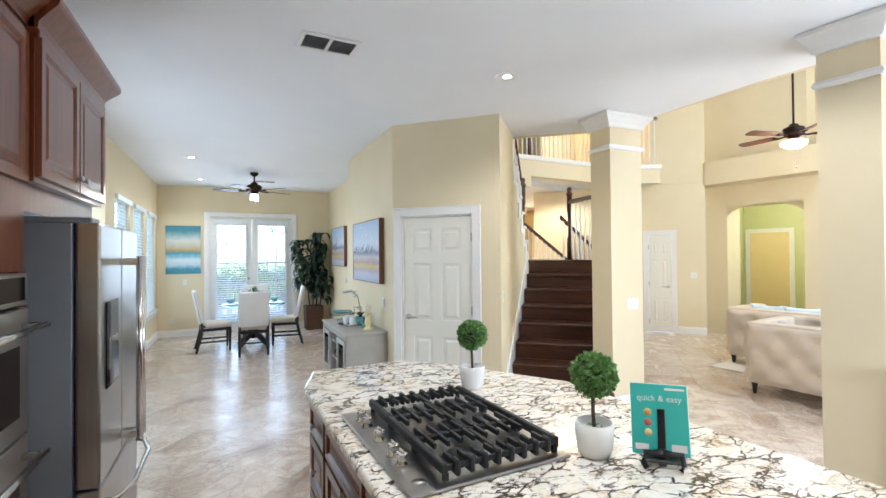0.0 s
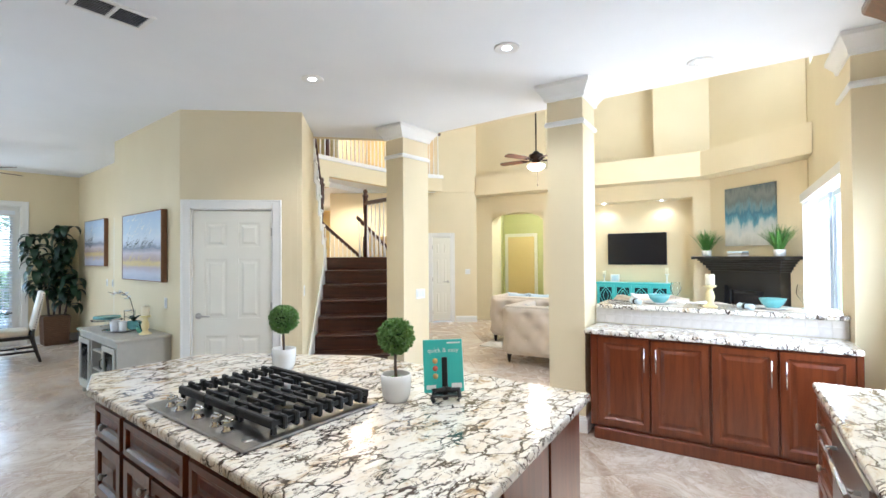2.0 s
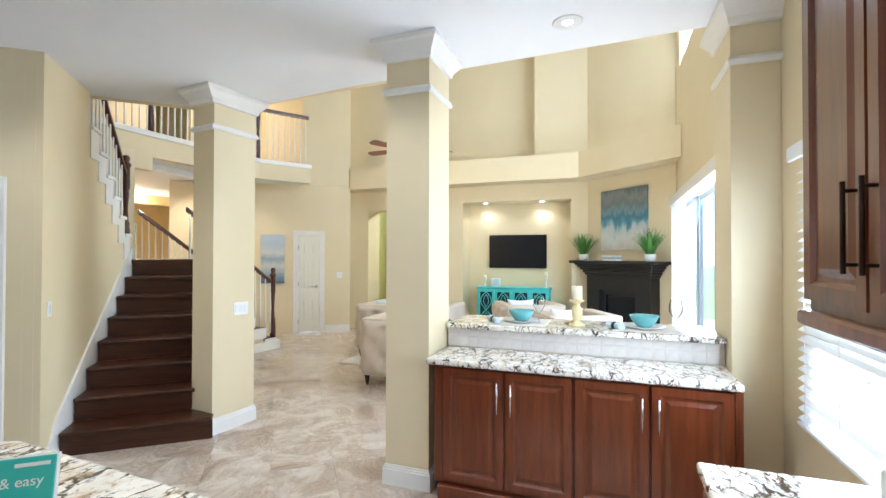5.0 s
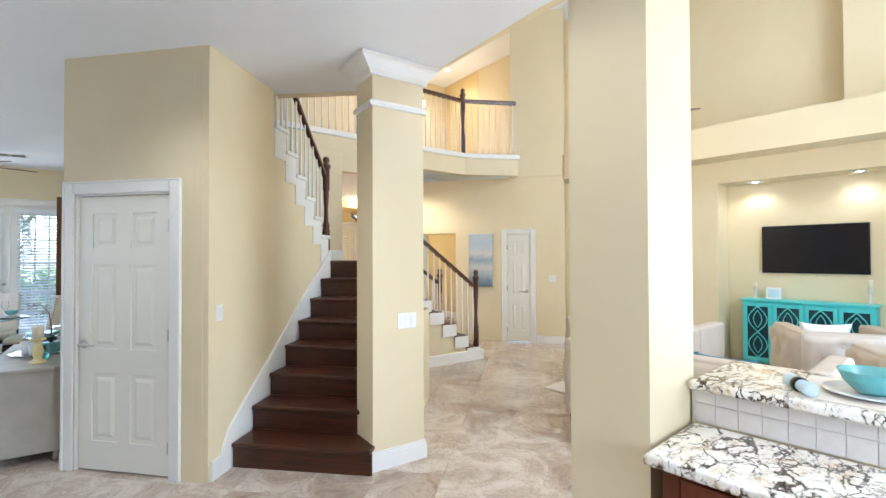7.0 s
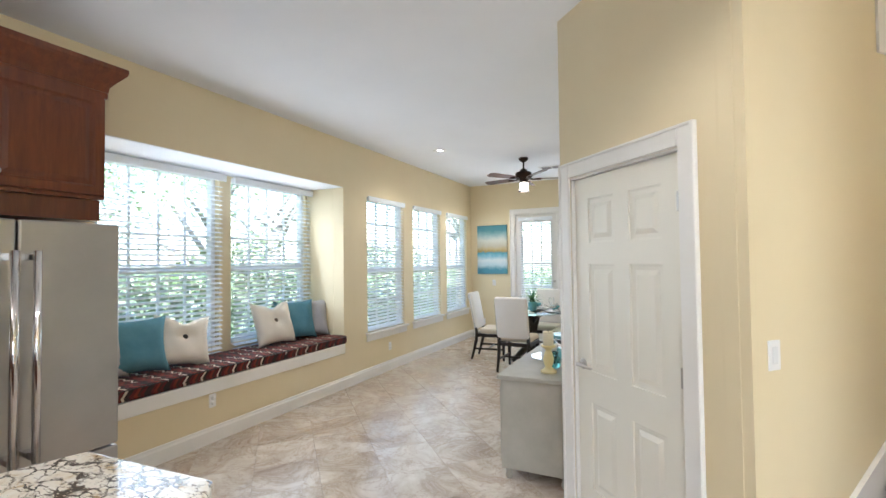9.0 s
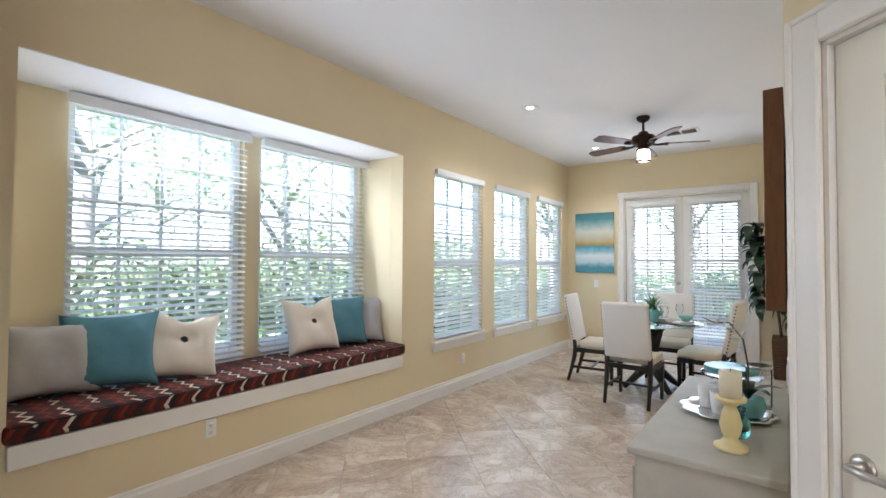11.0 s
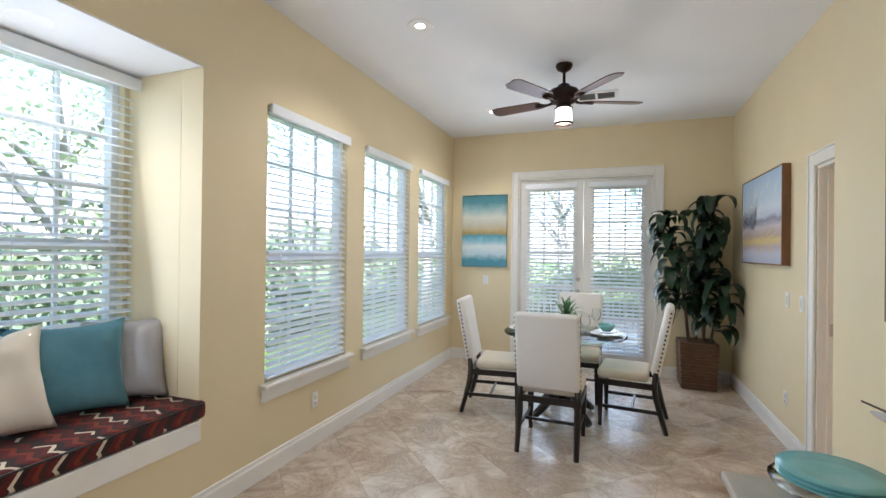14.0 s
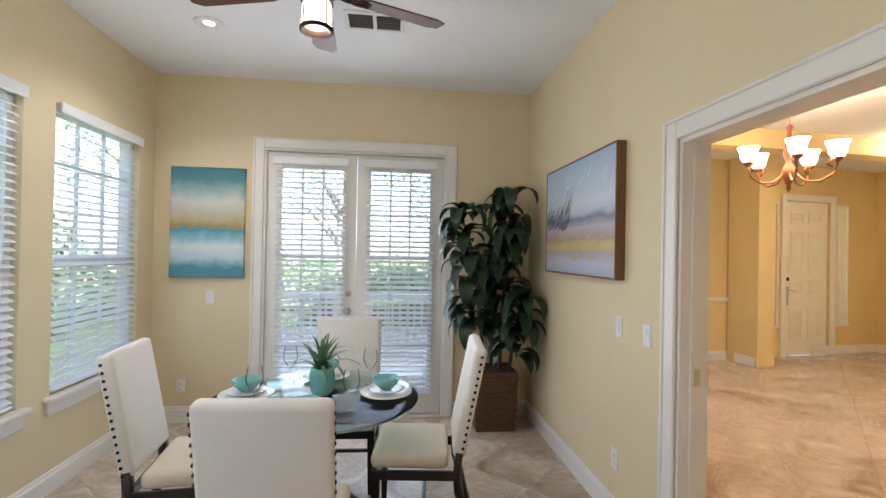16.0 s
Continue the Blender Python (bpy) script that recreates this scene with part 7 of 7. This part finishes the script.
for x in (0.04, 1.39):
    for y in (-0.31, -0.03):
        part("foot", box(BM(), x - 0.02, x + 0.02, y - 0.02, y + 0.02, 0, 0.079), TURQ, tc)
for k in range(4):
    a = 0.035 + 0.342 * k
    b = a + 0.334
    bm = BM()
    for x0, x1, z0, z1 in ((a, a + 0.045, 0.11, 0.91), (b - 0.045, b, 0.11, 0.91), (a + 0.045, b - 0.045, 0.11, 0.16), (a + 0.045, b - 0.045, 0.86, 0.91)):
        box(bm, x0, x1, -0.35, -0.331, z0, z1, 0.003)
    d = part("cabinet_door", bm, TURQ, tc)
    part("glass", box(BM(), a + 0.045, b - 0.045, -0.338, -0.334, 0.16, 0.86), mat("dark_cabinet_glass", (0.02, 0.05, 0.06), 0.1), d)
    c = (a + b) / 2
    bm = BM()
    for zc in (0.335, 0.685):
        for s in (-1, 1):
            rope(bm, [(c + s * 0.11 * math.sin(math.pi * q / 8), -0.344, zc - 0.175 + 0.35 * q / 8) for q in range(9)], 0.008, 6)
            rope(bm, [(c + s * 0.05 * math.sin(math.pi * q / 8), -0.344, zc - 0.12 + 0.24 * q / 8) for q in range(9)], 0.006, 6)
    part("fretwork", bm, TURQ, d, "curved turquoise fretwork")
for y, hh in ((1.22, 0.22), (0.02, 0.30)):
    ob = thing("pillar_candle", K @ pose(6.1, y, 0.961), "white pillar candle in a glass holder", "candle", "candles on the media cabinet")
    part("holder", lathe(BM(), [(0.04, 0), (0.04, 0.01), (0.012, 0.02), (0.012, hh * 0.5), (0.04, hh * 0.55), (0.04, hh * 0.58)], 16), CERAMIC, ob)
    part("candle", lathe(BM(), [(0.03, hh * 0.585), (0.03, hh), (0, hh)], 16), WAX, ob)
ob = thing("photo_frame", K @ pose(6.08, 1.0, 0.961, -8, 0, -90), "small white picture frame on the media cabinet", "photo frame")
part("frame", box(BM(), -0.09, 0.09, -0.01, 0.01, 0, 0.16, 0.004), CERAMIC, ob)
part("print", box(BM(), -0.065, 0.065, -0.0125, -0.0105, 0.025, 0.135), PALEBLUE, ob)

# fireplace
FL = kv(5.83, -0.77)
fang = 7 + math.degrees(math.atan2(-1.33, -1.28))
FMX = pose(FL.x, FL.y, 0, 0, 0, fang)      # local x along the wall, -y to the room
fp = thing("fireplace", FMX, "black painted fireplace with a stepped mantel shelf", "fireplace")
bm = box(BM(), 0.16, 0.45, -0.20, -0.001, 0, 1.24)
box(bm, 1.18, 1.47, -0.20, -0.001, 0, 1.24)
box(bm, 0.45, 1.18, -0.20, -0.001, 1.0, 1.24)
part("surround", bm, BLACK, fp)
bm = BM()
for z0, z1, o in ((1.24, 1.28, 0.03), (1.28, 1.33, 0.055), (1.33, 1.37, 0.09), (1.37, 1.41, 0.12), (1.41, 1.44, 0.15)):
    box(bm, 0.16 - o, 1.47 + o, -0.20 - o, -0.001, z0, z1 - 0.001, 0.008)
part("mantel_moulding", bm, BLACK, fp)
part("mantel_shelf", box(BM(), -0.08, 1.71, -0.40, -0.001, 1.44, 1.49, 0.008), BLACK, fp)
part("firebox", box(BM(), 0.45, 1.18, -0.10, -0.002, 0.1, 1.0), GLOSSBLACK, fp, "dark glass firebox")
bm = BM()
for x0, x1, z0, z1 in ((0.45, 0.50, 0.1, 1.0), (1.13, 1.18, 0.1, 1.0), (0.50, 1.13, 0.92, 1.0), (0.50, 1.13, 0.1, 0.2)):
    box(bm, x0, x1, -0.13, -0.101, z0, z1, 0.004)
part("firebox_frame", bm, IRON, fp)
part("hearth", box(BM(), 0.05, 1.58, -0.55, -0.201, 0, 0.06, 0.008), BLACK, fp)
ART3 = painted("blue_abstract", [(0.0, (0.50, 0.50, 0.45)), (0.2, (0.62, 0.62, 0.58)), (0.36, (0.48, 0.54, 0.54)), (0.46, (0.10, 0.27, 0.36)), (0.55, (0.05, 0.17, 0.25)), (0.63, (0.16, 0.26, 0.29)), (0.75, (0.14, 0.17, 0.17)), (0.88, (0.20, 0.22, 0.21)), (1.0, (0.10, 0.13, 0.14))], 2, 0.75, 2.0, (2.6, 2.6, 0.8))
canvas(FMX @ pose(0.80, 0, 1.68), 0.92, 0.98, ART3, "grey and blue abstract canvas above the mantel", ART3, 0.04)


def grass_pot(m, seed, label):
    ob = thing("potted_grass", m, label, "plant", "potted grasses on the mantel")
    part("pot", lathe(BM(), [(0.06, 0), (0.075, 0.01), (0.085, 0.10), (0.08, 0.105), (0, 0.095)], 20), CERAMIC, ob)
    rnd = random.Random(seed)
    one = None
    for k in range(150):
        a, lean = rnd.uniform(0, 360), rnd.uniform(-20, 16)
        at = pose(rnd.uniform(-0.05, 0.05), rnd.uniform(-0.05, 0.05), 0.09, 0, lean, a) @ Matrix.Scale(rnd.uniform(0.75, 1.1), 4)
        one = again(one, at, ob) if one else part("blade", blade_leaf(0.40, 0.006, 0.35, 4, 0.2), GRASSG, ob, at=at)
    return ob


grass_pot(FMX @ pose(0.10, -0.22, 1.4905), 21, "green grass in a white pot on the mantel")
grass_pot(FMX @ pose(1.48, -0.22, 1.4905), 22, "tall green grass in a white pot on the mantel")
for k in range(3):
    tagged(part("stacked_book", box(BM(), -0.13, 0.13, -0.08, 0.08, 0, 0.028, 0.003), (CERAMIC, GREYPAINT, PALEBLUE)[k], at=FMX @ pose(0.78, -0.25, 1.4905 + 0.0285 * k, 0, 0, 4 * k)), "pale hardback book stacked on the mantel", "book", "books on the mantel")
ceiling_fan(pose(6.80, 3.08, HIGH), 2.84, "bronze ceiling fan on a long rod with a lit bowl", 0.68, 20, False)
bulb("living_fan_lamp", (6.80, 3.08, 2.8), 12, WARM, 0.1)

# sliding door
sd = thing("door_4", K @ pose(4.3, SW, 0, 0, 0, 180), "tall sliding glass door with vertical blinds drawn aside", "sliding door", kind="structure")
BLUEG = mottled("grey_blue_aluminium", (0.30, 0.36, 0.44), (0.36, 0.42, 0.5), 0.4)
for k in range(3):
    a = 0.02 + 0.955 * k
    bm = BM()
    y = 0.05 + 0.03 * (k % 2)
    for x0, x1, z0, z1 in ((a, a + 0.06, 0.02, 2.29), (a + 0.89, a + 0.95, 0.02, 2.29), (a + 0.06, a + 0.89, 0.02, 0.1), (a + 0.06, a + 0.89, 2.22, 2.29)):
        box(bm, x0, x1, y, y + 0.03, z0, z1, 0.003)
    leaf = part("door_leaf", bm, BLUEG, sd)
    g = part("pane", box(BM(), a + 0.06, a + 0.89, y + 0.012, y + 0.016, 0.1, 2.22), PANE, leaf)
    g.visible_shadow = False
vb = thing("vertical_blind", K @ pose(4.3, SW + 0.07, 0, 0, 0, 180), "white vertical blind slats drawn to one side", "blind")
part("valance", box(BM(), -0.1, 3.0, -0.06, 0.05, 2.26, 2.38, 0.004), TRIM, vb)
slat = None
for k in range(14):
    at = pose(0.02 + 0.055 * k, 0, 0, 0, 0, 62)
    slat = again(slat, at, vb) if slat else part("slat", box(BM(), -0.045, 0.045, -0.001, 0.001, 0.03, 2.25), BLINDM, vb, at=at)
for k in range(3):
    sash_window(f"window_{k + 6}", K @ pose(4.3 - 1.0 * k, SW, 4.2, 0, 0, 180), 1.0, 1.4, "high fixed window of the living room", 2)
sash_window("window_9", K @ pose(-0.10, SW, 0.78, 0, 0, 180), 0.88, 1.32, "white kitchen window over the counter")
blind(K @ pose(-0.09, SW + 0.04, 0.77, 0, 0, 180), 0.90, 1.34, "white horizontal blind over the kitchen window", 30)

# foyer and dining room
ART4 = painted("grey_seascape", [(0.0, (0.10, 0.16, 0.24)), (0.2, (0.34, 0.40, 0.46)), (0.35, (0.60, 0.60, 0.56)), (0.5, (0.30, 0.38, 0.46)), (0.62, (0.62, 0.62, 0.60)), (0.8, (0.46, 0.54, 0.62)), (1.0, (0.52, 0.58, 0.64))], 2, 0.2, 3.0, (1, 1, 4))
canvas(pose(7.60, 6.722, 1.02, 0, 0, FA), 0.42, 0.95, ART4, "grey blue seascape canvas in the foyer", ART4, 0.04)
ed = thing("door_5", pose(2.3, 11.9, 0, 0, 0, 8.014) @ pose(4.80, 0, 0), "tall white panelled front door with a steel handle set", "front door", kind="structure")
part("casing", casing(BM(), 0.92, 2.46, 0.1), TRIM, ed)
part("leaf", box(BM(), 0.01, 0.91, 0.03, 0.075, 0.012, 2.45, 0.003), DOORP, ed)
for a, b in ((0.13, 0.42), (0.50, 0.79)):
    for c, d in ((0.25, 0.75), (0.95, 1.2), (1.3, 2.0), (2.1, 2.3)):
        part("door_panel", raised_panel(BM(), a, b, c, d, 0.030, 0.012), DOORP, ed)
bm = box(BM(), 0.055, 0.10, 0.018, 0.03, 0.80, 1.10, 0.004)
rope(bm, [(0.08, 0.0, 1.04), (0.08, -0.03, 1.045), (0.14, -0.035, 1.04), (0.19, -0.03, 1.035)], 0.009)
part("handle_set", bm, NICKEL, ed, "satin steel lever and plate")
part("deadbolt", lathe(BM(), [(0.03, 0), (0.03, 0.012), (0, 0.016)], 16, pose(0.08, 0.03, 1.22, 90)), BLACK, ed)
for u in (4.44, 5.90):
    sl = thing("window_10" if u < 5 else "window_11", pose(2.3, 11.9, 0, 0, 0, 8.014) @ pose(u, 0, 0.5), "narrow sidelight beside the front door", "window", kind="structure")
    g = part("pane", box(BM(), 0, 0.18, 0.05, 0.054, 0, 1.9), PANE, sl)
    g.visible_shadow = False
    part("window_sill", box(BM(), -0.04, 0.22, -0.03, 0.05, -0.04, 0.0, 0.004), TRIM, sl)
    bm = BM()
    for x0, x1, z0, z1 in ((-0.03, 0.0, 0, 1.93), (0.18, 0.21, 0, 1.93), (0.0, 0.18, 1.9, 1.93)):
        box(bm, x0, x1, -0.015, -0.001, z0, z1)
    part("window_frame", bm, TRIM, sl)
sash_window("window_12", pose(2.3, 11.9, 0, 0, 0, 8.014) @ pose(1.9, 0, 0.25), 0.85, 2.10, "tall dining room window with grilles")
blind(pose(2.3, 11.9, 0, 0, 0, 8.014) @ pose(1.9, -0.01, 0.25), 0.85, 2.10, "white horizontal blind on the dining room window", 15)
tagged(part("trim", sweep(BM(), [(0, 0), (0.02, 0.004), (0.028, 0.025), (0.02, 0.05), (0, 0.055)], (4.95, 12.25, 0.88), (6.2, 12.43, 0.88)), TRIM), "white chair rail on the dining room wall", "chair rail", kind="structure")
tagged(part("wall_pier", box(BM(), -0.15, 0.15, -0.5, 0, 0, 3.02), YELL, at=pose(6.08, 12.41, 0, 0, 0, 8)), "cream pier beside the front door", "wall", kind="structure")
tagged(part("baseboard", lathe(BM(), [(0.165, 0), (0.165, 0.13), (0.155, 0.14)], m=pose(0, -0.3, 0), square=True), TRIM, at=pose(6.08, 12.41, 0, 0, 0, 8)), "white baseboard round the pier", "baseboard", kind="structure")
tagged(part("trim", box(BM(), 2.34, 9.0, 10.9, 11.15, 2.80, 3.02), YELL, at=pose(0, -0.5, 0, 0, 0, 4)), "cream ceiling beam of the dining room", "beam", kind="structure")

cl = thing("chandelier", pose(4.38, 9.72, 3.02), "bronze chandelier with five lit glass shades", "chandelier")
part("canopy", lathe(BM(), [(0.06, -0.0005), (0.062, -0.02), (0.03, -0.04), (0.01, -0.05)], 20), COPPER, cl)
part("chain", tube(BM(), (0, 0, -0.05), (0, 0, -0.30), 0.006, seg=8), COPPER, cl)
part("column", lathe(BM(), [(0.012, -0.28), (0.03, -0.31), (0.016, -0.36), (0.03, -0.45), (0.045, -0.55), (0.02, -0.62), (0.05, -0.68), (0.055, -0.74), (0.03, -0.80), (0.015, -0.83), (0.02, -0.86), (0, -0.89)], 18), COPPER, cl, smooth=True)
for k in range(5):
    mm = pose(0, 0, 0, 0, 0, 72 * k + 20)
    arm = part("arm", rope(BM(), [(0.04, 0, -0.72), (0.12, 0, -0.80), (0.22, 0, -0.81), (0.31, 0, -0.75), (0.33, 0, -0.67), (0.29, 0, -0.63), (0.26, 0, -0.67), (0.30, 0, -0.70)], 0.009, 8), COPPER, cl, at=mm)
    part("cup", lathe(BM(), [(0.012, -0.66), (0.04, -0.64), (0.045, -0.62)], 14, pose(0.33, 0, 0)), COPPER, arm)
    part("shade", lathe(BM(), [(0.04, -0.62), (0.062, -0.58), (0.068, -0.53), (0.088, -0.485), (0.084, -0.485), (0.06, -0.53), (0.035, -0.615)], 20, pose(0.33, 0, 0)), FROST, arm, "lit frosted glass shade")
bulb("chandelier_lamp", (4.38, 9.72, 2.45), 20, (1.0, 0.68, 0.37), 0.3)
# fill light without a fixture, added to brighten the foyer
bulb("foyer_lamp", (7.2, 10.6, 2.8), 14, (1.0, 0.76, 0.48), 0.2)
bulb("gallery_lamp", (7.6, 8.5, 4.7), 14, (1.0, 0.70, 0.40), 0.3)
# added spot, no fixture: fills the space before the foyer wall
bulb("foyer_hall_lamp", (6.2, 7.2, 3.0), 22, (1.0, 0.80, 0.56), 0.1, 150)
# added fill behind the arch, with no fixture of its own
p = kv(7.0, 3.0)
bulb("hall_lamp", (p.x, p.y, 2.9), 11, (1.0, 0.92, 0.7), 0.15)
pl = thing("gallery_light", pose(7.9, 9.3, 5.2), "small lit globe lamp in the gallery", "lamp")
part("globe", lathe(BM(), [(0.02, 0.1), (0.09, 0.06), (0.11, 0), (0.08, -0.06), (0, -0.09)], 18), FROST, pl, smooth=True)
part("mount", lathe(BM(), [(0.05, 0.14), (0.05, 0.101), (0.02, 0.1)], 14), BRONZE, pl)
part("rod", tube(BM(), (0, 0, 0.14), (0, 0, 0.80), 0.01, seg=8), BRONZE, pl)

# ---- outside ----
LAWN = mottled("lawn", (0.05, 0.11, 0.02), (0.10, 0.18, 0.04), 0.9, 0.6, 40.0, 0.6)
tagged(part("ground", prism(BM(), [(-90, -90), (90, -90), (90, 90), (-90, 90)], -0.6, -0.262), LAWN), "green lawn round the house", "lawn", kind="structure")
# leaf colours lightened to carry the bright outdoor haze
LEAFO = mottled("garden_leaf", (0.09, 0.16, 0.10), (0.28, 0.37, 0.25), 0.5, 1.5, 40.0, 0.2)
LEAFY = mottled("tree_leaf", (0.30, 0.42, 0.24), (0.52, 0.62, 0.42), 0.5, 1.2, 40.0, 0.2)


def foliage(name, blobs, n, size, seed, material, parent=None, at=None):
    """Small leaves strewn over many uneven clumps (centre, radii)."""
    rs = np.random.RandomState(seed)
    k = rs.randint(0, len(blobs), n)
    c = np.array([b[0] for b in blobs])[k]
    r = np.array([b[1] for b in blobs])[k]
    d = rs.normal(size=(n, 3))
    d /= np.linalg.norm(d, axis=1)[:, None]
    c = c + d * r * rs.uniform(0.45, 1.08, (n, 1))
    u = rs.normal(size=(n, 3))
    u /= np.linalg.norm(u, axis=1)[:, None]
    w = np.cross(u, rs.normal(size=(n, 3)))
    w /= np.linalg.norm(w, axis=1)[:, None]
    s = size * rs.uniform(0.6, 1.3, (n, 1))
    v = np.stack([c - u * s, c + w * s * 0.45, c + u * s, c - w * s * 0.45], 1).reshape(-1, 3)
    me = bpy.data.meshes.new(name)
    me.from_pydata(v.tolist(), [], np.arange(4 * n).reshape(-1, 4).tolist())
    me.materials.append(material)
    ob = new(name, me)
    if parent:
        ob.parent = parent
    if at is not None:
        ob.matrix_basis = at
    return ob


rnd = random.Random(8)
blobs = [((-5.2 + rnd.uniform(-0.5, 0.4), y, rnd.uniform(0.0, 1.15)), (0.55, 0.6, 0.5)) for y in np.arange(-1, 15, 0.33)]
blobs += [((-6.3 + rnd.uniform(-0.6, 0.4), y, rnd.uniform(0.3, 1.7)), (0.7, 0.7, 0.6)) for y in np.arange(-2, 18, 0.5)]
tagged(foliage("hedge", blobs, 26000, 0.085, 3, LEAFO), "dense green garden hedge outside the windows", "hedge", kind="stuff")
blobs = [((x, 19.5 + rnd.uniform(-0.5, 0.5), rnd.uniform(-0.1, 1.0)), (0.7, 0.6, 0.55)) for x in np.arange(-9, 6, 0.5)]
tagged(foliage("hedge", blobs, 9000, 0.11, 5, LEAFY), "green shrubs beyond the porch", "hedge", kind="stuff")

# bark lightened too: the haze over the trunks is in its colour
HAZEBARK = mottled("pale_garden_bark", (0.34, 0.32, 0.31), (0.48, 0.46, 0.45), 0.85, 8.0, 60.0, 0.6, (1, 1, 0.3))


def tree(x, y, h, seed, spread=2.4):
    ob = thing("garden_tree", pose(x, y, -0.3), "leafy garden tree with a tapered trunk, its colours paled as by haze", "tree", "garden trees")
    rnd = random.Random(seed)
    part("trunk", rope(BM(), [(0, 0, 0), (0.05, 0.08, h * 0.25), (-0.06, 0.12, h * 0.5), (0.1, 0, h * 0.8)], [0.2, 0.15, 0.11, 0.05], 10), HAZEBARK, ob)
    blobs = []
    for k in range(9):
        a, z0 = rnd.uniform(0, 6.28), h * rnd.uniform(0.28, 0.6)
        r = spread * rnd.uniform(0.5, 1.0)
        tip = (r * math.cos(a), r * math.sin(a), z0 + rnd.uniform(0.6, 2.0))
        part("limb", rope(BM(), [(0, 0.1, z0), (tip[0] * 0.5, tip[1] * 0.5, z0 + (tip[2] - z0) * 0.65), tip], [0.07, 0.045, 0.015], 7), HAZEBARK, ob)
        for j in range(5):
            blobs.append(((tip[0] + rnd.uniform(-0.8, 0.8), tip[1] + rnd.uniform(-0.8, 0.8), tip[2] + rnd.uniform(-0.4, 0.9)), (0.7, 0.7, 0.45)))
    foliage("crown", blobs, 2200, 0.07, seed, LEAFY, ob)
    return ob


for k, (x, y, h) in enumerate(((-7.6, 2.0, 6.0), (-8.2, 5.4, 6.5), (-7.2, 8.8, 5.6), (-9.0, 12.5, 6.6), (-4.2, 16.5, 5.5), (-0.8, 21.5, 6.4), (3.0, 19.0, 5.8), (-12.0, 8.0, 7.5))):
    tree(x, y, h, 40 + k)
# porch
DECK = mottled("porch_concrete", (0.5, 0.48, 0.44), (0.58, 0.56, 0.52), 0.8, 3.0, 80.0, 0.2)
tagged(part("porch_floor", box(BM(), -2.0, 2.2, 10.47, 13.2, -0.26, -0.05), DECK), "pale concrete porch floor", "porch", kind="structure")
tagged(part("patio_floor", box(BM(), -0.5, 6.5, -6.5, -2.25, -0.26, -0.05), DECK, at=K), "pale concrete patio beyond the sliding door", "patio", kind="structure")
for x in (1.2, 3.0, 4.8):
    tagged(part("patio_post", box(BM(), -0.09, 0.09, -0.09, 0.09, -0.05, 2.9, 0.008), TRIM, at=K @ pose(x, -5.2, 0)), "white square patio post", "post", "patio posts", "structure")
patio_blobs = [((x, -8.6 + rnd.uniform(-0.4, 0.4), rnd.uniform(0.0, 2.6)), (0.8, 0.6, 0.7)) for x in np.arange(-2, 12, 0.4)]
tagged(foliage("hedge", patio_blobs, 9000, 0.10, 9, LEAFY, at=K), "green shrubs beyond the patio, their colour paled as by haze", "hedge", kind="stuff")
pr = thing("porch_railing", pose(-2.0, 13.0, -0.05), "white painted porch railing with square balusters", "railing")
part("top_rail", box(BM(), 0, 4.2, -0.04, 0.04, 0.88, 0.94, 0.006), TRIM, pr)
part("bottom_rail", box(BM(), 0, 4.2, -0.03, 0.03, 0.10, 0.15, 0.004), TRIM, pr)
one = None
for k in range(38):
    at = pose(0.06 + 0.11 * k, 0, 0.15)
    one = again(one, at, pr) if one else part("baluster", box(BM(), -0.016, 0.016, -0.016, 0.016, 0, 0.73), TRIM, pr, at=at)
for x in (0.0, 2.1, 4.2):
    part("post", box(BM(), x - 0.05, x + 0.05, -0.05, 0.05, 0, 1.02, 0.006), TRIM, pr)

# ---- floor tiles, laid on the diagonal ----
TS, GAP = 0.457, 0.0013
tb_ = BM()
s, c = (TS - GAP) / 2, 0.0007
lo = [tb_.verts.new((x, y, -0.004)) for x, y in ((-s, -s), (s, -s), (s, s), (-s, s))]
md = [tb_.verts.new((x, y, -c)) for x, y in ((-s, -s), (s, -s), (s, s), (-s, s))]
hi = [tb_.verts.new((x, y, 0.0)) for x, y in ((-s + c, -s + c), (s - c, -s + c), (s - c, s - c), (-s + c, s - c))]
for k in range(4):
    j = (k + 1) % 4
    tb_.faces.new((lo[k], lo[j], md[j], md[k]))
    tb_.faces.new((md[k], md[j], hi[j], hi[k]))
tb_.faces.new(hi)
floor = bpy.data.objects["floor"]
one, rest, count = None, [], 0
q = math.sqrt(0.5)
for i in range(-30, 60):
    for j in range(-30, 60):
        x = 0.51 + (i - j) * TS * q
        y = 7.0 + (i + j) * TS * q - 10.0
        near = -1.3 < x < 3.9 and -0.9 < y < 10.4 and not (x > 2.4 and y > 4.6)
        if near and count < 300:
            at = pose(x, y, 0, 0, 0, 45)
            one = again(one, at, floor) if one else part("tile", tb_, STONE, floor, at=at)
            count += 1
        elif -2.0 < x < 11.5 and -2.4 < y < 14.6:
            rest.append((x, y))
vs, fs = [], []
base = one.data
pts = [(v.co.x, v.co.y, v.co.z) for v in base.vertices]
fc = [tuple(p.vertices) for p in base.polygons]
for x, y in rest:
    n = len(vs)
    vs += [(x + q * (a - b), y + q * (a + b), z) for a, b, z in pts]
    fs += [tuple(n + k for k in f) for f in fc]
me = bpy.data.meshes.new("far_tiles")
me.from_pydata(vs, [], fs)
me.materials.append(STONE)
ft = new("far_tiles", me)
ft.parent = floor
tagged(ft, kind="stuff")
